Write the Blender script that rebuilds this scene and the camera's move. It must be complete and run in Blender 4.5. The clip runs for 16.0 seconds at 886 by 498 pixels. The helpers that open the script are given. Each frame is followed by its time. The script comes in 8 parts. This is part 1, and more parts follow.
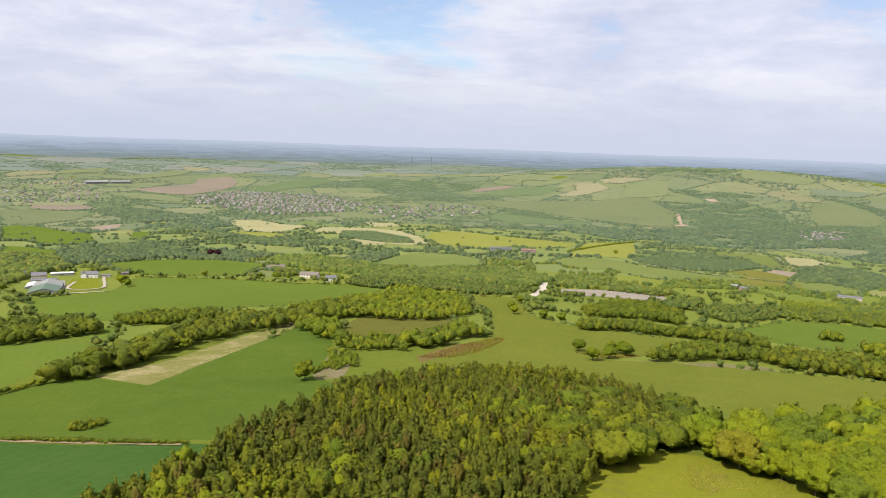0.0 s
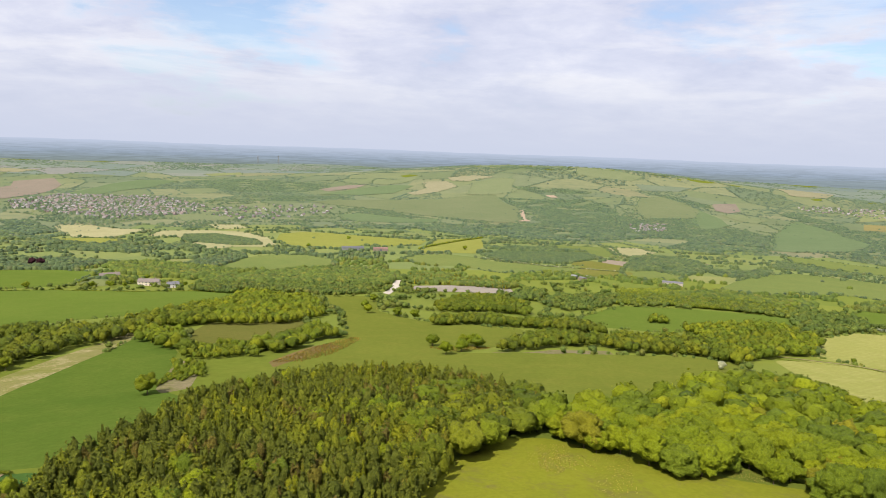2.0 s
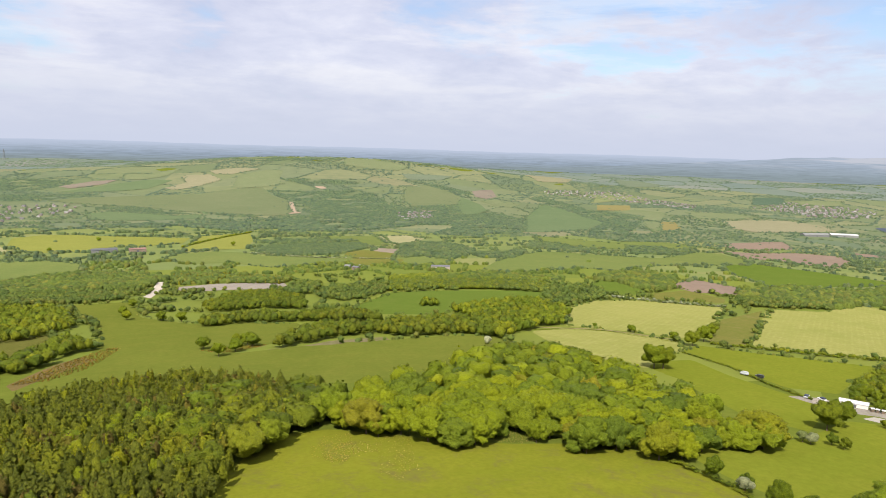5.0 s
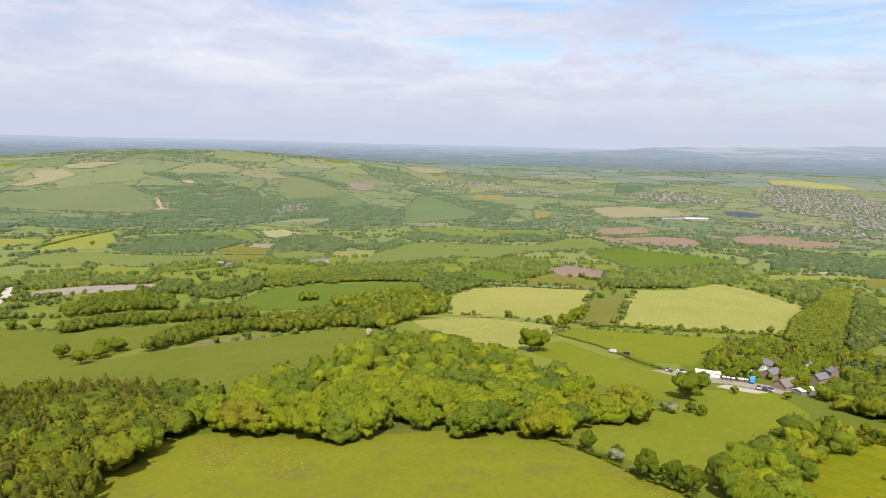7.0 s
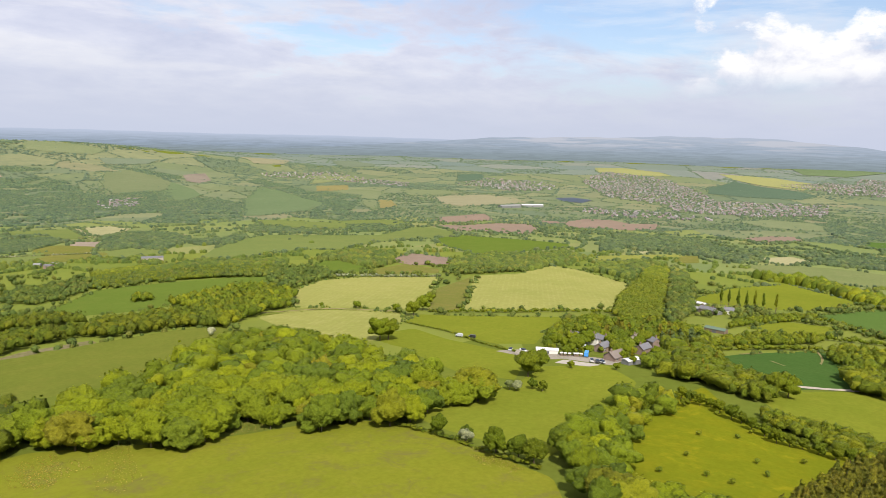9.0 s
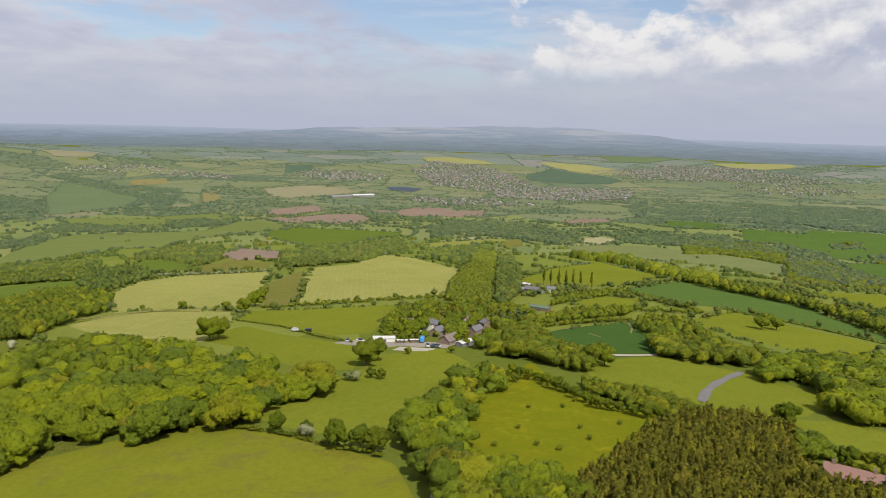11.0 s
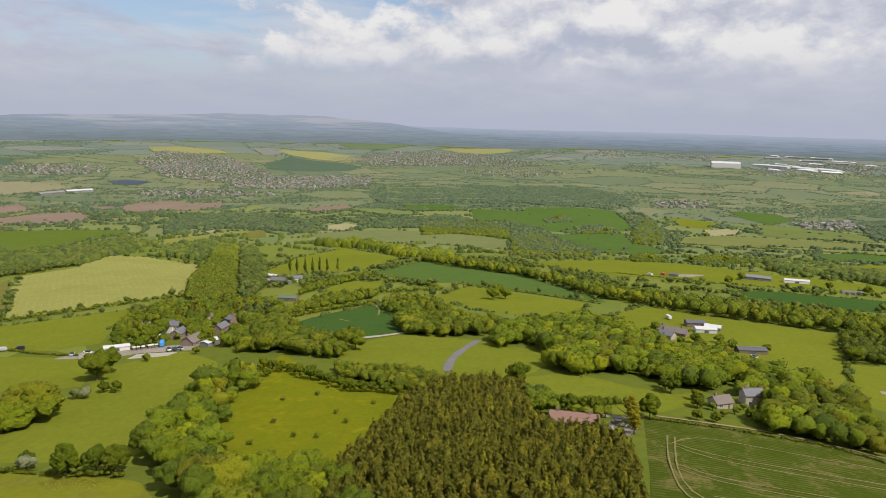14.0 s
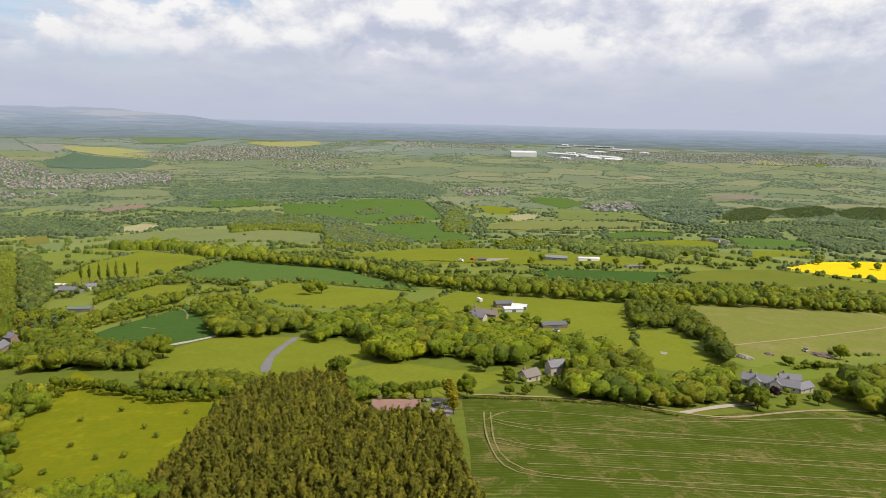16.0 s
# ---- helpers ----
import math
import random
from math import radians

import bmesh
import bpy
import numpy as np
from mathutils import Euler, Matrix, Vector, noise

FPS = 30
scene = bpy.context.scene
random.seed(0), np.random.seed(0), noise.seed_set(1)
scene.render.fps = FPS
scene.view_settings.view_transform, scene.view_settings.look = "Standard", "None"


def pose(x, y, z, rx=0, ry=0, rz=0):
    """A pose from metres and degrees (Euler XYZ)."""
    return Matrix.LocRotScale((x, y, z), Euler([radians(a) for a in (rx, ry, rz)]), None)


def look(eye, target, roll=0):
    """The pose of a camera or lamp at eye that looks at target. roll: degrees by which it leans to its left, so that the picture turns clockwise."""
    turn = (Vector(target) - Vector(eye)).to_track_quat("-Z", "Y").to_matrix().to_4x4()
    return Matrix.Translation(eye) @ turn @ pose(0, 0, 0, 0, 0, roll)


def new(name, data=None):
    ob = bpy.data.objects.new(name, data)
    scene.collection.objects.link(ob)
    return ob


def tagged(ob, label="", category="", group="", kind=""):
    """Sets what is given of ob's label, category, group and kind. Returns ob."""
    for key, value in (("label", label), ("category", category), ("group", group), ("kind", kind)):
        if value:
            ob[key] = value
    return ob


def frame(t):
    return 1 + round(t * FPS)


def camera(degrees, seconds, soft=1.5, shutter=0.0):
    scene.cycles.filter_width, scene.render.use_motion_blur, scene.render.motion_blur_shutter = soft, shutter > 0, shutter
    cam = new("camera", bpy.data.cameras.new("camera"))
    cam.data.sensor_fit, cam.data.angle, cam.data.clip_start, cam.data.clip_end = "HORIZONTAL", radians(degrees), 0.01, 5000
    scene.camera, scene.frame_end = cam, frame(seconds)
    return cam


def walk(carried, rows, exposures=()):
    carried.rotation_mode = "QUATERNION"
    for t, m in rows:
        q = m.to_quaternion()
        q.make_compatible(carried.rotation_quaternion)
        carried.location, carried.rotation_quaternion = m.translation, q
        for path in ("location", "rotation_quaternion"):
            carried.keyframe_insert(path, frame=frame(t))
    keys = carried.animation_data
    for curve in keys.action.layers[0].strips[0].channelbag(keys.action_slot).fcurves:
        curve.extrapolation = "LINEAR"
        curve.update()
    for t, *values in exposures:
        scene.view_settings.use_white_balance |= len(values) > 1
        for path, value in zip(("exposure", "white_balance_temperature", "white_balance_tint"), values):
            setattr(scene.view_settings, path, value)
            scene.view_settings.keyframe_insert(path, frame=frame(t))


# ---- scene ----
from mathutils.geometry import delaunay_2d_cdt

cam = camera(64.87, 16.0, soft=0.6)
EYE = 250.0
# seconds, yaw, pitch, roll: the camera hangs at one point and turns
PATH = [
    (0, 0.000, -8.587, -1.928),
    (0.5, -2.821, -8.496, -1.990),
    (1, -5.612, -8.440, -2.025),
    (1.5, -8.832, -8.336, -2.026),
    (2, -12.237, -8.267, -2.008),
    (2.5, -15.789, -8.215, -1.939),
    (3, -19.344, -8.198, -1.870),
    (3.5, -22.570, -8.213, -1.701),
    (4, -25.597, -8.248, -1.692),
    (6.5, -38.485, -8.727, -1.469),
    (7, -41.097, -8.819, -1.445),
    (7.5, -44.026, -8.936, -1.477),
    (8, -47.216, -9.052, -1.497),
    (8.5, -50.520, -9.172, -1.519),
    (9, -53.815, -9.304, -1.535),
    (11.5, -71.258, -9.858, -1.444),
    (12, -74.889, -9.954, -1.442),
    (12.5, -78.522, -10.015, -1.475),
    (13, -82.091, -10.088, -1.481),
    (13.5, -85.530, -10.151, -1.459),
    (14, -88.719, -10.215, -1.425),
    (14.5, -92.279, -10.271, -1.396),
    (15, -96.066, -10.352, -1.362),
    (15.5, -99.961, -10.410, -1.333),
    (16, -104.164, -10.483, -1.250),
]
walk(cam, [(t, pose(0, 0, EYE, 90 + p, ro, ya)) for t, ya, p, ro in PATH], exposures=[(0, 0.52), (9, 0.47), (11.5, 0.0), (13, -0.03), (14.5, 0.08), (16, 0.23)])

# ---- light ----
SUN_AZ, SUN_EL = 223.0, 50.0   # compass degrees, clockwise from +y
sun_data = bpy.data.lights.new("sun", "SUN")
sun_data.energy, sun_data.angle, sun_data.color = 5.0, radians(0.6), (1.0, 0.915, 0.80)
sun = new("sun", sun_data)
sd = Vector((math.sin(radians(SUN_AZ)) * math.cos(radians(SUN_EL)), math.cos(radians(SUN_AZ)) * math.cos(radians(SUN_EL)), math.sin(radians(SUN_EL))))
sun.matrix_world = look(sd * 900 + Vector((0, 0, 300)), (0, 0, 300))


def N(tree, kind, **kw):
    """A node with its input values and properties set."""
    n = tree.nodes.new(kind)
    for k, v in kw.items():
        if k == "props":
            n.attribute_name = v["attribute_name"]
        else:
            n.inputs[int(k[1:]) if k[0] == "i" and k[1:].isdigit() else k].default_value = v
    return n


def mathn(tree, op, a, b=None, clamp=False):
    n = tree.nodes.new("ShaderNodeMath")
    n.operation, n.use_clamp = op, clamp
    for i, v in enumerate((a, b)):
        if v is None:
            continue
        if isinstance(v, (int, float)):
            n.inputs[i].default_value = v
        else:
            tree.links.new(v, n.inputs[i])
    return n.outputs[0]


def ramp(tree, fac, stops):
    n = tree.nodes.new("ShaderNodeValToRGB")
    e = n.color_ramp.elements
    while len(e) < len(stops):
        e.new(0.5)
    for i, (p, c) in enumerate(stops):
        e[i].position = p
        e[i].color = (*c, 1) if len(c) == 3 else c
    tree.links.new(fac, n.inputs[0])
    return n.outputs[0]


def mix(tree, fac, a, b, mode="MIX"):
    n = tree.nodes.new("ShaderNodeMix")
    n.data_type, n.blend_type = "RGBA", mode
    for i, v in ((0, fac), (6, a), (7, b)):
        if isinstance(v, (int, float)):
            n.inputs[i].default_value = v
        elif isinstance(v, tuple):
            n.inputs[i].default_value = (*v, 1)
        else:
            tree.links.new(v, n.inputs[i])
    return n.outputs[2]


def noise_tex(tree, vec, scale, detail=4.0, rough=0.55, distort=0.0):
    n = N(tree, "ShaderNodeTexNoise", Scale=scale, Detail=detail, Roughness=rough, Distortion=distort)
    tree.links.new(vec, n.inputs["Vector"])
    return n.outputs["Fac"]


def make_world():
    w = bpy.data.worlds.new("sky")
    scene.world = w
    w.use_nodes = True
    t = w.node_tree
    t.nodes.clear()
    sky = t.nodes.new("ShaderNodeTexSky")
    sky.sky_type, sky.sun_disc = "NISHITA", False
    sky.sun_elevation, sky.sun_rotation = radians(SUN_EL), radians(SUN_AZ)
    sky.air_density, sky.dust_density, sky.altitude = 1.0, 1.5, 200
    blue = mix(t, 1.0, sky.outputs[0], (0.145, 0.152, 0.165), "MULTIPLY")
    co = t.nodes.new("ShaderNodeTexCoord")
    sep = t.nodes.new("ShaderNodeSeparateXYZ")
    t.links.new(co.outputs["Generated"], sep.inputs[0])
    x, y, z = sep.outputs
    zz = mathn(t, "ADD", mathn(t, "MAXIMUM", z, 0.0), 0.22)
    flat = t.nodes.new("ShaderNodeCombineXYZ")
    t.links.new(mathn(t, "DIVIDE", x, zz), flat.inputs[0])
    t.links.new(mathn(t, "DIVIDE", y, zz), flat.inputs[1])
    u = flat.outputs[0]
    # thin stratus everywhere, with blue gaps; heaped cumulus towards the east and south-east
    n1 = noise_tex(t, u, 0.75, 6.0, 0.58, 0.3)
    n2 = noise_tex(t, u, 2.6, 6.0, 0.6, 0.2)

    def toward(az, el):
        d = t.nodes.new("ShaderNodeVectorMath")
        d.operation = "DOT_PRODUCT"
        d.inputs[1].default_value = (math.sin(radians(az)) * math.cos(radians(el)), math.cos(radians(az)) * math.cos(radians(el)), math.sin(radians(el)))
        t.links.new(co.outputs["Generated"], d.inputs[0])
        return d.outputs["Value"]

    def heaps(up):
        """Lumps of cumulus, read a little higher up for their shaded side."""
        d = t.nodes.new("ShaderNodeVectorMath")
        d.operation = "MULTIPLY_ADD"
        d.inputs[1].default_value = (1.0, 1.0, 1.7)
        d.inputs[2].default_value = (0.37, 0.0, up)
        t.links.new(co.outputs["Generated"], d.inputs[0])
        return mathn(t, "ADD", mathn(t, "MULTIPLY", noise_tex(t, d.outputs[0], 4.4, 2.0, 0.5, 0.2), 0.6), mathn(t, "MULTIPLY", noise_tex(t, d.outputs[0], 11.0, 9.0, 0.6, 0.15), 0.4))

    h0, h1 = heaps(0.0), heaps(0.045)
    gap = None
    for az, el, c0, c1 in ((-6, 11, 0.99, 0.998), (45, 13, 0.992, 0.999), (58, 14, 0.989, 0.998), (66, 13.5, 0.98, 0.996), (77, 12.5, 0.981, 0.996), (87, 13, 0.985, 0.997), (128, 11, 0.986, 0.997)):
        k = ramp(t, mathn(t, "ADD", toward(az, el), mathn(t, "MULTIPLY", mathn(t, "SUBTRACT", n2, 0.5), 0.06)), [(c0, (0, 0, 0)), (c1, (1, 1, 1))])
        gap = k if gap is None else mathn(t, "MAXIMUM", gap, k)
    cover = ramp(t, mathn(t, "ADD", mathn(t, "MULTIPLY", n1, 0.72), mathn(t, "MULTIPLY", n2, 0.28)), [(0.30, (0, 0, 0)), (0.42, (1, 1, 1))])
    cover = mathn(t, "MULTIPLY", cover, mathn(t, "SUBTRACT", 1.0, mathn(t, "MULTIPLY", gap, 0.85)))
    shade = ramp(t, mathn(t, "ADD", mathn(t, "MULTIPLY", n2, 0.6), mathn(t, "MULTIPLY", n1, 0.4)), [(0.36, (0.59, 0.61, 0.77)), (0.5, (0.73, 0.735, 0.865)), (0.64, (0.92, 0.905, 0.965))])
    east = toward(106, 8)
    em = ramp(t, east, [(0.82, (0, 0, 0)), (0.94, (1, 1, 1))])
    heap = mathn(t, "MULTIPLY", ramp(t, mathn(t, "ADD", h0, mathn(t, "MULTIPLY", em, 0.15)), [(0.53, (0, 0, 0)), (0.57, (1, 1, 1))]), ramp(t, em, [(0.02, (0, 0, 0)), (0.15, (1, 1, 1))]))
    heap_up = mathn(t, "MULTIPLY", heap, ramp(t, z, [(0.05, (0, 0, 0)), (0.09, (1, 1, 1))]))
    lit = mathn(t, "ADD", mathn(t, "MULTIPLY", mathn(t, "SUBTRACT", h0, h1), 3.4), mathn(t, "ADD", 0.37, mathn(t, "MULTIPLY", z, 1.5)))
    heap_col = ramp(t, lit, [(0.3, (0.62, 0.655, 0.785)), (0.5, (0.82, 0.84, 0.93)), (0.75, (1.12, 1.1, 1.09))])
    base = mix(t, mathn(t, "MULTIPLY", cover, 0.9), blue, shade)
    # thin bright streaks lying low over the land
    sv = t.nodes.new("ShaderNodeVectorMath")
    sv.operation = "MULTIPLY"
    sv.inputs[1].default_value = (1.0, 1.0, 6.5)
    t.links.new(co.outputs["Generated"], sv.inputs[0])
    n5 = noise_tex(t, sv.outputs[0], 3.4, 8.0, 0.6, 0.3)
    streak = mathn(t, "MULTIPLY", ramp(t, n5, [(0.5, (0, 0, 0)), (0.64, (0.5, 0.5, 0.5))]), ramp(t, z, [(0.03, (0, 0, 0)), (0.08, (1, 1, 1)), (0.3, (0.3, 0.3, 0.3))]))
    base = mix(t, streak, base, (0.98, 0.97, 0.98))
    base = mix(t, heap_up, base, heap_col)
    # pale haze along the horizon
    hz = ramp(t, z, [(0.0, (1, 1, 1)), (0.035, (0.75, 0.75, 0.75)), (0.11, (0.1, 0.1, 0.1)), (0.2, (0, 0, 0))])
    base = mix(t, hz, base, (0.59, 0.635, 0.775))
    bg = t.nodes.new("ShaderNodeBackground")
    bg.inputs["Strength"].default_value = 0.735
    t.links.new(base, bg.inputs[0])
    o = t.nodes.new("ShaderNodeOutputWorld")
    t.links.new(bg.outputs[0], o.inputs[0])


make_world()

# ---- materials ----
MATS = {}


def start_mat(name, rough=0.85, spec=0.2):
    m = bpy.data.materials.new(name)
    m.use_nodes = True
    t = m.node_tree
    b = t.nodes["Principled BSDF"]
    b.inputs["Roughness"].default_value = rough
    b.inputs["Specular IOR Level"].default_value = spec
    MATS[name] = m
    return m, t, b


def position(t):
    return t.nodes.new("ShaderNodeNewGeometry").outputs["Position"]


def bump(t, b, height, strength, dist):
    n = N(t, "ShaderNodeBump", Strength=strength, Distance=dist)
    t.links.new(height, n.inputs["Height"])
    t.links.new(n.outputs[0], b.inputs["Normal"])


def ground_mat(name, c1, c2, c3, big=0.012, fine=0.35, rows=None, rough=0.9, patches=None):
    """Grass, crop or soil: broad drifts between two colours, fine mottling of a third; rows: angle, spacing, strength of drill lines; patches: a colour, size and share."""
    m, t, b = start_mat(name, rough, 0.0)
    p = position(t)
    a = noise_tex(t, p, big, 5.0, 0.6, 0.4)
    f = noise_tex(t, p, fine, 5.0, 0.7)
    mid = noise_tex(t, p, big * 6, 4.0, 0.6)
    col = mix(t, ramp(t, a, [(0.35, (0, 0, 0)), (0.65, (1, 1, 1))]), c1, c2)
    col = mix(t, ramp(t, mid, [(0.45, (0, 0, 0)), (0.75, (0.55, 0.55, 0.55))]), col, c3)
    dark = tuple(v * 0.62 for v in c1)
    col = mix(t, ramp(t, f, [(0.32, (0.42, 0.42, 0.42)), (0.62, (0, 0, 0))]), col, dark)
    if rows:
        ang, gap, s = rows
        mp = N(t, "ShaderNodeMapping")
        mp.inputs["Rotation"].default_value = (0, 0, radians(ang))
        t.links.new(p, mp.inputs[0])
        w = N(t, "ShaderNodeTexWave", Scale=0.314 / gap * 2, Distortion=2.2, Detail=3.0)
        w.inputs["Detail Scale"].default_value = 0.25
        t.links.new(mp.outputs[0], w.inputs["Vector"])
        col = mix(t, mathn(t, "MULTIPLY", mathn(t, "MULTIPLY", ramp(t, w.outputs["Fac"], [(0.62, (0, 0, 0)), (0.9, (1, 1, 1))]), ramp(t, mid, [(0.4, (0.15, 0.15, 0.15)), (0.62, (1, 1, 1))])), s), col, tuple(min(1, v * 1.5 + 0.02) for v in c3))
    if patches:
        pc, ps, share = patches
        k = noise_tex(t, p, ps, 6.0, 0.72, 0.8)
        k2 = noise_tex(t, p, ps * 9, 3.0, 0.7)
        k = mathn(t, "ADD", mathn(t, "MULTIPLY", k, 0.75), mathn(t, "MULTIPLY", k2, 0.25))
        col = mix(t, ramp(t, k, [(1 - share - 0.03, (0, 0, 0)), (1 - share + 0.13, (0.85, 0.85, 0.85))]), col, pc)
    t.links.new(col, b.inputs["Base Color"])
    bump(t, b, f, 0.2, 0.2)
    return m


ground_mat("country", (0.1122, 0.1372, 0.022), (0.09996, 0.1274, 0.0198), (0.1306, 0.145, 0.0264), 0.006, 0.2, rough=0.85)
ground_mat("crop_deep", (0.0424, 0.088, 0.0198), (0.04876, 0.094, 0.02145), (0.05936, 0.1, 0.02475), 0.01, 0.5, (20, 12, 0.04))
ground_mat("crop_green", (0.07344, 0.11, 0.0176), (0.0594, 0.098, 0.0154), (0.0918, 0.12, 0.022), 0.012, 0.5, (62, 9, 0.03))
ground_mat("crop_teal", (0.07462, 0.1242, 0.0285), (0.0653, 0.1145, 0.0255), (0.08395, 0.13, 0.0315), 0.008, 0.4, (30, 14, 0.05), rough=0.85)
ground_mat("crop_mid", (0.1339, 0.1636, 0.05079), (0.116, 0.1504, 0.04566), (0.1604, 0.1767, 0.05581), 0.006, 0.3)
ground_mat("crop_rows", (0.05238, 0.0742, 0.009), (0.04656, 0.0689, 0.008), (0.0776, 0.08798, 0.018), 0.02, 0.5, (11.5, 3.6, 0.4), patches=((0.19, 0.145, 0.06), 0.09, 0.45))
ground_mat("grass_lush", (0.0968, 0.1377, 0.0231), (0.0847, 0.1244, 0.021), (0.1155, 0.1428, 0.0294), 0.01, 0.4)
ground_mat("grass_olive", (0.1459, 0.1679, 0.0187), (0.1277, 0.1526, 0.0165), (0.171, 0.1777, 0.0231), 0.014, 0.4)
ground_mat("meadow", (0.1195, 0.1383, 0.02361), (0.1034, 0.1243, 0.02053), (0.1425, 0.145, 0.02874), 0.014, 0.4)
ground_mat("meadow_rough", (0.09328, 0.09991, 0.022), (0.106, 0.1071, 0.026), (0.1293, 0.1154, 0.034), 0.03, 0.5)
ground_mat("meadow_near", (0.1623, 0.1731, 0.01707), (0.1397, 0.1585, 0.01524), (0.1847, 0.1787, 0.02258), 0.018, 0.6, patches=((0.12, 0.105, 0.035), 0.08, 0.45))
ground_mat("buttercup", (0.1379, 0.153, 0.009), (0.122, 0.1408, 0.009), (0.1865, 0.1683, 0.00975), 0.02, 0.5, patches=((0.24, 0.21, 0.012), 0.03, 0.42))
ground_mat("pale_green", (0.1438, 0.1665, 0.06401), (0.1247, 0.1522, 0.05748), (0.163, 0.1761, 0.07669), 0.006, 0.25)
ground_mat("pale_crop", (0.239, 0.2411, 0.07104), (0.2082, 0.2189, 0.05846), (0.2657, 0.2546, 0.09177), 0.012, 0.35, (61, 10, 0.07))
ground_mat("hill_grass", (0.1545, 0.1642, 0.04), (0.1382, 0.1518, 0.036), (0.1749, 0.1703, 0.05), 0.012, 0.3, patches=((0.2, 0.17, 0.08), 0.03, 0.45))
ground_mat("rough", (0.1197, 0.1341, 0.02864), (0.1436, 0.1399, 0.03632), (0.1796, 0.1516, 0.05251), 0.03, 0.5, patches=((0.19, 0.15, 0.08), 0.05, 0.42))
ground_mat("straw", (0.17, 0.16, 0.06), (0.135, 0.145, 0.035), (0.21, 0.19, 0.09), 0.02, 0.5, patches=((0.32, 0.265, 0.16), 0.045, 0.47))
ground_mat("straw_dull", (0.276, 0.264, 0.144), (0.23, 0.228, 0.114), (0.322, 0.288, 0.168), 0.01, 0.3)
ground_mat("hay", (0.1943, 0.205, 0.05), (0.1733, 0.19, 0.045), (0.2205, 0.222, 0.06), 0.008, 0.3)
ground_mat("hill_green", (0.1553, 0.1737, 0.057), (0.1366, 0.1582, 0.05035), (0.181, 0.1779, 0.0684), 0.007, 0.2)
# next nine: far crops with distance haze painted into their colours
ground_mat("haze_pale", (0.151, 0.176, 0.09212), (0.1377, 0.1654, 0.08428), (0.1683, 0.1823, 0.09996), 0.006, 0.15)
ground_mat("haze_crop", (0.1142, 0.1534, 0.07644), (0.102, 0.1426, 0.07056), (0.1275, 0.162, 0.08428), 0.006, 0.15)
ground_mat("haze_hill", (0.1349, 0.157, 0.082), (0.1193, 0.1465, 0.074), (0.1515, 0.1633, 0.09), 0.006, 0.15)
ground_mat("haze_straw", (0.22, 0.21, 0.13), (0.195, 0.192, 0.115), (0.245, 0.225, 0.145), 0.006, 0.15)
ground_mat("haze_hay", (0.1754, 0.1953, 0.092), (0.1581, 0.1827, 0.085), (0.1938, 0.2058, 0.1), 0.006, 0.15)
ground_mat("haze_soil", (0.195, 0.1657, 0.1307), (0.1755, 0.154, 0.1208), (0.2194, 0.189, 0.1485), 0.006, 0.15)
ground_mat("haze_ochre", (0.2, 0.178, 0.075), (0.182, 0.165, 0.07), (0.22, 0.19, 0.09), 0.006, 0.15)
ground_mat("haze_teal", (0.08, 0.118, 0.078), (0.072, 0.11, 0.072), (0.092, 0.124, 0.084), 0.006, 0.15)
ground_mat("haze_green", (0.135, 0.165, 0.11), (0.125, 0.155, 0.1), (0.15, 0.17, 0.115), 0.006, 0.2)
ground_mat("soil_pale", (0.247, 0.2042, 0.16), (0.2137, 0.1805, 0.14), (0.2755, 0.228, 0.18), 0.01, 0.3)
ground_mat("scar", (0.33, 0.26, 0.19), (0.29, 0.22, 0.16), (0.38, 0.31, 0.24), 0.02, 0.3)
ground_mat("rape_far", (0.2425, 0.2451, 0.09488), (0.2223, 0.2279, 0.09488), (0.2021, 0.2193, 0.1139), 0.01, 0.3)
ground_mat("mustard", (0.27, 0.22, 0.05), (0.24, 0.2, 0.05), (0.3, 0.24, 0.08), 0.01, 0.3)
ground_mat("soil", (0.2108, 0.1579, 0.122), (0.1875, 0.144, 0.1123), (0.2344, 0.1856, 0.1465), 0.008, 0.3)
ground_mat("scrub", (0.17, 0.145, 0.085), (0.13, 0.125, 0.05), (0.24, 0.20, 0.13), 0.05, 0.6, patches=((0.09, 0.105, 0.02), 0.06, 0.45))
ground_mat("bracken", (0.15, 0.105, 0.045), (0.12, 0.10, 0.035), (0.19, 0.13, 0.065), 0.06, 0.7, patches=((0.10, 0.115, 0.02), 0.08, 0.45))
ground_mat("rape", (0.6, 0.45, 0.012), (0.55, 0.42, 0.012), (0.48, 0.4, 0.02), 0.02, 0.6)
ground_mat("quarry", (0.442, 0.3995, 0.34), (0.3825, 0.3485, 0.2975), (0.493, 0.4505, 0.391), 0.05, 0.7)
ground_mat("quarry_dull", (0.255, 0.228, 0.19), (0.2125, 0.19, 0.16), (0.306, 0.2755, 0.23), 0.03, 0.5)
ground_mat("sand", (0.36, 0.335, 0.29), (0.34, 0.315, 0.275), (0.39, 0.365, 0.32), 0.08, 0.8)
ground_mat("yard", (0.27, 0.245, 0.205), (0.22, 0.20, 0.165), (0.33, 0.30, 0.26), 0.08, 0.8, patches=((0.10, 0.12, 0.04), 0.12, 0.42))
ground_mat("lawn", (0.1257, 0.1606, 0.02506), (0.1131, 0.1512, 0.02336), (0.1508, 0.1701, 0.02916), 0.03, 0.6)
ground_mat("lane", (0.17, 0.165, 0.16), (0.15, 0.148, 0.145), (0.2, 0.19, 0.18), 0.08, 0.9)
ground_mat("gravel", (0.36, 0.32, 0.26), (0.32, 0.28, 0.23), (0.42, 0.37, 0.3), 0.1, 0.9)
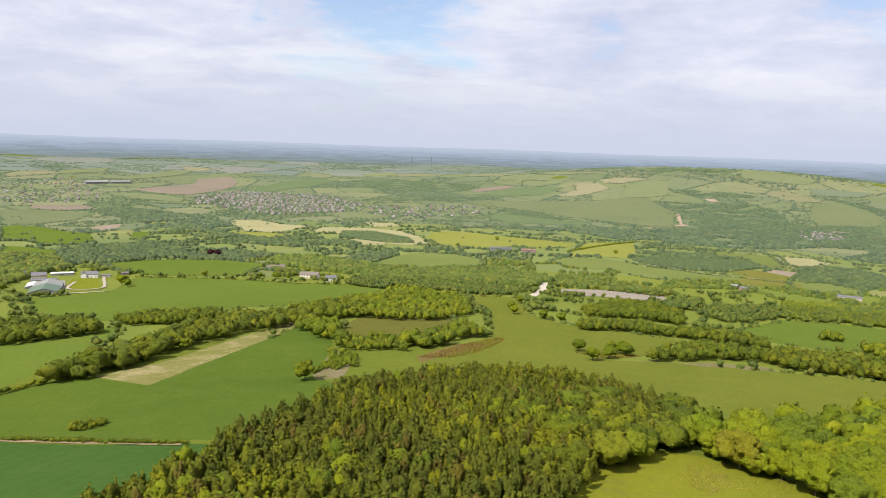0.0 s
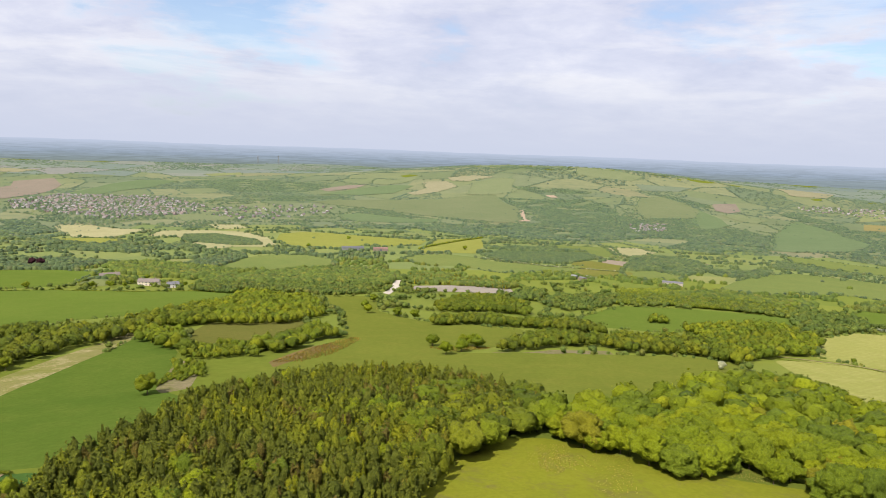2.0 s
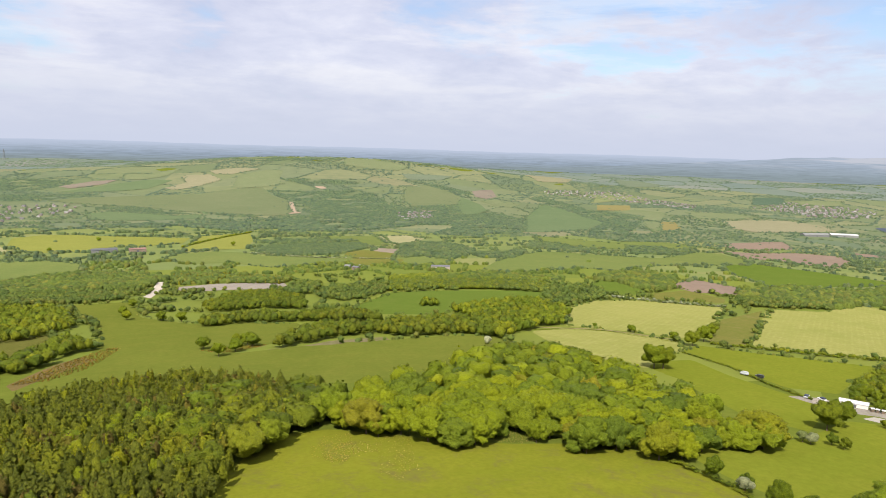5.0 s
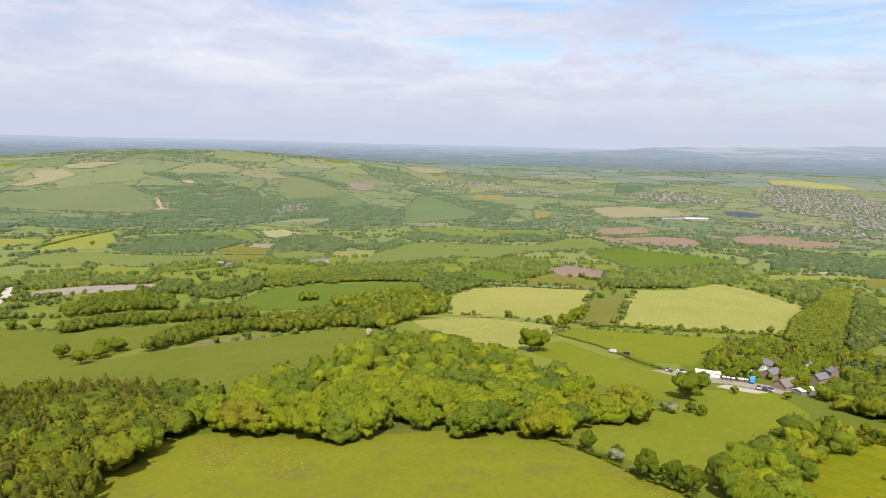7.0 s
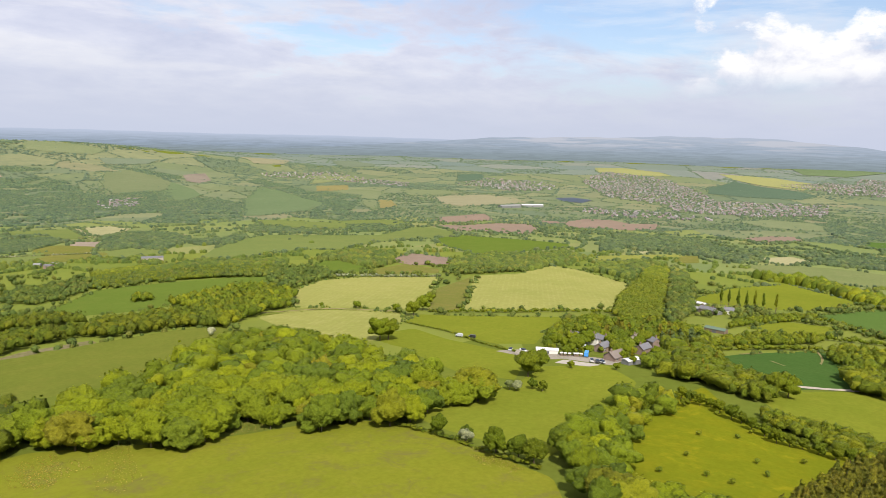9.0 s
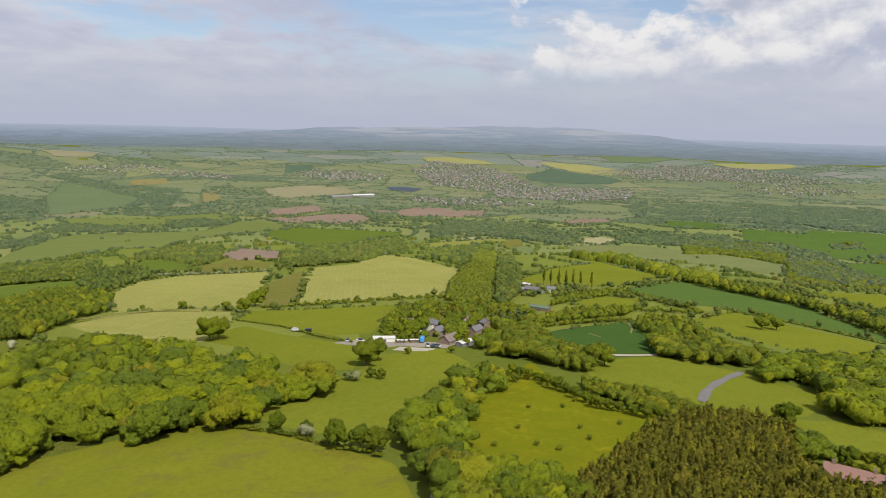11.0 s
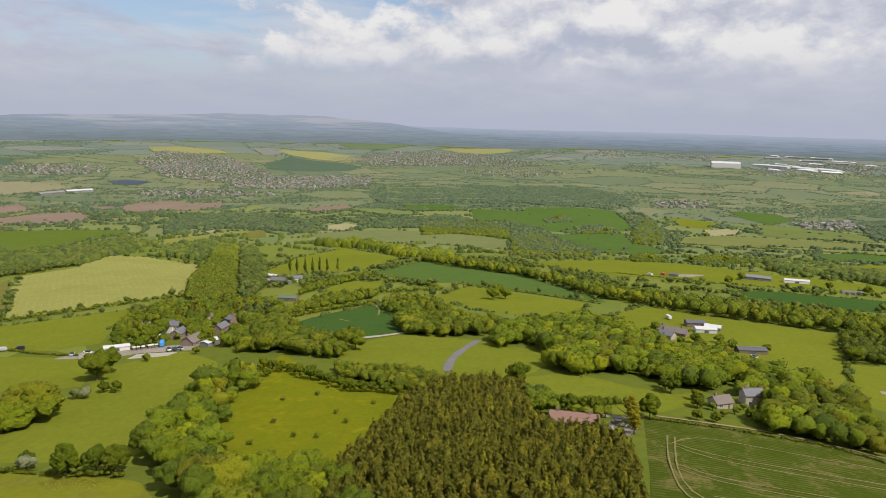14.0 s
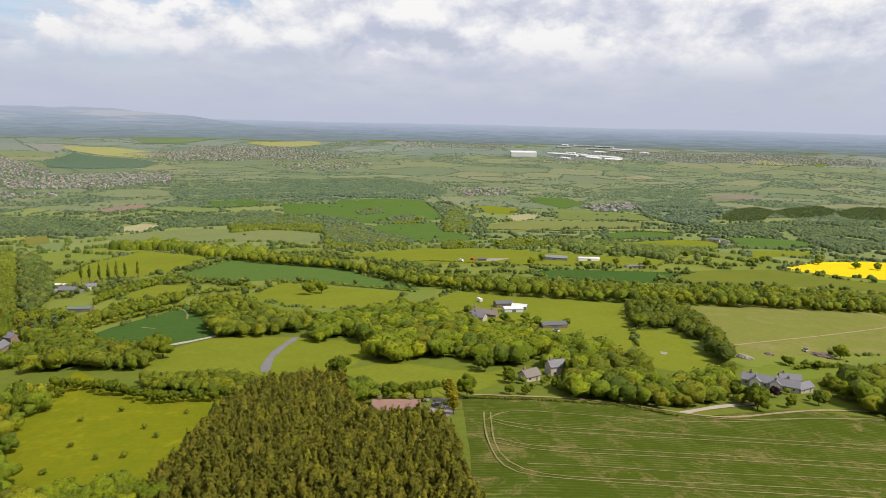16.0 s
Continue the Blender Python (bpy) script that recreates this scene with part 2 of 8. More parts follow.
ground_mat("wheel_line", (0.2, 0.175, 0.08), (0.16, 0.15, 0.06), (0.25, 0.21, 0.1), 0.1, 0.9)
ground_mat("dirt", (0.28, 0.22, 0.125), (0.24, 0.19, 0.11), (0.34, 0.27, 0.16), 0.1, 0.9)
m, t, b = start_mat("water", 0.45, 0.08)
b.inputs["Base Color"].default_value = (0.04, 0.052, 0.066, 1)


def far_mat(name, stops, dark):
    """Mosaic of far fields: one colour a field by its tint."""
    m, t, b = start_mat(name, 0.9, 0.1)
    a = N(t, "ShaderNodeAttribute", props={"attribute_name": "tint"})
    p = position(t)
    c = ramp(t, a.outputs["Fac"], stops)
    n = noise_tex(t, p, 0.02, 5.0, 0.65)
    c = mix(t, ramp(t, n, [(0.35, (0.5, 0.5, 0.5)), (0.65, (0, 0, 0))]), c, dark)
    t.links.new(c, b.inputs["Base Color"])


# all but the near mosaic carry painted distance haze, bluer band by band
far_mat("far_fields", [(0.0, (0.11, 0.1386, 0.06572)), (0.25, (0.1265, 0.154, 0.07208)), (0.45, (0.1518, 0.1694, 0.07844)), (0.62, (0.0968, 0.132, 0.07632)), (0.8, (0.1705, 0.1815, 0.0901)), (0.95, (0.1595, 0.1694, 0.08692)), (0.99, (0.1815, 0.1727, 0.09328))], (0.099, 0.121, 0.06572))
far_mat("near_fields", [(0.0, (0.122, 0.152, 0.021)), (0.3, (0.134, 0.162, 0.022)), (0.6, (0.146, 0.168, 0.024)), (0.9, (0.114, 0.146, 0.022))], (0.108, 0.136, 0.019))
far_mat("mid_fields_haze", [(0.0, (0.1298, 0.165, 0.04725)), (0.25, (0.1452, 0.1782, 0.0504)), (0.5, (0.165, 0.1892, 0.0525)), (0.75, (0.1144, 0.154, 0.0504)), (0.92, (0.1815, 0.1892, 0.063))], (0.11, 0.1386, 0.0441))
far_mat("distant_fields_haze", [(0.0, (0.1144, 0.1449, 0.1133)), (0.25, (0.1269, 0.1575, 0.1215)), (0.45, (0.1456, 0.1712, 0.1277)), (0.62, (0.1092, 0.1449, 0.1277)), (0.78, (0.1612, 0.1764, 0.1401)), (0.93, (0.1664, 0.1743, 0.1483)), (0.985, (0.1747, 0.1701, 0.1545))], (0.1123, 0.1407, 0.1154))


def leaf_mat(name, stops, rough=0.65, through_light=0.35):
    """Foliage: a colour a tree by its tint (stuff) or the object's random number, lightened and darkened leaf by leaf."""
    m, t, b = start_mat(name, rough, 0.08)
    a = N(t, "ShaderNodeAttribute", props={"attribute_name": "tint"})
    oi = t.nodes.new("ShaderNodeObjectInfo")
    g = t.nodes.new("ShaderNodeNewGeometry")
    fac = mathn(t, "FRACT", mathn(t, "ADD", a.outputs["Fac"], oi.outputs["Random"]))
    c = ramp(t, fac, stops)
    isl = g.outputs["Random Per Island"]
    c = mix(t, isl, mix(t, 1.0, c, (0.74, 0.78, 0.8), "MULTIPLY"), mix(t, 1.0, c, (1.3, 1.26, 1.08), "MULTIPLY"))
    n = noise_tex(t, g.outputs["Position"], 0.9, 5.0, 0.75)
    f = noise_tex(t, g.outputs["Position"], 3.2, 3.0, 0.7)
    # noise spots paint lit clumps and the shade between them into the leaf colour
    c = mix(t, ramp(t, n, [(0.36, (0.55, 0.55, 0.55)), (0.52, (0, 0, 0))]), c, mix(t, 1.0, c, (0.52, 0.58, 0.52), "MULTIPLY"))
    c = mix(t, ramp(t, f, [(0.5, (0, 0, 0)), (0.68, (0.8, 0.8, 0.8))]), c, mix(t, 1.0, c, (1.5, 1.45, 1.15), "MULTIPLY"))
    c = mix(t, ramp(t, f, [(0.34, (0.5, 0.5, 0.5)), (0.45, (0, 0, 0))]), c, mix(t, 1.0, c, (0.5, 0.55, 0.5), "MULTIPLY"))
    t.links.new(c, b.inputs["Base Color"])
    bump(t, b, mathn(t, "ADD", n, mathn(t, "MULTIPLY", f, 0.5)), 0.9, 1.5)
    tr = t.nodes.new("ShaderNodeBsdfTranslucent")
    t.links.new(c, tr.inputs[0])
    ms = t.nodes.new("ShaderNodeMixShader")
    ms.inputs[0].default_value = through_light
    t.links.new(b.outputs[0], ms.inputs[1])
    t.links.new(tr.outputs[0], ms.inputs[2])
    t.links.new(ms.outputs[0], t.nodes["Material Output"].inputs[0])
    return m


leaf_mat("leaf_broad", [(0.0, (0.1982, 0.2413, 0.0121)), (0.2, (0.1269, 0.1743, 0.01694)), (0.38, (0.2344, 0.2674, 0.0121)), (0.55, (0.1566, 0.2063, 0.01452)), (0.7, (0.1056, 0.1502, 0.01936)), (0.88, (0.2104, 0.249, 0.0121)), (0.985, (0.2048, 0.1986, 0.01815))], through_light=0.1)
leaf_mat("leaf_belt", [(0.0, (0.1422, 0.176, 0.01288)), (0.3, (0.1089, 0.1496, 0.01391)), (0.55, (0.1845, 0.2006, 0.01288)), (0.8, (0.099, 0.1346, 0.01495)), (0.95, (0.1521, 0.1725, 0.01426))], through_light=0.06)
# leaf_belt a fifth darker: shade painted into the leaves of some belts
leaf_mat("leaf_belt_shaded", [(0.0, (0.1138, 0.1408, 0.01288)), (0.3, (0.08712, 0.1197, 0.01391)), (0.55, (0.1476, 0.1605, 0.01288)), (0.8, (0.0792, 0.1077, 0.01495)), (0.95, (0.1217, 0.138, 0.01426))], through_light=0.06)
leaf_mat("leaf_fieldtree", [(0.0, (0.149, 0.183, 0.00958)), (0.3, (0.118, 0.157, 0.0104)), (0.5, (0.174, 0.199, 0.00958)), (0.7, (0.104, 0.143, 0.012)), (0.95, (0.143, 0.17, 0.0112))], through_light=0.08)
# four leaf tones with distance haze painted in, from 600 m outwards
leaf_mat("leaf_haze_mid", [(0.0, (0.1075, 0.1447, 0.02998)), (0.3, (0.08384, 0.1238, 0.02998)), (0.55, (0.14, 0.1665, 0.02998)), (0.8, (0.07462, 0.1115, 0.03201)), (0.95, (0.14, 0.1517, 0.03383))], through_light=0.06)
leaf_mat("leaf_haze_between", [(0.0, (0.0882, 0.1243, 0.05472)), (0.35, (0.07197, 0.1084, 0.05472)), (0.6, (0.1115, 0.1431, 0.05472)), (0.85, (0.06633, 0.1011, 0.05728)), (0.97, (0.1164, 0.1358, 0.05985))], through_light=0.06)
leaf_mat("leaf_haze_far", [(0.0, (0.08574, 0.1264, 0.06973)), (0.35, (0.07276, 0.1099, 0.07202)), (0.6, (0.1098, 0.1455, 0.07202)), (0.85, (0.06681, 0.1031, 0.07432)), (0.97, (0.1199, 0.1415, 0.07929))], through_light=0.06)
leaf_mat("leaf_haze_distant", [(0.0, (0.08579, 0.1231, 0.08338)), (0.5, (0.09811, 0.1345, 0.08701)), (0.95, (0.07762, 0.1151, 0.08503))], through_light=0.06)
leaf_mat("leaf_pine", [(0.0, (0.1209, 0.1245, 0.0159)), (0.35, (0.1549, 0.1456, 0.0176)), (0.6, (0.1091, 0.1274, 0.0176)), (0.85, (0.1757, 0.1495, 0.0212)), (0.97, (0.2062, 0.208, 0.0176))], through_light=0.05)
leaf_mat("leaf_pinemix", [(0.0, (0.1213, 0.1383, 0.01705)), (0.3, (0.09944, 0.117, 0.01903)), (0.5, (0.1615, 0.1819, 0.01518)), (0.7, (0.1095, 0.1269, 0.01705)), (0.86, (0.2108, 0.2262, 0.01144)), (0.96, (0.1341, 0.11, 0.02486))], through_light=0.08)
leaf_mat("leaf_larch", [(0.0, (0.142, 0.174, 0.0195)), (0.5, (0.123, 0.158, 0.0173)), (0.95, (0.16, 0.182, 0.0195))], through_light=0.1)
leaf_mat("leaf_conifer", [(0.0, (0.09834, 0.1426, 0.05135)), (0.5, (0.1204, 0.1622, 0.05135)), (0.95, (0.08748, 0.1262, 0.05135))], through_light=0.05)
leaf_mat("leaf_thorn", [(0.0, (0.312, 0.338, 0.221)), (0.5, (0.182, 0.221, 0.078)), (0.95, (0.468, 0.481, 0.377))])
leaf_mat("leaf_copse", [(0.0, (0.185, 0.23, 0.012)), (0.25, (0.13, 0.175, 0.014)), (0.45, (0.22, 0.25, 0.012)), (0.65, (0.15, 0.2, 0.013)), (0.85, (0.105, 0.15, 0.016)), (0.97, (0.19, 0.19, 0.015))], through_light=0.09)
leaf_mat("leaf_dark", [(0.0, (0.0936, 0.1219, 0.0144)), (0.5, (0.1212, 0.1431, 0.0126)), (0.95, (0.078, 0.106, 0.0162))], through_light=0.05)
leaf_mat("leaf_bracken", [(0.0, (0.2415, 0.1593, 0.028)), (0.5, (0.1811, 0.129, 0.0224)), (0.8, (0.2898, 0.2125, 0.042)), (0.95, (0.1449, 0.167, 0.0196))], through_light=0.05)
leaf_mat("leaf_tussock", [(0.0, (0.405, 0.3072, 0.08424)), (0.4, (0.285, 0.237, 0.04212)), (0.7, (0.18, 0.1541, 0.02808)), (0.95, (0.45, 0.3631, 0.1217))], through_light=0.05)
leaf_mat("leaf_golden", [(0.0, (0.36, 0.31, 0.02)), (0.95, (0.3, 0.27, 0.02))])
leaf_mat("leaf_copper", [(0.0, (0.045, 0.018, 0.03)), (0.95, (0.055, 0.02, 0.028))])


def plain_mat(name, c, rough=0.8, spec=0.3, scale=0.8, amount=0.35, rows=None):
    m, t, b = start_mat(name, rough, spec)
    p = position(t)
    n = noise_tex(t, p, scale, 5.0, 0.65)
    col = mix(t, ramp(t, n, [(0.3, (amount, amount, amount)), (0.65, (0, 0, 0))]), c, tuple(v * 0.6 for v in c))
    n2 = noise_tex(t, p, scale * 9, 3.0, 0.6)
    col = mix(t, ramp(t, n2, [(0.4, (0.25, 0.25, 0.25)), (0.6, (0, 0, 0))]), col, tuple(min(1, v * 1.25) for v in c))
    t.links.new(col, b.inputs["Base Color"])
    bump(t, b, n2, 0.2, 0.05)
    return m


plain_mat("bark", (0.12, 0.095, 0.065), 0.95, 0.1, 2.0)
plain_mat("render_white", (0.62, 0.61, 0.58))
plain_mat("render_cream", (0.56, 0.50, 0.40))
plain_mat("brick", (0.22, 0.165, 0.135))
plain_mat("stone", (0.36, 0.32, 0.27))
plain_mat("timber", (0.17, 0.13, 0.09))
plain_mat("slate", (0.13, 0.13, 0.145), 0.65, 0.4)
plain_mat("tile_brown", (0.16, 0.135, 0.12), 0.8)
plain_mat("tile_red", (0.21, 0.125, 0.105), 0.85)
plain_mat("sheet_grey", (0.17, 0.175, 0.175), 0.7, 0.3)
plain_mat("sheet_pale", (0.21, 0.215, 0.21), 0.7, 0.3)
plain_mat("sheet_white", (0.48, 0.49, 0.49), 0.7, 0.3)
plain_mat("sheet_city", (0.58, 0.6, 0.62), 0.5, 0.4)
plain_mat("sheet_dark", (0.09, 0.095, 0.105), 0.5, 0.4)
plain_mat("sheet_green", (0.095, 0.14, 0.1), 0.7, 0.3)
plain_mat("rubble", (0.28, 0.25, 0.21))
plain_mat("earth", (0.14, 0.10, 0.085))
m, t, b = start_mat("glass", 0.08, 0.6)
b.inputs["Base Color"].default_value = (0.03, 0.035, 0.045, 1)
for nm, c in (("paint_white", (0.55, 0.55, 0.55)), ("paint_blue", (0.05, 0.25, 0.6)), ("paint_red", (0.4, 0.03, 0.03)), ("paint_yellow", (0.6, 0.45, 0.1)), ("paint_black", (0.02, 0.02, 0.02)), ("paint_silver", (0.4, 0.42, 0.45))):
    m, t, b = start_mat(nm, 0.35, 0.5)
    b.inputs["Base Color"].default_value = (*c, 1)
    b.inputs["Coat Weight"].default_value = 0.4


def town_mat(name, stops, rough):
    m, t, b = start_mat(name, rough, 0.3)
    g = t.nodes.new("ShaderNodeNewGeometry")
    t.links.new(ramp(t, g.outputs["Random Per Island"], stops), b.inputs["Base Color"])


town_mat("town_wall", [(0.0, (0.19, 0.155, 0.145)), (0.4, (0.23, 0.2, 0.19)), (0.66, (0.34, 0.335, 0.33)), (0.88, (0.42, 0.415, 0.41)), (0.95, (0.2, 0.17, 0.16))], 0.85)
town_mat("town_roof", [(0.0, (0.14, 0.135, 0.14)), (0.4, (0.175, 0.155, 0.15)), (0.75, (0.21, 0.155, 0.14)), (0.93, (0.26, 0.255, 0.25))], 0.8)

# ---- ground ----


def terr(x, y):
    """Height of the land: the camera's hill, falling to a wide vale with one broad hill to the north."""
    x, y = np.asarray(x, float), np.asarray(y, float)
    r = np.hypot(x, y)
    z = 165.0 - 145.0 * (1 - np.exp(-np.maximum(r - 150.0, 0) / 900.0))
    a = math.radians(21.0)
    u, v = x * math.sin(a) + y * math.cos(a), x * math.cos(a) - y * math.sin(a)
    z = z + 75.0 * np.clip((r - 2600.0) / 2250.0, 0, 1) ** 1.5
    z = z + 122.0 * np.exp(-((u - 3700.0) / 720.0) ** 2 - (v / 1100.0) ** 2)
    k = np.clip((r - 250.0) / 900.0, 0, 1)
    return z + k * (6.0 * np.sin(x / 310.0 + 1.3) * np.cos(y / 270.0 + 0.4) + 4.0 * np.sin((x + y) / 190.0))


def mesh_np(name, verts, quads=None, tris=None, mats=(), mat_index=None, tint=None, smooth=True):
    """A mesh from arrays; quads come before tris in mat_index."""
    me = bpy.data.meshes.new(name)
    verts = np.asarray(verts, np.float32)
    quads = np.zeros((0, 4), np.int32) if quads is None else np.asarray(quads, np.int32)
    tris = np.zeros((0, 3), np.int32) if tris is None else np.asarray(tris, np.int32)
    me.vertices.add(len(verts))
    me.vertices.foreach_set("co", verts.ravel())
    loops = np.concatenate([quads.ravel(), tris.ravel()])
    me.loops.add(len(loops))
    me.loops.foreach_set("vertex_index", loops)
    me.polygons.add(len(quads) + len(tris))
    starts = np.concatenate([np.arange(len(quads)) * 4, len(quads) * 4 + np.arange(len(tris)) * 3])
    me.polygons.foreach_set("loop_start", starts.astype(np.int32))
    for mm in mats:
        me.materials.append(MATS[mm])
    if mat_index is not None:
        me.polygons.foreach_set("material_index", np.asarray(mat_index, np.int32))
    me.polygons.foreach_set("use_smooth", np.full(len(quads) + len(tris), smooth))
    if tint is not None:
        at = me.attributes.new("tint", "FLOAT", "POINT")
        at.data.foreach_set("value", np.asarray(tint, np.float32))
    me.update(calc_edges=True)
    me.validate()
    return me


def build_ground():
    rr = np.concatenate([np.arange(0, 900, 10.0), np.arange(900, 1500, 24.0), np.arange(1500, 4931, 62.0)])
    na = 480
    aa = np.arange(na) / na * 2 * np.pi
    X, Y = rr[1:, None] * np.sin(aa), rr[1:, None] * np.cos(aa)
    Z = terr(X, Y) - 0.45 * np.clip((230 - np.hypot(X, Y)) / 40, 0, 1)
    v = np.stack([X, Y, Z], -1).reshape(-1, 3)
    v = np.concatenate([v, [[0, 0, float(terr(0, 0))]]])
    n = len(rr) - 1
    i, j = np.meshgrid(np.arange(n - 1), np.arange(na), indexing="ij")
    q = np.stack([i * na + j, (i + 1) * na + j, (i + 1) * na + (j + 1) % na, i * na + (j + 1) % na], -1).reshape(-1, 4)[:, ::-1]
    tr = np.stack([np.full(na, len(v) - 1), np.arange(na), (np.arange(na) + 1) % na], -1)[:, ::-1]
    ob = new("ground", mesh_np("ground", v, q, tr, ["country"], smooth=True))
    tagged(ob, "green rolling farmland reaching the far horizon", "ground", kind="structure")


build_ground()
EDGES = []     # outlines that carry hedges
POLYS = []     # outlines of the fields and towns, kept clear of scattered trees


def inside(poly, x, y):
    """Which of the points lie in the outline."""
    p = np.asarray(poly, float)
    r = np.zeros(np.shape(x), bool)
    for (x1, y1), (x2, y2) in zip(p, np.roll(p, -1, 0)):
        c = (y1 > y) != (y2 > y)
        r ^= c & (x < (x2 - x1) * (y - y1) / (y2 - y1 + 1e-9) + x1)
    return r


def smooth_outline(poly, it=1):
    """Rounds an outline's corners a little, as field corners are."""
    p = np.asarray(poly, float)
    for _ in range(it):
        q = np.roll(p, -1, 0)
        k = np.minimum(0.07, 6.0 / (np.hypot(*(q - p).T) + 1e-6))[:, None]
        p = np.stack([p * (1 - k) + q * k, p * k + q * (1 - k)], 1).reshape(-1, 2)
    return p


LIFT = [0]


def drape(name, poly, mat, lift, over=1.0):
    p = np.asarray(poly, float)
    r = np.hypot(*p.mean(0))
    step = max(10.0, r * 0.03)
    edge = []
    for a, b_ in zip(p, np.roll(p, -1, 0)):
        k = max(1, int(np.hypot(*(b_ - a)) / step))
        edge += [a + (b_ - a) * i / k for i in range(k)]
    edge = np.array(edge)
    lo, hi = p.min(0), p.max(0)
    gx, gy = np.meshgrid(np.arange(lo[0], hi[0], step), np.arange(lo[1], hi[1], step))
    g = np.stack([gx.ravel(), gy.ravel()], 1)
    g = g[inside(p, g[:, 0], g[:, 1])]
    if len(g):
        g = g[np.min([np.hypot(g[:, 0] - ex, g[:, 1] - ey) for ex, ey in edge], axis=0) > 0.6 * step]
    pts = [Vector((float(a), float(b_))) for a, b_ in np.concatenate([edge, g])]
    ne = len(edge)
    vo, _, fo, *_ = delaunay_2d_cdt(pts, [(i, (i + 1) % ne) for i in range(ne)], [], 1, 0.01)
    v = np.array([(q.x, q.y) for q in vo])
    rv = np.hypot(v[:, 0], v[:, 1])
    z = terr(v[:, 0], v[:, 1]) + lift + rv * 0.0002 + over * (0.05 * np.clip((rv - 330) / 60, 0, 1) + np.maximum(rv - 390, 0) * 0.0012)
    if over:     # the sheet's rim lies lower, close on the land
        z[:ne] = (terr(v[:, 0], v[:, 1]) + 0.02 + (0.03 + rv * 0.0002) * np.clip((rv - 330) / 100, 0, 1) + 0.35 * np.maximum(rv - 390, 0) * 0.0012 - 0.4 * np.clip((230 - rv) / 40, 0, 1))[:ne]
    me = mesh_np(name, np.c_[v, z], None, [f for f in fo if len(f) == 3], [mat], smooth=True)
    if me.polygons and sum(q.normal.z for q in me.polygons) < 0:
        me.flip_normals()
    return me


def field(mat, label, poly):
    LIFT[0] += 1
    p = smooth_outline(poly)
    POLYS.append(p)
    word = {"water": "lake", "yard": "yard", "sand": "riding_arena", "quarry": "quarry_track", "quarry_dull": "bare_ground", "lawn": "lawn"}.get(mat, "field")
    ob = new(word, drape(word, p, mat, 0.04 + (LIFT[0] % 12) * 0.004 + (0.35 if mat == "dirt" else 0.05 if mat in ("bracken", "scrub", "straw", "rough", "quarry", "quarry_dull", "yard", "sand") else 0.0)))
    tagged(ob, label, word.replace("_", " "), kind="structure")
    if word == "field" and mat not in ("bracken", "scrub", "straw", "mustard", "rough", "quarry_dull", "scar", "soil_pale", "haze_ochre", "haze_soil"):
        EDGES.append(p)


def ribbon(line, width, step):
    p = np.asarray(line, float)
    out = []
    for a, b_ in zip(p[:-1], p[1:]):
        k = max(1, int(np.hypot(*(b_ - a)) / step))
        out += [a + (b_ - a) * i / k for i in range(k)]
    out = np.array(out + [p[-1]])
    for _ in range(3):
        out[1:-1] = (out[:-2] + out[1:-1] * 2 + out[2:]) / 4
    d = np.gradient(out, axis=0)
    d /= np.linalg.norm(d, axis=1)[:, None] + 1e-9
    return out, np.stack([-d[:, 1], d[:, 0]], 1) * width / 2


def track(mat, label, width, line):
    LIFT[0] += 1
    c, s = ribbon(line, width, 6.0)
    s = s * (1 + 0.18 * np.sin(np.arange(len(c)) * 1.7 + LIFT[0]))[:, None]
    v = np.concatenate([c + s, c - s])
    r = np.hypot(v[:, 0], v[:, 1])
    z = terr(v[:, 0], v[:, 1]) + 0.13 + (LIFT[0] % 6) * 0.006 + r * 0.0003 + 0.05 * np.clip((r - 330) / 60, 0, 1) + np.maximum(r - 390, 0) * 0.0013
    n = len(c)
    i = np.arange(n - 1)
    me = mesh_np("track", np.c_[v, z], np.stack([n + i, n + i + 1, i + 1, i], 1), None, [mat], smooth=True)
    word = "lane" if mat == "lane" else "track"
    tagged(new(word, me), label, word, kind="structure")


# ---- trees ----
ICO_V = np.array([(0, 0, 1)] + [(0.894 * math.cos(k * 1.2566), 0.894 * math.sin(k * 1.2566), 0.447) for k in range(5)] + [(0.894 * math.cos(k * 1.2566 + 0.628), 0.894 * math.sin(k * 1.2566 + 0.628), -0.447) for k in range(5)] + [(0, 0, -1)])
ICO_F = np.array([(0, 1 + k, 1 + (k + 1) % 5) for k in range(5)] + [(1 + k, 6 + k, 1 + (k + 1) % 5) for k in range(5)] + [(6 + k, 6 + (k + 1) % 5, 1 + (k + 1) % 5) for k in range(5)] + [(11, 6 + (k + 1) % 5, 6 + k) for k in range(5)])


def unit(v):
    return v / (np.linalg.norm(v, axis=-1, keepdims=True) + 1e-9)


def leaves(rng, at, out, size, spread=0.75):
    """Leaf clumps: small bent four-sided sprays at the points, facing roughly outwards."""
    n = len(at)
    nrm = unit(out + rng.normal(0, spread * 0.6, (n, 3)))
    a = unit(np.cross(nrm, rng.normal(0, 1, (n, 3))))
    b_ = np.cross(nrm, a)
    s = size * rng.uniform(0.6, 1.35, (n, 1))
    w = s * rng.uniform(0.6, 1.0, (n, 1))
    droop = -nrm * s * 0.35
    v = np.stack([at - a * s + droop, at - b_ * w * 0.8, at + a * s + droop, at + b_ * w], 1).reshape(-1, 3)
    return v, np.arange(n * 4).reshape(-1, 4)


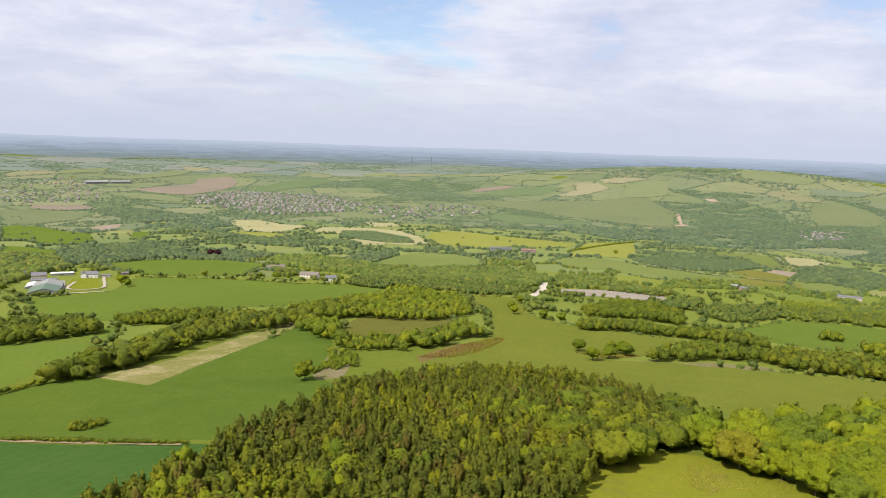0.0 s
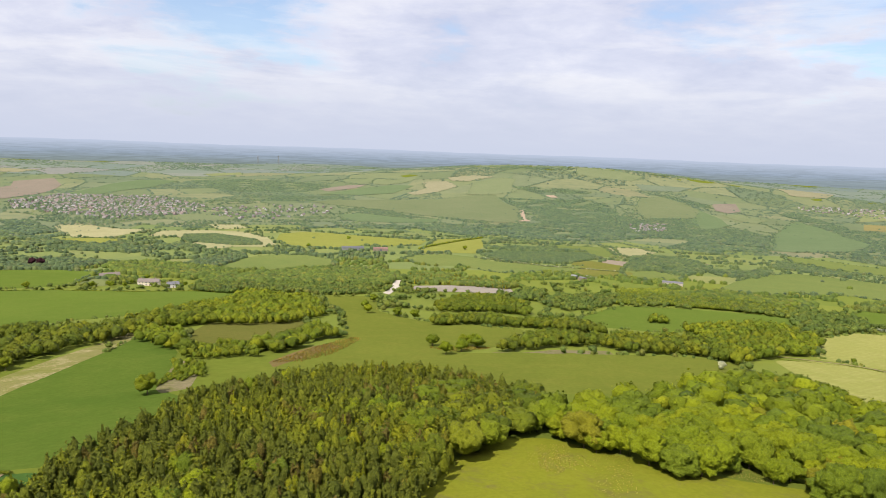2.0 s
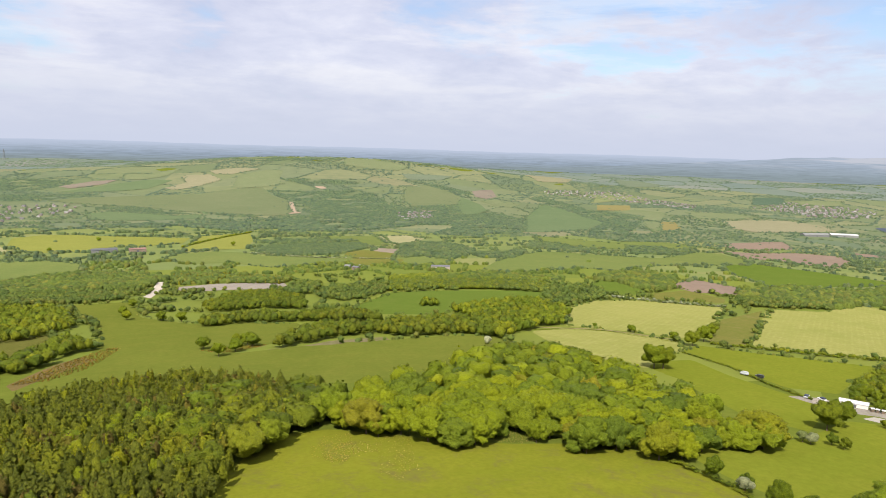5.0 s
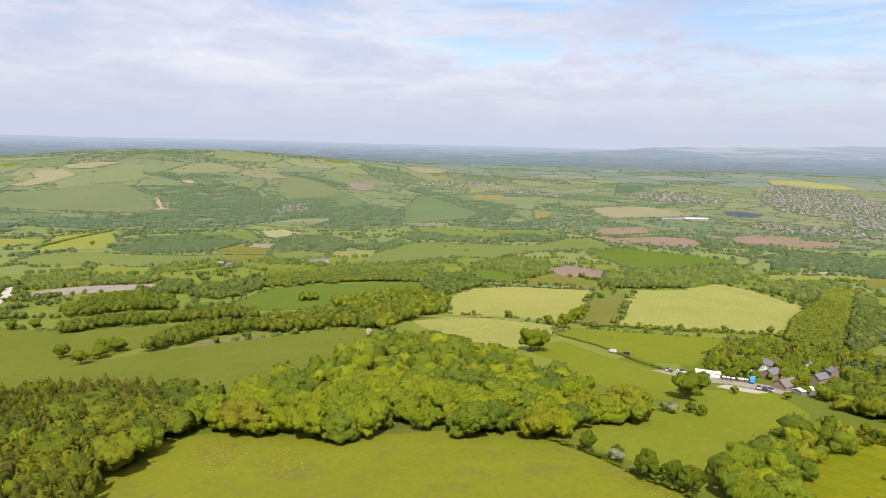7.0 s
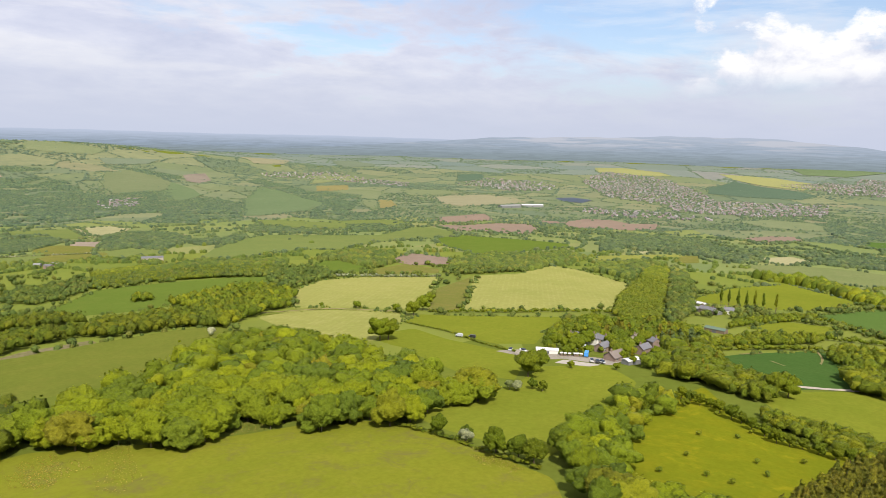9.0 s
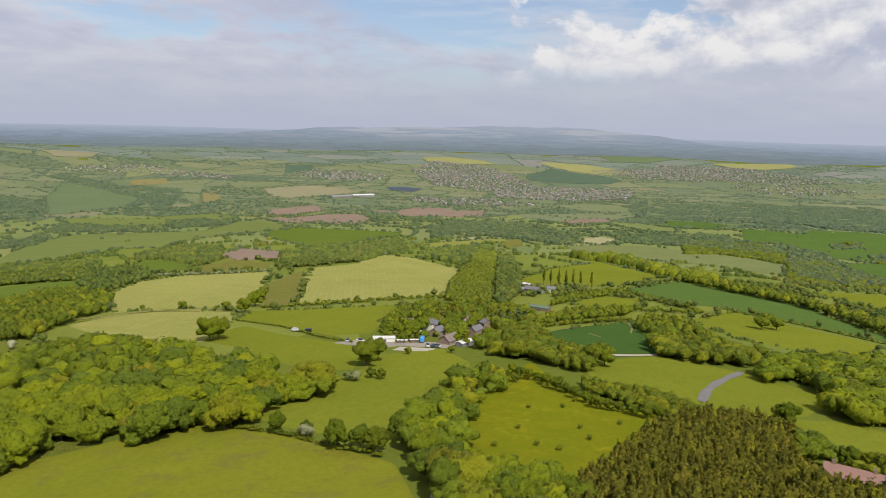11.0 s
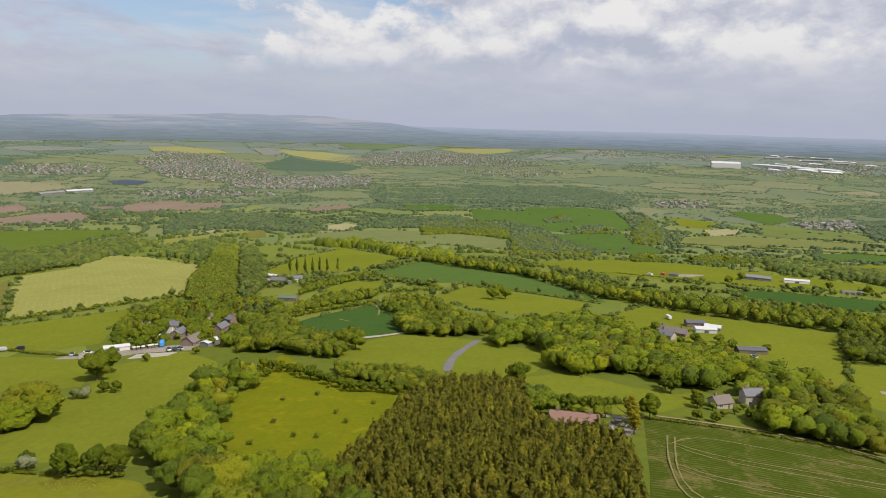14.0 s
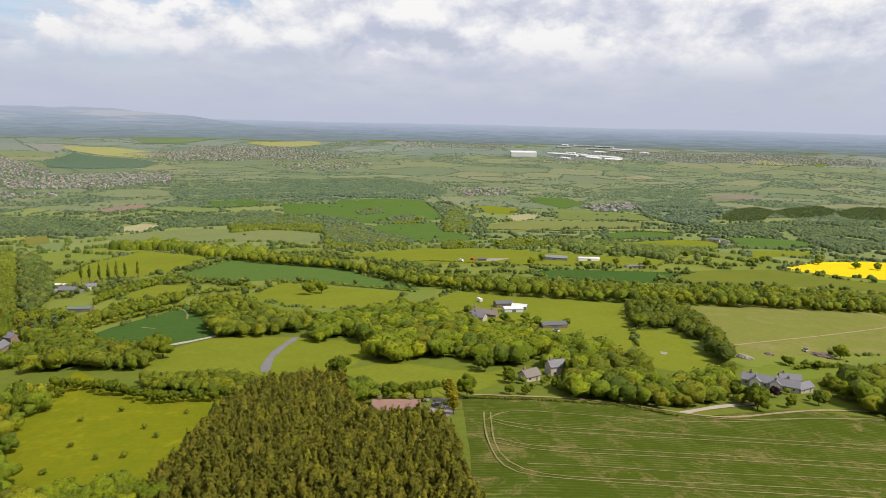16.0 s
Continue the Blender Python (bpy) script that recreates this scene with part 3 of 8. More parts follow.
def ball(level):
    """Directions and faces of a subdivided icosahedron."""
    v, f = [tuple(p) for p in unit(ICO_V)], [tuple(q) for q in ICO_F]
    for _ in range(level):
        seen, g = {}, []

        def half(i, j):
            k = (min(i, j), max(i, j))
            if k not in seen:
                seen[k] = len(v)
                v.append(tuple(unit(np.array(v[i]) + np.array(v[j]))))
            return seen[k]

        for a, b_, c in f:
            x, y, z = half(a, b_), half(b_, c), half(c, a)
            g += [(a, x, z), (x, b_, y), (z, y, c), (x, y, z)]
        f = g
    return np.array(v), np.array(f)


BALLS = [ball(k) for k in range(5)]


def broad_crown(seed, lobes, nleaf, size, wide=0.48, tall=0.50, mid=0.46, level=2, spread=0.3, lobe=1.0, sub=6, taper=0.0, ragged=0.05):
    """Crown of a unit-high tree: a mass of lobes, each set with smaller tufts, and sprays of leaf clumps standing off it; taper draws it in towards the top."""
    rng = np.random.default_rng(seed)
    c = unit(rng.normal(0, 1, (lobes, 3)))
    c[:, 2] = np.where(c[:, 2] < -0.35, -c[:, 2], c[:, 2])
    c *= rng.uniform(0.42, 0.68, (lobes, 1)) * (1.6 - 0.6 * lobe)
    rad = rng.uniform(0.26, 0.46, lobes) * lobe
    tc, tr = [c, [[0, 0, 0]]], [rad, [0.5]]
    for _ in range(sub):
        d = unit(rng.normal(0, 1, (lobes, 3)) + unit(c) * 0.9)
        k = rng.uniform(0.2, 0.4, lobes)
        tc.append(c + d * (rad * (1.06 - 0.3 * k))[:, None])
        tr.append(rad * k)
    c, rad = np.concatenate(tc), np.concatenate(tr)

    def reach(d):
        cd = d @ c.T
        off = (c ** 2).sum(1)[None] - cd ** 2
        r = cd + np.sqrt(np.maximum(rad[None] ** 2 - off, 0))
        return np.where(off < rad[None] ** 2, r, 0).max(1)

    def place(d, r):
        p = d * r[:, None]
        k = 1 - taper * np.clip(p[:, 2:3] + 0.15, 0, 1)
        return p * np.concatenate([k, k, np.ones_like(k)], 1) * (wide, wide, tall) + (0, 0, mid)

    d, f = BALLS[level]
    cv = place(d, reach(d) * rng.uniform(1 - 2 * ragged, 1.0, len(d)))
    dl = unit(rng.normal(0, 1, (nleaf, 3)) + (0, 0, 0.35))
    at = place(dl, reach(dl) * rng.uniform(0.96, 1.03, nleaf))
    q0, qf = leaves(rng, at, unit(dl + (0, 0, 0.15)), size, spread)
    return np.concatenate([q0, cv]), qf, f + len(q0)


def cone_crown(seed, nleaf, size, wide=0.2, base=0.12, blunt=0.6):
    """Crown of a unit-high conifer: drooping sprays round a tapering core."""
    rng = np.random.default_rng(seed)
    h = rng.uniform(0, 1, nleaf) ** 0.8
    ang = rng.uniform(0, 2 * np.pi, nleaf)
    r = wide * (1 - h) ** blunt * rng.uniform(0.75, 1.12, nleaf) + 0.01
    at = np.stack([r * np.cos(ang), r * np.sin(ang), base + h * (0.99 - base)], 1)
    out = unit(np.stack([np.cos(ang), np.sin(ang), np.full(nleaf, 0.75)], 1))
    v, q = leaves(rng, at, out, size, 0.6)
    m = 6
    cv, cf = [], []
    for i, (hh, k) in enumerate(((base, 0.7), (base + 0.3, 0.62), (base + 0.62, 0.38))):
        a = np.arange(m) / m * 2 * np.pi + i
        cv.append(np.stack([wide * k * np.cos(a), wide * k * np.sin(a), np.full(m, hh)], 1))
    cv.append(np.array([[0, 0, 0.97]]))
    n0 = len(v)
    for i in range(2):
        for j in range(m):
            a, b_, c, d = n0 + i * m + j, n0 + i * m + (j + 1) % m, n0 + (i + 1) * m + (j + 1) % m, n0 + (i + 1) * m + j
            cf += [(a, b_, c), (a, c, d)]
    for j in range(m):
        cf.append((n0 + 2 * m + j, n0 + 2 * m + (j + 1) % m, n0 + 3 * m))
    return np.concatenate([v] + cv), q, np.array(cf)


def dome_crown(seed):
    """Lumpy dome of a far tree, down to the ground."""
    rng = np.random.default_rng(seed)
    v = unit(ICO_V[:11]) * rng.uniform(0.75, 1.2, (11, 1)) * (0.55, 0.55, 0.5) + (0, 0, 0.5)
    v[6:, 2] = 0.0
    return v, np.zeros((0, 4), int), ICO_F[:15]


def tiny_crown(seed):
    """Low lumpy cap of a tree some kilometres off."""
    rng = np.random.default_rng(seed)
    a = np.arange(5) * 1.2566 + rng.uniform(-0.3, 0.3, 5)
    r = rng.uniform(0.45, 0.65, 5)
    v = np.concatenate([np.stack([r * np.cos(a), r * np.sin(a), rng.uniform(0.1, 0.45, 5)], 1), [[0, 0, 1.0]]])
    return v, np.zeros((0, 4), int), np.array([(k, (k + 1) % 5, 5) for k in range(5)])


def trunk_mesh(seed, top=0.5, r=0.03, limbs=4):
    """A tapered, slightly leaning trunk with a few limbs, unit-high."""
    rng = np.random.default_rng(seed)
    vs, qs = [], []

    def tube(a, b_, r0, r1, m=5):
        a, b_ = np.array(a, float), np.array(b_, float)
        d = unit(b_ - a)
        s = unit(np.cross(d, (0.3, 0.9, 0.1)))
        u = np.cross(d, s)
        n0 = sum(len(w) for w in vs)
        for p, rr in ((a, r0), (a * 0.5 + b_ * 0.5 + rng.normal(0, 0.008, 3), (r0 + r1) / 2), (b_, r1)):
            vs.append(np.array([p + (s * math.cos(k / m * 6.2832) + u * math.sin(k / m * 6.2832)) * rr for k in range(m)]))
        for i in range(2):
            for k in range(m):
                qs.append((n0 + i * m + k, n0 + i * m + (k + 1) % m, n0 + (i + 1) * m + (k + 1) % m, n0 + (i + 1) * m + k))

    tube((0, 0, -0.05), (0.01, 0.0, top), r, r * 0.6)
    for k in range(limbs):
        a = k / limbs * 6.2832 + rng.uniform(-0.4, 0.4)
        tube((0, 0, top * rng.uniform(0.6, 0.95)), (math.cos(a) * 0.22, math.sin(a) * 0.22, top + rng.uniform(0.05, 0.2)), r * 0.5, r * 0.2, 4)
    return np.concatenate(vs), np.array(qs)


CROWNS = {
    "oak": [broad_crown(s, 22, 520, 0.028, level=4, lobe=0.72, sub=9, spread=0.7, ragged=0.04) for s in range(6)],
    "broad": [broad_crown(10 + s, 30, 620, 0.025, 0.56, 0.46, 0.5, level=4, lobe=0.66, sub=9, spread=0.7, ragged=0.04) for s in range(8)],
    "belt": [broad_crown(20 + s, 18, 170, 0.036, 0.55, level=3, lobe=0.72, sub=6, spread=0.7, ragged=0.05) for s in range(7)],
    "belt_lite": [broad_crown(25 + s, 14, 70, 0.05, 0.55, level=1, lobe=0.8, sub=3, spread=0.7, ragged=0.08) for s in range(7)],
    "belt_far": [broad_crown(30 + s, 8, 24, 0.07, 0.53, level=0, sub=0, spread=0.7, ragged=0.06) for s in range(7)],
    "far": [broad_crown(40 + s, 4, 9, 0.14, 0.54, level=0, sub=0, spread=0.8, ragged=0.1) for s in range(5)],
    "tiny": [tiny_crown(120 + s) for s in range(6)],
    "dome": [dome_crown(100 + s) for s in range(8)],
    "young": [broad_crown(110 + s, 9, 48, 0.045, 0.25, 0.47, 0.5, level=1, lobe=0.8, sub=2, spread=0.7, taper=0.35, ragged=0.1) for s in range(7)],
    "bush": [broad_crown(50 + s, 10, 90, 0.05, 0.55, 0.48, 0.45, level=2, sub=3, spread=0.7) for s in range(5)],
    "pine": [broad_crown(60 + s, 12, 52, 0.045, 0.22, 0.5, 0.48, level=1, lobe=0.72, sub=0, spread=0.7, taper=0.6, ragged=0.13) for s in range(7)],
    "pine_far": [cone_crown(70 + s, 10, 0.12, 0.2) for s in range(4)],
    "poplar": [broad_crown(80 + s, 30, 160, 0.03, 0.1, 0.5, 0.5, level=3, lobe=0.5, sub=2, spread=0.6, taper=0.3) for s in range(3)],
}


def stamp(kinds, xy, height, width, tint, rng):
    """Joins one tree for every row of xy: arrays for one mesh."""
    vs, qs, ts, tn, n0 = [], [], [], [], 0
    z = terr(xy[:, 0], xy[:, 1]) - 0.15 - 0.05 * height
    pick = rng.integers(0, len(kinds), len(xy))
    ang = rng.uniform(0, 2 * np.pi, len(xy))
    for k, (v, q, t_) in enumerate(kinds):
        m_ = np.where(pick == k)[0]
        if not len(m_):
            continue
        c, s = np.cos(ang[m_])[:, None], np.sin(ang[m_])[:, None]
        X = (v[None, :, 0] * c - v[None, :, 1] * s) * width[m_][:, None] + xy[m_, 0][:, None]
        Y = (v[None, :, 0] * s + v[None, :, 1] * c) * width[m_][:, None] + xy[m_, 1][:, None]
        Z = v[None, :, 2] * height[m_][:, None] + z[m_][:, None]
        vs.append(np.stack([X, Y, Z], -1).reshape(-1, 3))
        off = n0 + np.arange(len(m_))[:, None, None] * len(v)
        qs.append((q[None] + off).reshape(-1, 4))
        ts.append((t_[None] + off).reshape(-1, 3))
        tn.append(np.repeat(tint[m_], len(v)))
        n0 += len(m_) * len(v)
    return np.concatenate(vs), np.concatenate(qs), np.concatenate(ts), np.concatenate(tn)


PROTO = {}
TREE_KINDS = {
    "oak": ("broadleaf_tree", "oak", "leaf_fieldtree", 0.42, 0.028),
    "beltoak": ("broadleaf_tree", "oak", "leaf_belt", 0.42, 0.028),
    "wood": ("broadleaf_tree", "broad", "leaf_broad", 0.45, 0.026),
    "bush": ("bush", "bush", "leaf_belt", 0.3, 0.04),
    "thorn": ("hawthorn_bush", "bush", "leaf_thorn", 0.3, 0.04),
    "poplar": ("poplar_tree", "poplar", "leaf_belt", 0.2, 0.014),
    "golden": ("conifer_tree", "poplar", "leaf_golden", 0.2, 0.02),
    "copper": ("beech_tree", "oak", "leaf_copper", 0.42, 0.028),
}


def tree(kind, label, height, x, y, wide=1.0):
    """One tree of its own: trunk and crown under an empty at its foot."""
    name, crown, leaf, top, r = TREE_KINDS[kind]
    far_off = crown in ("oak", "broad") and math.hypot(x, y) > 300
    k = random.randrange(5 if far_off else len(CROWNS[crown])) + (20 if far_off else 0)
    if (kind, k) not in PROTO:
        v, q, t_ = CROWNS["belt"][k - 20] if far_off else CROWNS[crown][k]
        tv, tq = trunk_mesh(k + 7, top, r)
        PROTO[kind, k] = (mesh_np("crown", v, q, t_, [leaf]), mesh_np("trunk", tv, tq, None, ["bark"], smooth=True))
    cm, tm = PROTO[kind, k]
    e = new(name)
    e.matrix_world = Matrix.LocRotScale((x, y, float(terr(x, y)) + (0.1 if kind != "wood" else -0.14 * height)), Euler((0, 0, random.uniform(0, 6.28))), (height * wide, height * wide, height))
    for nm, me in (("trunk", tm), ("crown", cm)):
        o = new(nm, me)
        o.parent = e
    tagged(e, label, "bush" if "bush" in name else "tree", {"poplar": "row of poplars", "bush": "bushes in the pasture"}.get(kind, ""))


SINGLE = [0]
HOMES = [(381, 161), (362, 149), (343, 134), (406, 146), (401, 134), (374, 130), (385, 178), (340, 124), (331, 168), (359, 162), (260, -117), (252, -102), (410, -133), (425, -158), (369, -163), (611, 158), (628, 145), (508, 126), (238, -206), (245, -223), (231, -219)]
# wood kind: near crown, far crown, leaves, spacing as a share of the height, height spread, object name
WOODS = {
    "broad": ("belt", "belt_far", "leaf_broad", 0.74, 0.4, "broadleaf_wood"),
    "copse": ("belt", "belt_far", "leaf_copse", 0.52, 0.32, "broadleaf_wood"),
    "belt": ("belt", "belt_far", "leaf_belt", 0.62, 0.28, "tree_belt"),
    "pine": ("pine", "pine_far", "leaf_pine", 0.27, 0.2, "pine_plantation"),
    "pinemix": ("pine", "pine_far", "leaf_pinemix", 0.33, 0.28, "pine_wood"),
    "mixwood": ("belt", "belt_far", "leaf_belt", 0.55, 0.35, "mixed_wood"),
    "larch": ("belt", "belt_far", "leaf_larch", 0.42, 0.1, "plantation"),
    "firs": ("pine", "pine_far", "leaf_conifer", 0.5, 0.2, "conifer_stand"),
    "beltshaded": ("belt", "belt_far", "leaf_belt_shaded", 0.6, 0.28, "tree_belt"),
    "beltdark": ("belt", "belt_far", "leaf_dark", 0.6, 0.25, "tree_belt"),
    "bracken": ("far", "far", "leaf_bracken", 1.5, 0.3, "bracken"),
    "tussock": ("far", "far", "leaf_tussock", 2.2, 0.4, "grass_tussocks"),
    "scrubwood": ("belt_far", "belt_far", "leaf_belt", 0.7, 0.35, "scrub"),
}


def drift(g, rng, size=1.0):
    """Tints that run in drifts through a wood, with some chance to each tree."""
    x, y = g[:, 0] / size, g[:, 1] / size
    return (0.5 + 0.22 * np.sin(x / 19.0 + 1.7 * np.sin(y / 31.0)) + 0.22 * np.sin(y / 16.0 + 1.3 * np.sin(x / 27.0)) + rng.normal(0, 0.16, len(g))) % 1.0


def wood(kind, label, h, poly):
    near, far, leaf, gap, var, name = WOODS[kind]
    rng = np.random.default_rng(int(abs(poly[0][0]) * 7 + len(poly)))
    p = np.asarray(poly, float)
    POLYS.append(p)
    r = np.hypot(*p.mean(0))
    step = h * gap * (1.0 if r < 900 else 1.0 + (r - 900) / 2400)
    wider = step / (h * gap)
    if r > 700:
        h, wider = h * (0.8 if r < 1000 else 0.66), wider * (1.2 if r < 1000 else 1.35)
    lo, hi = p.min(0) - step, p.max(0) + step
    gx, gy = np.meshgrid(np.arange(lo[0], hi[0], step), np.arange(lo[1], hi[1], step * 0.87))
    gx = gx + (np.arange(gx.shape[0])[:, None] % 2) * step / 2
    g = np.stack([gx.ravel(), gy.ravel()], 1) + rng.uniform(-0.36, 0.36, (gx.size, 2)) * step
    g = g[inside(p, g[:, 0], g[:, 1])]
    if not len(g):
        return
    if r > 1000 and kind == "belt":     # glades
        g = g[np.sin(g[:, 0] / 31.0 + 2 * np.sin(g[:, 1] / 47.0)) * np.sin(g[:, 1] / 37.0) + rng.normal(0, 0.25, len(g)) < (0.75 if r < 1400 else 0.38)]
    for hx, hy in HOMES:     # room round the houses, and towards the camera so that no tree hides them
        k = np.hypot(hx, hy)
        u = np.clip(-((g[:, 0] - hx) * hx + (g[:, 1] - hy) * hy) / k, 0, 15)
        g = g[np.hypot(g[:, 0] - hx + hx / k * u, g[:, 1] - hy + hy / k * u) > 7.5]
    if not len(g):
        return
    hh = h * rng.uniform(1 - var, 1 + var * 0.8, len(g))
    rr = np.hypot(g[:, 0], g[:, 1])
    ww = hh * rng.uniform(0.85, 1.2, len(g)) * wider ** 0.8
    if kind == "broad":
        ww *= rng.uniform(0.75, 1.2, len(g))
    if kind == "broad":      # the trees nearest the camera stand as trees of their own
        for i in np.argsort(rr):
            if rr[i] < 560 and SINGLE[0] < 128:
                SINGLE[0] += 1
                tree("wood", "broadleaf tree in fresh yellow-green leaf", hh[i], *g[i], wide=ww[i] / hh[i])
                rr[i] = -1
        g, hh, ww, rr = g[rr > 0], hh[rr > 0], ww[rr > 0], rr[rr > 0]
        if not len(g):
            return
    parts = []

    def add(pick, n_, f_, lf):
        for lo, hi, cr in ((0, 230, n_), (230, 420, "belt_lite" if n_ == "belt" else n_), (420, 850, f_), (850, 1900, "dome" if f_ == "belt_far" else f_), (1900, 9999, "tiny" if f_ == "belt_far" else f_)):
            k = pick & (rr >= lo) & (rr < hi)
            if k.any():
                parts.append((stamp(CROWNS[cr], g[k], hh[k], ww[k], drift(g[k], rng), rng), lf))

    # past 700 m most leaves take the colours with haze painted in
    lf = leaf if r < 700 or leaf in ("leaf_pine", "leaf_conifer", "leaf_dark") or (leaf == "leaf_larch" and r < 840) else "leaf_haze_mid" if r < 1050 else "leaf_haze_between" if r < 1700 else "leaf_haze_far"
    other = np.zeros(len(g), bool)
    if kind == "mixwood":
        other = rng.uniform(0, 1, len(g)) < 0.35
        add(other, "pine", "pine_far", "leaf_pine")
    if kind == "pine":
        other = rng.uniform(0, 1, len(g)) < 0.5
        add(other, "young", "pine_far", "leaf_pine")
    if kind == "pinemix":
        u = rng.uniform(0, 1, len(g)) + 0.25 * np.sin(g[:, 0] / 23.0) * np.sin(g[:, 1] / 29.0)
        big = u > 1.0
        ww[big] *= 0.62
        add(big, "bush", "belt_far", "leaf_broad")
        young = ~big & (u > 0.4)
        hh[young] *= 1.05
        add(young, "young", "belt_far", "leaf_pinemix")
        other = big | young
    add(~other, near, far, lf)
    V, Q, T_, TI, MQ, MT, n0 = [], [], [], [], [], [], 0
    for i, ((v, q, t_, ti), lf_) in enumerate(parts):
        V.append(v), Q.append(q + n0), T_.append(t_ + n0), TI.append(ti), MQ.append(np.full(len(q), i)), MT.append(np.full(len(t_), i))
        n0 += len(v)
    me = mesh_np(name, np.concatenate(V), np.concatenate(Q), np.concatenate(T_), [q[1] for q in parts], np.concatenate(MQ + MT), np.concatenate(TI))
    tagged(new(name, me), label, "woodland", kind="stuff")


def hedge(kind, label, h, w, line):
    """Bushy hedge of joined clumps along a line."""
    rng = np.random.default_rng(int(abs(line[0][0]) * 3 + len(line)))
    c, s = ribbon(line, w * 0.5, max(1.1, w * 0.45))
    c = c + s * rng.uniform(-1, 1, (len(c), 1))
    keep = rng.uniform(0, 1, len(c)) > 0.05
    c = c[keep]
    hh = h * rng.uniform(0.6, 1.25, len(c))
    far_off = np.hypot(*c.mean(0)) > 450
    v, q, t_, ti = stamp(CROWNS["far" if far_off or h < 3 else "belt_far"], c, hh, np.maximum(w * 1.05, hh * 0.8) * rng.uniform(0.8, 1.2, len(c)), rng.uniform(0, 1, len(c)), rng)
    me = mesh_np("hedge", v, q, t_, ["leaf_thorn" if kind == "hawthorn" else "leaf_belt"], None, ti)
    tagged(new("hedge", me), label, "hedge")


# ---- buildings ----


def part(name, bm, mat, parent, label=""):
    me = bpy.data.meshes.new(name)
    bm.to_mesh(me)
    bm.free()
    me.materials.append(MATS[mat])
    o = new(name, me)
    o.parent = parent
    if label:
        tagged(o, label)
    return o


def box(bm, x0, x1, y0, y1, z0, z1):
    v = [bm.verts.new(p) for p in ((x0, y0, z0), (x1, y0, z0), (x1, y1, z0), (x0, y1, z0), (x0, y0, z1), (x1, y0, z1), (x1, y1, z1), (x0, y1, z1))]
    for f in ((3, 2, 1, 0), (4, 5, 6, 7), (0, 1, 5, 4), (1, 2, 6, 5), (2, 3, 7, 6), (3, 0, 4, 7)):
        bm.faces.new([v[i] for i in f])


def gable_body(bm, l, w, h, rise):
    """Walls with their gables, standing 1.5 m into the ground."""
    pts = [(-w / 2, -1.5), (w / 2, -1.5), (w / 2, h), (0, h + rise), (-w / 2, h)]
    a = [bm.verts.new((-l / 2, y, z)) for y, z in pts]
    c = [bm.verts.new((l / 2, y, z)) for y, z in pts]
    bm.faces.new(a[::-1]), bm.faces.new(c)
    for i in range(5):
        bm.faces.new((a[i], a[(i + 1) % 5], c[(i + 1) % 5], c[i]))


def roof_slab(bm, l, w, h, rise, side, over=0.4, th=0.18):
    """One pitch of a roof, as a slab with overhang."""
    k = (w / 2 + over) / (w / 2)
    y0, z0, y1, z1 = 0.0, h + rise + 0.12, side * (w / 2 + over), h + rise - rise * k + 0.12
    q = [(y0, z0), (y1, z1), (y1, z1 + th), (y0, z0 + th)]
    a = [bm.verts.new((-l / 2 - over, y, z)) for y, z in q]
    c = [bm.verts.new((l / 2 + over, y, z)) for y, z in q]
    fs = [bm.faces.new(a), bm.faces.new(c[::-1])]
    for i in range(4):
        fs.append(bm.faces.new((a[i], c[i], c[(i + 1) % 4], a[(i + 1) % 4])))
    bmesh.ops.recalc_face_normals(bm, faces=fs)


def house(label, x, y, turn, l, w, h, wall, roof):
    e = new("house")
    e.matrix_world = pose(x, y, float(terr(x, y)) + 0.2, 0, 0, turn)
    l, w, h = l * 0.85, w * 0.8, h * 0.82
    rise = w * 0.36
    bm = bmesh.new()
    gable_body(bm, l, w, h, rise)
    part("wall", bm, wall, e)
    for s in (-1, 1):
        bm = bmesh.new()
        roof_slab(bm, l, w, h, rise, s)
        part("roof", bm, roof, e)
    for cx in ((-l * 0.36, l * 0.3) if l > 14 else (-l * 0.36,)):
        bm = bmesh.new()
        box(bm, cx - 0.45, cx + 0.45, -0.35, 0.35, h + rise * 0.6, h + rise + 1.3)
        for k in (-0.2, 0.2):
            box(bm, cx + k - 0.13, cx + k + 0.13, -0.13, 0.13, h + rise + 1.3, h + rise + 1.75)
        part("chimney", bm, "brick", e)
    floors = 2 if h > 4.4 else 1
    n = max(2, int(l / 3.6))
    for fl in range(floors):
        for i in range(n):
            for s in (-1, 1):
                cx = -l / 2 + l * (i + 0.5) / n
                z0 = 0.9 + fl * 2.5
                is_door = fl == 0 and i == n // 2
                bm = bmesh.new()
                if is_door:
                    box(bm, cx - 0.5, cx + 0.5, s * w / 2 - 0.05, s * w / 2 + 0.05, 0, 2.1)
                    part("door", bm, "timber", e)
                    continue
                box(bm, cx - 0.65, cx + 0.65, s * w / 2 - 0.06, s * w / 2 + 0.06, z0, z0 + 1.2)
                win = part("window", bm, "paint_white", e, "white window frame")
                bm = bmesh.new()
                for k in (-0.31, 0.31):
                    box(bm, cx + k - 0.25, cx + k + 0.25, s * w / 2 - 0.08, s * w / 2 + 0.08, z0 + 0.1, z0 + 1.1)
                part("pane", bm, "glass", win)
    tagged(e, label, "house")


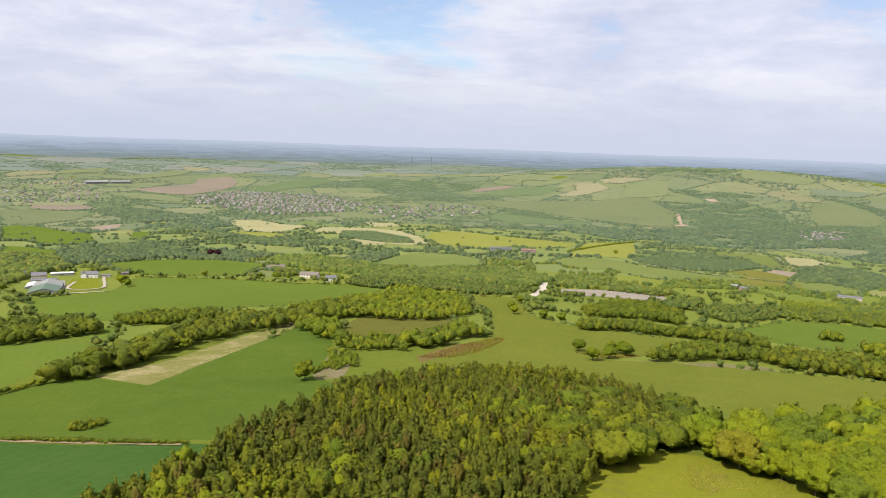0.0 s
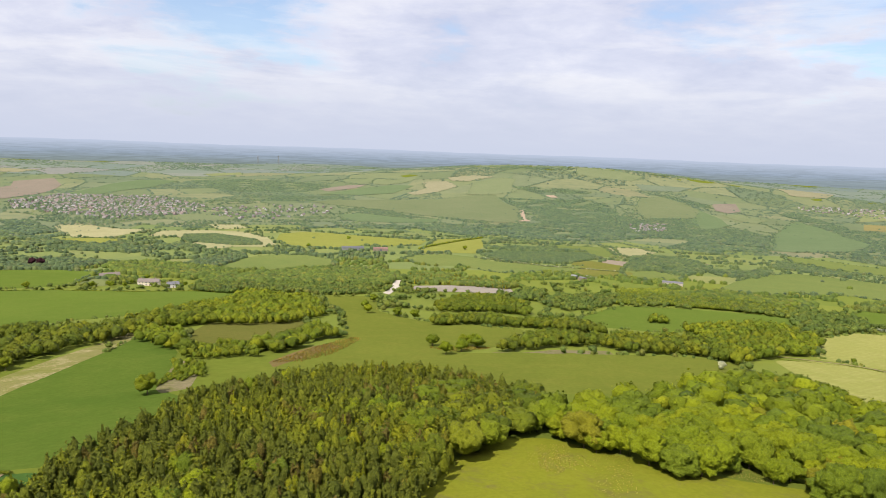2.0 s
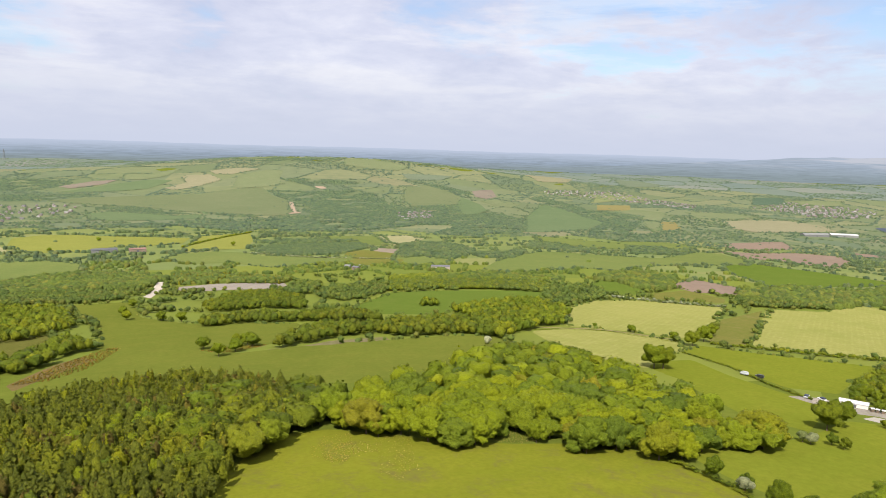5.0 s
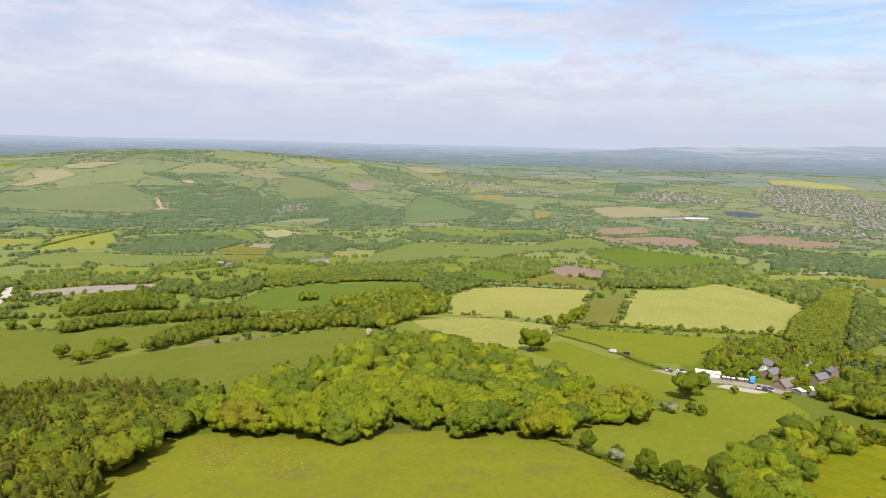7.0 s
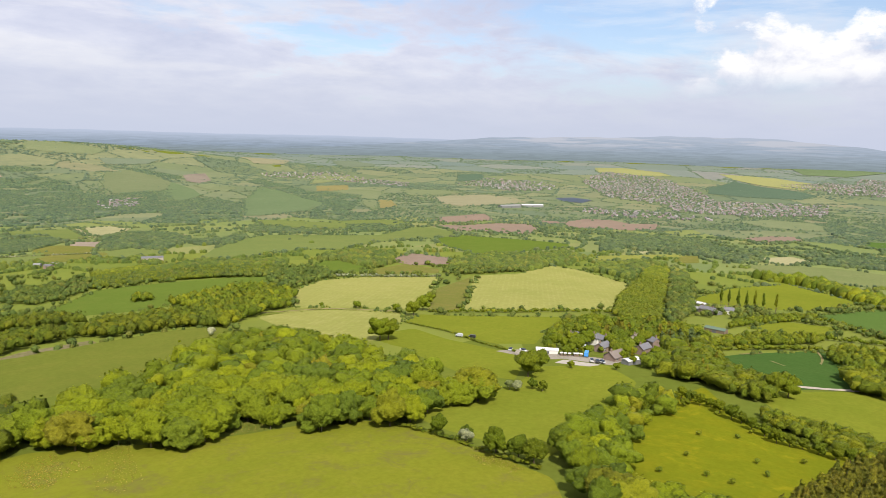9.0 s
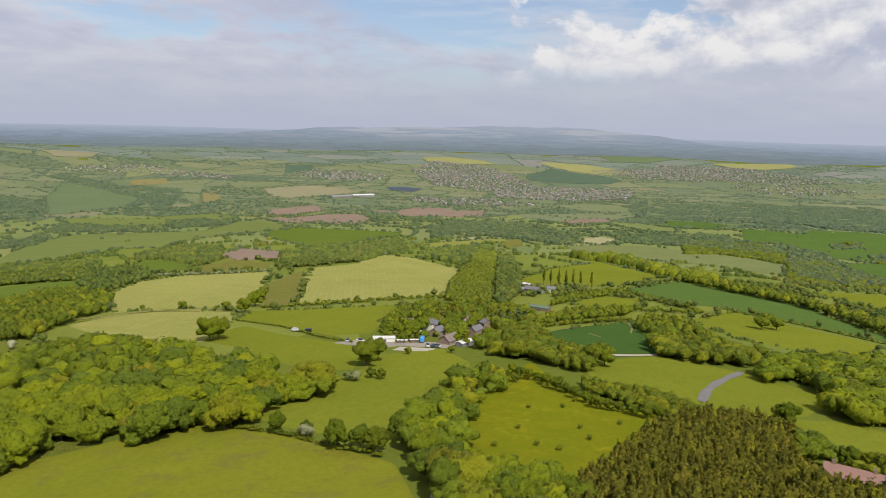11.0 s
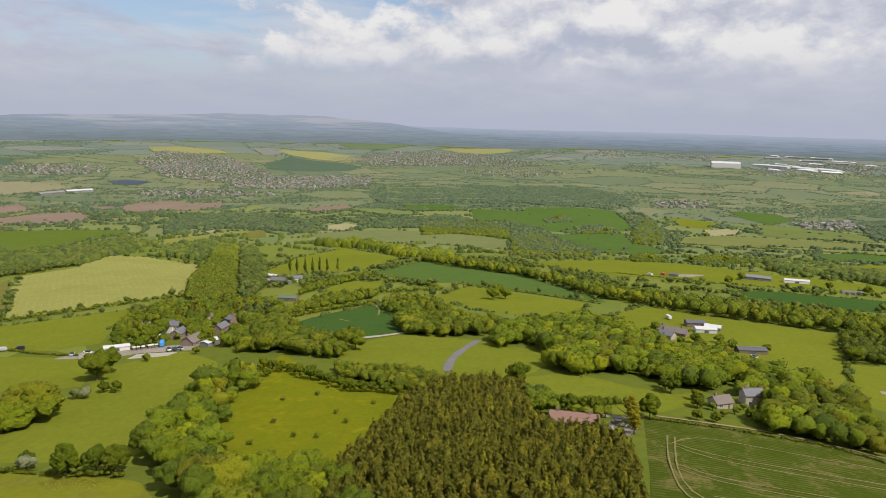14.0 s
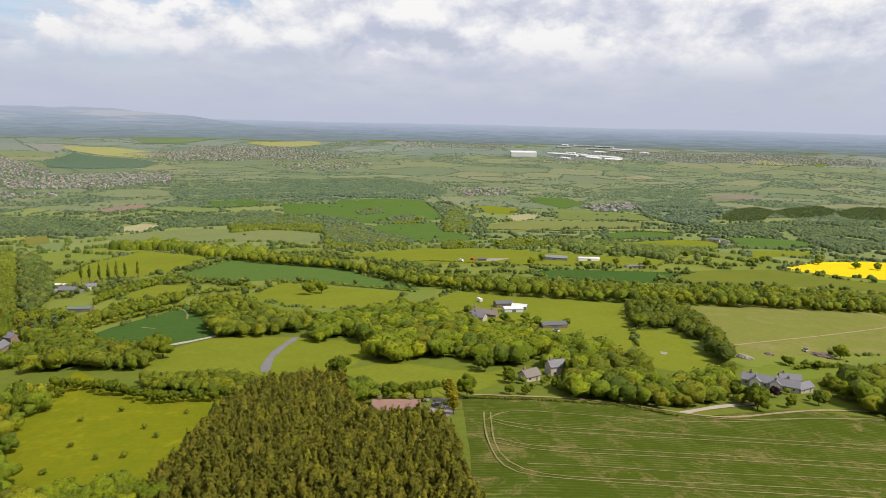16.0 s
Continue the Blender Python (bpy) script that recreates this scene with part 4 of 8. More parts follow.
def shed(label, x, y, turn, l, w, h, wall, roof):
    e = new("shed" if l < 60 else "warehouse")
    e.matrix_world = pose(x, y, float(terr(x, y)) + 0.2, 0, 0, turn)
    if l < 60:
        l, w, h = l * 0.85, w * 0.8, h * 0.82
    rise = w * 0.14
    bm = bmesh.new()
    gable_body(bm, l, w, h, rise)
    part("wall", bm, wall, e)
    for s in (-1, 1):
        bm = bmesh.new()
        roof_slab(bm, l, w, h, rise, s, 0.3, 0.12)
        part("roof", bm, roof, e)
    for s in (-1, 1):
        bm = bmesh.new()
        dw = min(l * 0.2, 4.0)
        box(bm, -dw / 2, dw / 2, s * w / 2 - 0.05, s * w / 2 + 0.06, 0, min(h * 0.8, 4))
        part("door", bm, "sheet_dark" if l > 6 else "timber", e)
    tagged(e, label, "building")


def town(label, gap, poly):
    """Houses too far to tell apart, joined: gabled blocks in rough rows."""
    rng = np.random.default_rng(int(abs(poly[0][0])))
    p = np.asarray(poly, float)
    POLYS.append(p)
    gap *= 0.8
    lo, hi = p.min(0), p.max(0)
    gx, gy = np.meshgrid(np.arange(lo[0], hi[0], gap), np.arange(lo[1], hi[1], gap * 1.25))
    g = np.stack([gx.ravel(), gy.ravel()], 1) + rng.uniform(-0.45, 0.45, (gx.size, 2)) * gap
    g = g[inside(p, g[:, 0], g[:, 1])]
    g = g[rng.uniform(0, 1, len(g)) > 0.48]
    n = len(g)
    l, w, h = rng.uniform(6, 11, n), rng.uniform(5, 7.5, n), rng.uniform(3.2, 4.8, n)
    rise = w * 0.38
    ang = rng.integers(0, 4, n) * np.pi / 2 + 0.35 + rng.normal(0, 0.5, n) + np.sin(g[:, 0] / 260) * 0.7
    sx, sy = np.array([-1, 1, 1, -1]), np.array([-1, -1, 1, 1])
    lx, ly = sx[None] * l[:, None] / 2, sy[None] * w[:, None] / 2
    rx = np.array([-1, 1])[None] * l[:, None] / 2
    loc = np.zeros((n, 16, 3))
    loc[:, 0:4, 0], loc[:, 0:4, 1], loc[:, 0:4, 2] = lx, ly, -2
    loc[:, 4:8, 0], loc[:, 4:8, 1], loc[:, 4:8, 2] = lx, ly, h[:, None]
    loc[:, 8:10, 0], loc[:, 8:10, 2] = rx, (h + rise)[:, None]
    loc[:, 10:14, 0], loc[:, 10:14, 1], loc[:, 10:14, 2] = lx * 1.05, ly * 1.12, h[:, None] - 0.2
    loc[:, 14:16, 0], loc[:, 14:16, 2] = rx * 1.05, (h + rise)[:, None] + 0.25
    c, s = np.cos(ang)[:, None], np.sin(ang)[:, None]
    V = np.stack([loc[..., 0] * c - loc[..., 1] * s + g[:, 0:1], loc[..., 0] * s + loc[..., 1] * c + g[:, 1:2], loc[..., 2] + terr(g[:, 0], g[:, 1])[:, None]], -1)
    q = np.array([(0, 1, 5, 4), (1, 2, 6, 5), (2, 3, 7, 6), (3, 0, 4, 7), (10, 11, 15, 14), (12, 13, 14, 15)])
    t_ = np.array([(4, 8, 7), (5, 6, 9)])
    off = np.arange(n)[:, None, None] * 16
    Q, T_ = (q[None] + off).reshape(-1, 4), (t_[None] + off).reshape(-1, 3)
    mi = np.concatenate([np.tile([0, 0, 0, 0, 1, 1], n), np.zeros(2 * n, int)])
    me = mesh_np("houses", V.reshape(-1, 3), Q, T_, ["town_wall", "town_roof"], mi)
    tagged(new("houses", me), label, "houses", kind="stuff")
    # garden trees among the houses
    k = rng.integers(0, len(g), int(len(g) * 3.6))
    a = g[k] + rng.normal(0, gap * 0.75, (len(k), 2))
    if len(a):
        hh = rng.uniform(4.5, 8.5, len(a))
        v, q, t_, ti = stamp(CROWNS["tiny"], a, hh, hh * 1.2, rng.uniform(0, 1, len(a)), rng)
        tagged(new("garden_trees", mesh_np("garden_trees", v, q, t_, ["leaf_haze_far"], None, ti)), "garden trees between the houses", "trees", kind="stuff")


def car(label, x, y, turn, paint, l=4.3, h=1.45, word="car"):
    """A parked vehicle: body, cabin and four wheels."""
    e = new(word)
    e.matrix_world = pose(x, y, float(terr(x, y)) + 0.5, 0, 0, turn)
    w = 1.8 if l < 5.5 else 2.3
    bm = bmesh.new()
    box(bm, -l / 2, l / 2, -w / 2, w / 2, 0.3, h * 0.62)
    bmesh.ops.bevel(bm, geom=bm.edges[:], offset=0.12, segments=1, affect="EDGES")
    part("body", bm, paint, e)
    bm = bmesh.new()
    a, b_ = (-l * 0.36, l * 0.22) if h < 1.8 else (-l * 0.48, l * 0.3)
    box(bm, a, b_, -w / 2 + 0.1, w / 2 - 0.1, h * 0.6, h)
    for v in bm.verts:
        if v.co.z > h * 0.8:
            v.co.x *= 0.86
    part("cabin", bm, "glass" if h < 1.8 else paint, e)
    for sx in (-0.32, 0.32):
        for sy in (-1, 1):
            bm = bmesh.new()
            bmesh.ops.create_cone(bm, cap_ends=True, segments=10, radius1=0.33, radius2=0.33, depth=0.24, matrix=pose(sx * l, sy * w / 2, 0.33, 90, 0, 0))
            part("wheel", bm, "paint_black", e)
    tagged(e, label, "vehicle")


def heap(label, x, y, l, w, h, mat, name):
    """A lumpy heap of loose material."""
    d, f = BALLS[2]
    rng = np.random.default_rng(int(abs(x)))
    v = d * (l / 2, w / 2, h) * rng.uniform(0.75, 1.12, (len(d), 1))
    v[:, 2] = np.maximum(v[:, 2], -0.3)
    if mat == "rubble":
        V, F = [v], [f]
        b, bf = BALLS[0]
        for k in range(70):
            a, q = rng.uniform(0, 6.28), rng.uniform(0, 1.12) ** 0.6
            V.append(b * rng.uniform(0.2, 0.75, 3) * rng.uniform(0.7, 1.2, (len(b), 1)) + (math.cos(a) * q * l / 2, math.sin(a) * q * w / 2, h * max(0.05, 1 - q * q) ** 0.5))
            F.append(bf + len(v) + k * len(b))
        v, f = np.concatenate(V), np.concatenate(F)
    ob = new(name, mesh_np(name, v, None, f, [mat], smooth=False))
    ob.matrix_world = pose(x, y, float(terr(x, y)) + 0.3, 0, 0, 20)
    tagged(ob, label, "heap")


def trailer(label, x, y, turn, paint):
    """A box trailer on two wheels with a drawbar."""
    e = new("trailer")
    e.matrix_world = pose(x, y, float(terr(x, y)) + 0.4, 0, 0, turn)
    bm = bmesh.new()
    box(bm, -2.6, 2.6, -1.1, 1.1, 0.6, 2.7)
    bmesh.ops.bevel(bm, geom=bm.edges[:], offset=0.1, segments=1, affect="EDGES")
    part("body", bm, paint, e)
    bm = bmesh.new()
    box(bm, 2.6, 4.0, -0.06, 0.06, 0.5, 0.62)
    part("drawbar", bm, "sheet_dark", e)
    for sy in (-1, 1):
        bm = bmesh.new()
        bmesh.ops.create_cone(bm, cap_ends=True, segments=10, radius1=0.38, radius2=0.38, depth=0.24, matrix=pose(-0.2, sy * 1.15, 0.38, 90, 0, 0))
        part("wheel", bm, "paint_black", e)
    tagged(e, label, "trailer")


def pylon(label, x, y, h):
    """A lattice mast: four leaning legs, cross-braces and three arms."""
    e = new("pylon")
    e.matrix_world = pose(x, y, float(terr(x, y)), 0, 0, 30)

    def strut(bm, a, b_, r):
        a, b_ = Vector(a), Vector(b_)
        d = (b_ - a).normalized()
        u = d.orthogonal().normalized() * r
        w = d.cross(u)
        v = [bm.verts.new(p + q) for p in (a, b_) for q in (u, w, -u, -w)]
        for i in range(4):
            bm.faces.new((v[i], v[(i + 1) % 4], v[4 + (i + 1) % 4], v[4 + i]))

    k = h * 0.09
    for sx, sy in ((-1, -1), (1, -1), (1, 1), (-1, 1)):
        bm = bmesh.new()
        strut(bm, (sx * k, sy * k, -1), (sx * 0.6, sy * 0.6, h), 0.5)
        part("leg", bm, "sheet_pale", e)
    for z in (0.62, 0.76, 0.9):
        bm = bmesh.new()
        strut(bm, (-h * 0.14, 0, h * z), (h * 0.14, 0, h * z), 0.5)
        part("arm", bm, "sheet_pale", e)
    for i in range(5):
        f0, f1 = i / 6, (i + 1) / 6
        for sx in (-1, 1):
            bm = bmesh.new()
            strut(bm, (sx * k * (1 - f0), -k * (1 - f0), h * f0), (-sx * k * (1 - f1), -k * (1 - f1), h * f1), 0.35)
            part("brace", bm, "sheet_pale", e)
    tagged(e, label, "pylon")


# fields by the pine wood and the farm
field("crop_deep", "deep green young wheat field beside the pine wood", [(-155,219),(-110,209),(-70,208),(-64,192),(-70,176),(-74,160),(-68,134),(-100,139)])
field("crop_green", "smooth bright green cereal field below the tree belt", [(-193,275),(-184,283),(-181,306),(-165,316),(-126,295),(-122,329),(-105,417),(-94,492),(-63,414),(-58,351),(-55,311),(-40,291),(-48,244),(-62,212),(-112,213),(-159,225)])
field("straw", "pale dead-grass strip along the tree belt", [(-162,317),(-149,334),(-140,354),(-130,397),(-113,463),(-111,495),(-99,496),(-92,486),(-105,417),(-114,365),(-120,325),(-126,295)])
field("rough", "scrubby grass island in the cereal field", [(-131,233),(-131,245),(-120,247),(-113,236),(-117,227),(-124,225)])
field("grass_lush", "bright green pasture behind the hedge", [(-295,423),(-240,427),(-226,473),(-208,456),(-193,370),(-195,335),(-192,295),(-201,287)])
field("grass_lush", "wide bright green pasture below the farm", [(-374,615),(-348,632),(-319,671),(-344,778),(-246,792),(-163,771),(-100,776),(-47,754),(-41,662),(-87,603),(-167,569),(-171,535),(-236,493),(-311,524)])
field("grass_lush", "green pasture edged by a thin hedge", [(-460,915),(-386,985),(-329,1010),(-248,984),(-236,827),(-313,797),(-360,814),(-401,845)])
field("pale_green", "small yellow-green paddock by the house", [(-238,833),(-236,904),(-212,899),(-200,821)])
field("meadow_rough", "olive rough pasture enclosed by woodland", [(-68,472),(-59,534),(-33,534),(16,538),(11,476),(-30,441),(-59,421)])
field("meadow", "olive-green open pasture sloping to the wood", [(30,724),(90,722),(77,598),(101,537),(133,520),(176,494),(141,421),(109,397),(79,377),(83,341),(19,331),(-6,341),(32,444),(41,514)])
field("bracken", "rusty brown bracken patch on the slope", [(-11,369),(10,411),(44,452),(45,429),(9,382),(-8,353)])
field("scrub", "bare earthy strip under the tree belt", [(118,391),(138,391),(164,403),(202,403),(199,390),(172,388),(137,380)])
field("bracken", "rusty bracken round the single trees", [(84,407),(92,391),(118,402),(124,408),(99,412)])
field("scrub", "brown bare scrubby ground round a lone tree", [(-60,315),(-59,358),(-54,389),(-43,352),(-43,312),(-54,304)])
field("quarry", "white chalky quarry track", [(106,740),(101,756),(113,786),(133,880),(143,880),(128,808)])
field("quarry_dull", "bare grey quarry strip beside conifers", [(143,823),(195,828),(265,810),(258,769),(234,753),(188,769),(144,773)])

# hillside

# fields in the valley
field("soil", "bare pink-brown ploughed field", [(687,589),(763,609),(766,544),(720,507),(675,537)])
field("grass_lush", "green pasture between woods", [(550,608),(641,653),(643,593),(606,545),(547,556)])
field("rough", "rough field edged with hawthorn", [(603,547),(679,550),(673,493),(647,474),(588,516)])
field("pale_crop", "pale yellow-green mown field with lone trees along the edge", [(436,493),(505,530),(555,520),(622,455),(545,403),(414,335),(397,371),(362,406)])
field("pale_crop", "pale yellow-green mown field below a hedge line", [(315,391),(356,398),(390,364),(399,326),(380,305),(314,271),(294,260),(265,277),(284,318)])
field("pale_crop", "pale green field with drill lines", [(659,433),(715,406),(816,419),(808,365),(754,282),(624,239),(552,220),(495,255),(443,300)])
field("rough", "rough grass strip between the pale fields", [(546,402),(648,429),(443,300),(423,321)])
field("grass_olive", "bright green paddock below the thick hedge", [(368,298),(400,311),(419,280),(480,222),(394,202),(351,186),(333,203),(353,251)])
field("grass_olive", "green pasture behind the wood", [(297,263),(317,274),(345,272),(327,233),(320,202),(314,170),(260,147),(258,156),(255,174),(277,218)])
field("grass_olive", "green pasture below the smallholding", [(183,146),(206,145),(240,142),(263,145),(297,153),(326,131),(300,106),(262,96),(240,92),(201,88),(170,86),(175,108),(176,123)])
field("meadow_near", "broad yellow-green hilltop meadow with tussocky patches", [(36,176),(51,195),(59,208),(70,216),(87,214),(112,187),(133,172),(163,161),(172,143),(170,119),(165,98),(159,77),(136,60),(24,151)])
field("meadow", "long olive-green meadow above the pines", [(36,352),(51,365),(76,376),(106,388),(159,394),(201,391),(243,392),(284,384),(258,335),(215,312),(150,285),(95,280),(34,320)])
field("grass_lush", "bright green field curving round copses", [(244,562),(335,662),(391,654),(518,602),(488,567),(380,532),(297,497),(244,522)])

# fields past the lane
field("buttercup", "green pasture speckled with buttercups and small bushes", [(174,68),(246,84),(280,84),(318,81),(272,55),(254,38),(256,15),(197,24),(171,28),(152,37),(154,51)])
field("crop_deep", "deep green wheat field ringed by trees", [(401,98),(429,89),(497,55),(404,26),(382,26),(352,48),(376,70)])
field("grass_olive", "olive-green field crossed by a lane", [(323,60),(347,47),(384,20),(366,2),(359,-18),(337,-45),(320,-48),(288,-35),(274,-18),(279,0),(282,39)])
field("crop_teal", "blue-green wheat field along a tree belt", [(701,89),(843,47),(726,-73),(637,-91),(559,-120),(531,-119),(602,-41),(636,-3),(625,36)])
field("grass_olive", "green field with one broad tree", [(529,19),(616,-12),(578,-39),(520,-107),(470,-87),(449,-53),(466,-16)])
field("grass_olive", "long green pasture behind the belt", [(870,-88),(931,-219),(907,-303),(816,-372),(742,-481),(694,-436),(693,-351),(709,-257),(757,-140)])
field("meadow", "olive-green cereal field beside the rape", [(579,-362),(662,-458),(681,-577),(625,-613),(600,-679),(552,-627),(569,-505),(563,-403)])
field("crop_deep", "dark green strip of wheat", [(649,-248),(665,-304),(644,-432),(572,-361),(574,-263)])
field("grass_olive", "mown green field with the farm", [(448,-97),(531,-145),(497,-181),(454,-259),(328,-194),(305,-176),(311,-145),(352,-146),(381,-122)])
field("grass_olive", "bright green paddock by the trees", [(361,-211),(353,-237),(278,-206),(256,-185),(272,-169),(321,-189)])
field("hill_grass", "brownish-olive pasture crossed by a worn path", [(437,-291),(468,-363),(453,-420),(445,-521),(305,-361),(303,-292),(289,-231),(331,-248)])
field("crop_rows", "dark green arable field with tan wheel lines", [(230,-67),(230,-85),(217,-113),(199,-143),(208,-191),(197,-224),(187,-242),(101,-156),(118,-38),(171,-53)])
field("grass_olive", "bright green pasture behind the bungalow", [(281,-30),(293,-54),(273,-75),(267,-94),(280,-106),(254,-95),(232,-69),(232,-43),(248,-33)])
field("rough", "worn rough patch behind the bungalow", [(271,-40),(273,-52),(258,-47),(248,-40)])
field("grass_olive", "yellow-green paddock by the poplars", [(684,198),(829,196),(965,160),(884,66),(763,83),(705,123),(696,151)])
field("grass_olive", "green strip of pasture between hedges", [(552,115),(624,105),(637,63),(576,55),(532,79)])
field("lawn", "smooth green garden lawn with young trees", [(271,-217),(288,-254),(283,-287),(257,-264),(250,-227),(255,-210)])

# fields of the vale, the hill and the plain, the farther ones with painted-in haze
field("straw_dull", "pale yellow ripening field", [(-531,1741),(-462,1750),(-373,1638),(-284,1590),(-313,1543),(-346,1470),(-412,1489),(-451,1540)])
field("straw_dull", "long pale yellow field with a wooded strip", [(-277,1566),(-176,1550),(-97,1507),(-44,1403),(-24,1284),(-44,1259),(-92,1273),(-140,1240),(-189,1294),(-165,1362),(-223,1449),(-276,1464)])
field("hay", "pale green hay field", [(-20,1460),(26,1496),(86,1481),(142,1435),(208,1399),(271,1369),(237,1274),(177,1254),(127,1266),(73,1228),(23,1244),(-8,1270),(-26,1342)])
field("crop_mid", "blue-green cereal field by the tree belt", [(-105,1009),(-88,1097),(-54,1155),(-17,1164),(21,1160),(66,1108),(68,1018),(19,998),(-30,1000),(-71,997)])
field("hay", "bright green field with one tree", [(289,1404),(423,1512),(369,1295),(317,1161),(271,1169),(213,1169),(252,1271)])
field("crop_mid", "green cereal field below the plantation", [(169,1097),(210,1147),(266,1147),(304,1111),(318,1065),(361,1035),(393,1008),(464,1017),(440,962),(360,939),(297,938),(253,1013),(206,1028)])
field("rough", "olive field corner by the scrub", [(464,1076),(501,1080),(524,1019),(498,967),(439,943),(414,976)])
field("straw_dull", "pale dry field beside the valley wood", [(691,1410),(770,1414),(743,1320),(625,1163),(608,1185)])
field("soil_pale", "bare pale patch of ground", [(514,1084),(562,1060),(531,1016),(491,1002)])
field("haze_hill", "olive-green hillside pasture with bare patches", [(74,2649),(197,2723),(376,2739),(573,2725),(720,2783),(826,2759),(811,2596),(811,2402),(683,1991),(628,1920),(582,1924),(547,1970),(468,2047),(386,2151),(320,2318),(219,2450),(124,2557)])
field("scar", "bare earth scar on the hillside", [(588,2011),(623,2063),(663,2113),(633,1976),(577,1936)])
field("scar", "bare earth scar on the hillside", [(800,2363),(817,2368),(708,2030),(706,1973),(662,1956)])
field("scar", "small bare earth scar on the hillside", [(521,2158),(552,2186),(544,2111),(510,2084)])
field("haze_crop", "green field under the hillside pasture", [(147,2190),(218,2234),(293,2110),(365,2032),(430,2025),(408,1917),(312,1905),(190,1936),(148,2005)])
field("haze_pale", "pale green field on the rise", [(397,3316),(469,3256),(585,3324),(629,3346),(534,3170),(427,3131),(357,3195)])
field("haze_crop", "green field on the rise", [(115,2908),(295,3071),(451,3123),(543,3072),(423,2919),(279,2892)])
field("haze_soil", "strip of bare soil on the rise", [(122,3088),(253,3180),(342,3172),(284,3092),(156,3011)])
field("haze_straw", "pale field below the hilltop", [(595,3154),(705,3137),(723,2994),(608,2897),(506,2850),(481,2911),(579,2995)])
field("haze_pale", "green hilltop field", [(813,3064),(964,3156),(1027,3115),(931,2884),(941,2806),(808,2775),(715,2810),(778,2970)])
field("haze_straw", "pale hilltop strip", [(724,3225),(863,3263),(948,3192),(797,3099),(729,3131)])
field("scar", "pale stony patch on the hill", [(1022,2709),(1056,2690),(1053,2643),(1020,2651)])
field("haze_soil", "bare pinkish-brown ploughed field by the town", [(-1166,2639),(-1152,2959),(-1121,3178),(-1182,3390),(-1061,3534),(-958,3278),(-928,3089),(-897,2763),(-893,2474),(-1017,2507)])
field("haze_pale", "green field at the edge of the town", [(-1219,2526),(-1099,2510),(-942,2418),(-841,2301),(-817,2187),(-953,2257),(-1126,2393)])
field("haze_hill", "pale olive field near the farm wood", [(-1202,1896),(-1134,1938),(-1011,1914),(-935,1886),(-909,1719),(-933,1592),(-973,1532)])
field("haze_soil", "grey-brown fallow field", [(-1204,2059),(-1068,2088),(-985,1995),(-1074,1943),(-1163,1961)])
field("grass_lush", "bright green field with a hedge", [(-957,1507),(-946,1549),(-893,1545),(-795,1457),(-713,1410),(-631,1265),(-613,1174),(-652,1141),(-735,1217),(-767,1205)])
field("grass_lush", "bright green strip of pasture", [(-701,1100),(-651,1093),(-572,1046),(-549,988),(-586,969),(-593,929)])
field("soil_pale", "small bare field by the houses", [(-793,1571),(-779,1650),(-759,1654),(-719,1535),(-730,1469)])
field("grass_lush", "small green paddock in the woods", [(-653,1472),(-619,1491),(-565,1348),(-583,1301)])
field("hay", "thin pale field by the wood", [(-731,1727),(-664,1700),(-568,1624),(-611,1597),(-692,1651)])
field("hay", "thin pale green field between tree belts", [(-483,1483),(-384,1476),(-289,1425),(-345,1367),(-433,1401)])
field("haze_pale", "green strip on the plain", [(-1710,2816),(-1495,2796),(-1366,2676),(-1426,2588),(-1625,2710)])
field("haze_pale", "green strip on the plain", [(-1410,3165),(-1312,3598),(-1333,3740),(-1454,3742),(-1482,3390)])
field("haze_straw", "pale strip on the plain", [(-1483,3983),(-1260,3886),(-1226,3980),(-1277,3754),(-1371,3763)])
field("haze_crop", "green field beyond the town", [(-780,3309),(-691,3538),(-520,3542),(-570,3184),(-669,3047),(-752,2645),(-837,2677),(-826,2993)])
field("haze_hay", "bright strip on the plain", [(-453,3949),(-268,4036),(-241,3882),(-407,3823)])
field("haze_pale", "pale green field on the plain", [(-1824,3317),(-1787,3746),(-1648,3452),(-1734,3200)])
field("haze_pale", "green field among the town's trees", [(-359,2008),(-248,2181),(-136,2101),(-136,1865),(-248,1798)])
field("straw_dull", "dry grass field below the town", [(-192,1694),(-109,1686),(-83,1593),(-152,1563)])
field("haze_pale", "green slope below the hilltop wood", [(1456,3418),(1638,3279),(1677,3112),(1561,3009),(1410,3116),(1359,3193)])
field("haze_hill", "green hill field dotted with trees", [(1396,2616),(1522,2672),(1543,2520),(1491,2329),(1377,2170),(1249,2114),(1174,2139),(1229,2325)])
field("haze_crop", "green field on the lower hill", [(1504,2362),(1460,2145),(1390,1999),(1234,1876),(1222,1960),(1260,2095),(1377,2170)])
field("haze_soil", "bare brown field on the far hill", [(1672,2527),(1808,2567),(1681,2351),(1580,2281),(1573,2352)])
field("haze_pale", "light green field beside the brown field", [(1619,2260),(1521,2243),(1500,2129),(1521,2034),(1622,2108),(1614,2184)])
field("haze_green", "far green field greyed by haze", [(1543,2946),(1688,2911),(1795,2882),(1682,2798),(1508,2800)])
field("haze_straw", "pale far field", [(2513,3284),(2643,3232),(2725,3070),(2405,2752),(2235,2777)])
field("haze_green", "far green field greyed by haze", [(3020,3040),(3097,2925),(3057,2710),(2861,2576),(2661,2593)])
field("haze_crop", "long green field on the valley side", [(1375,1762),(1568,1960),(1718,2096),(1662,1867),(1581,1636),(1415,1435),(1250,1357),(1114,1356),(1078,1379)])
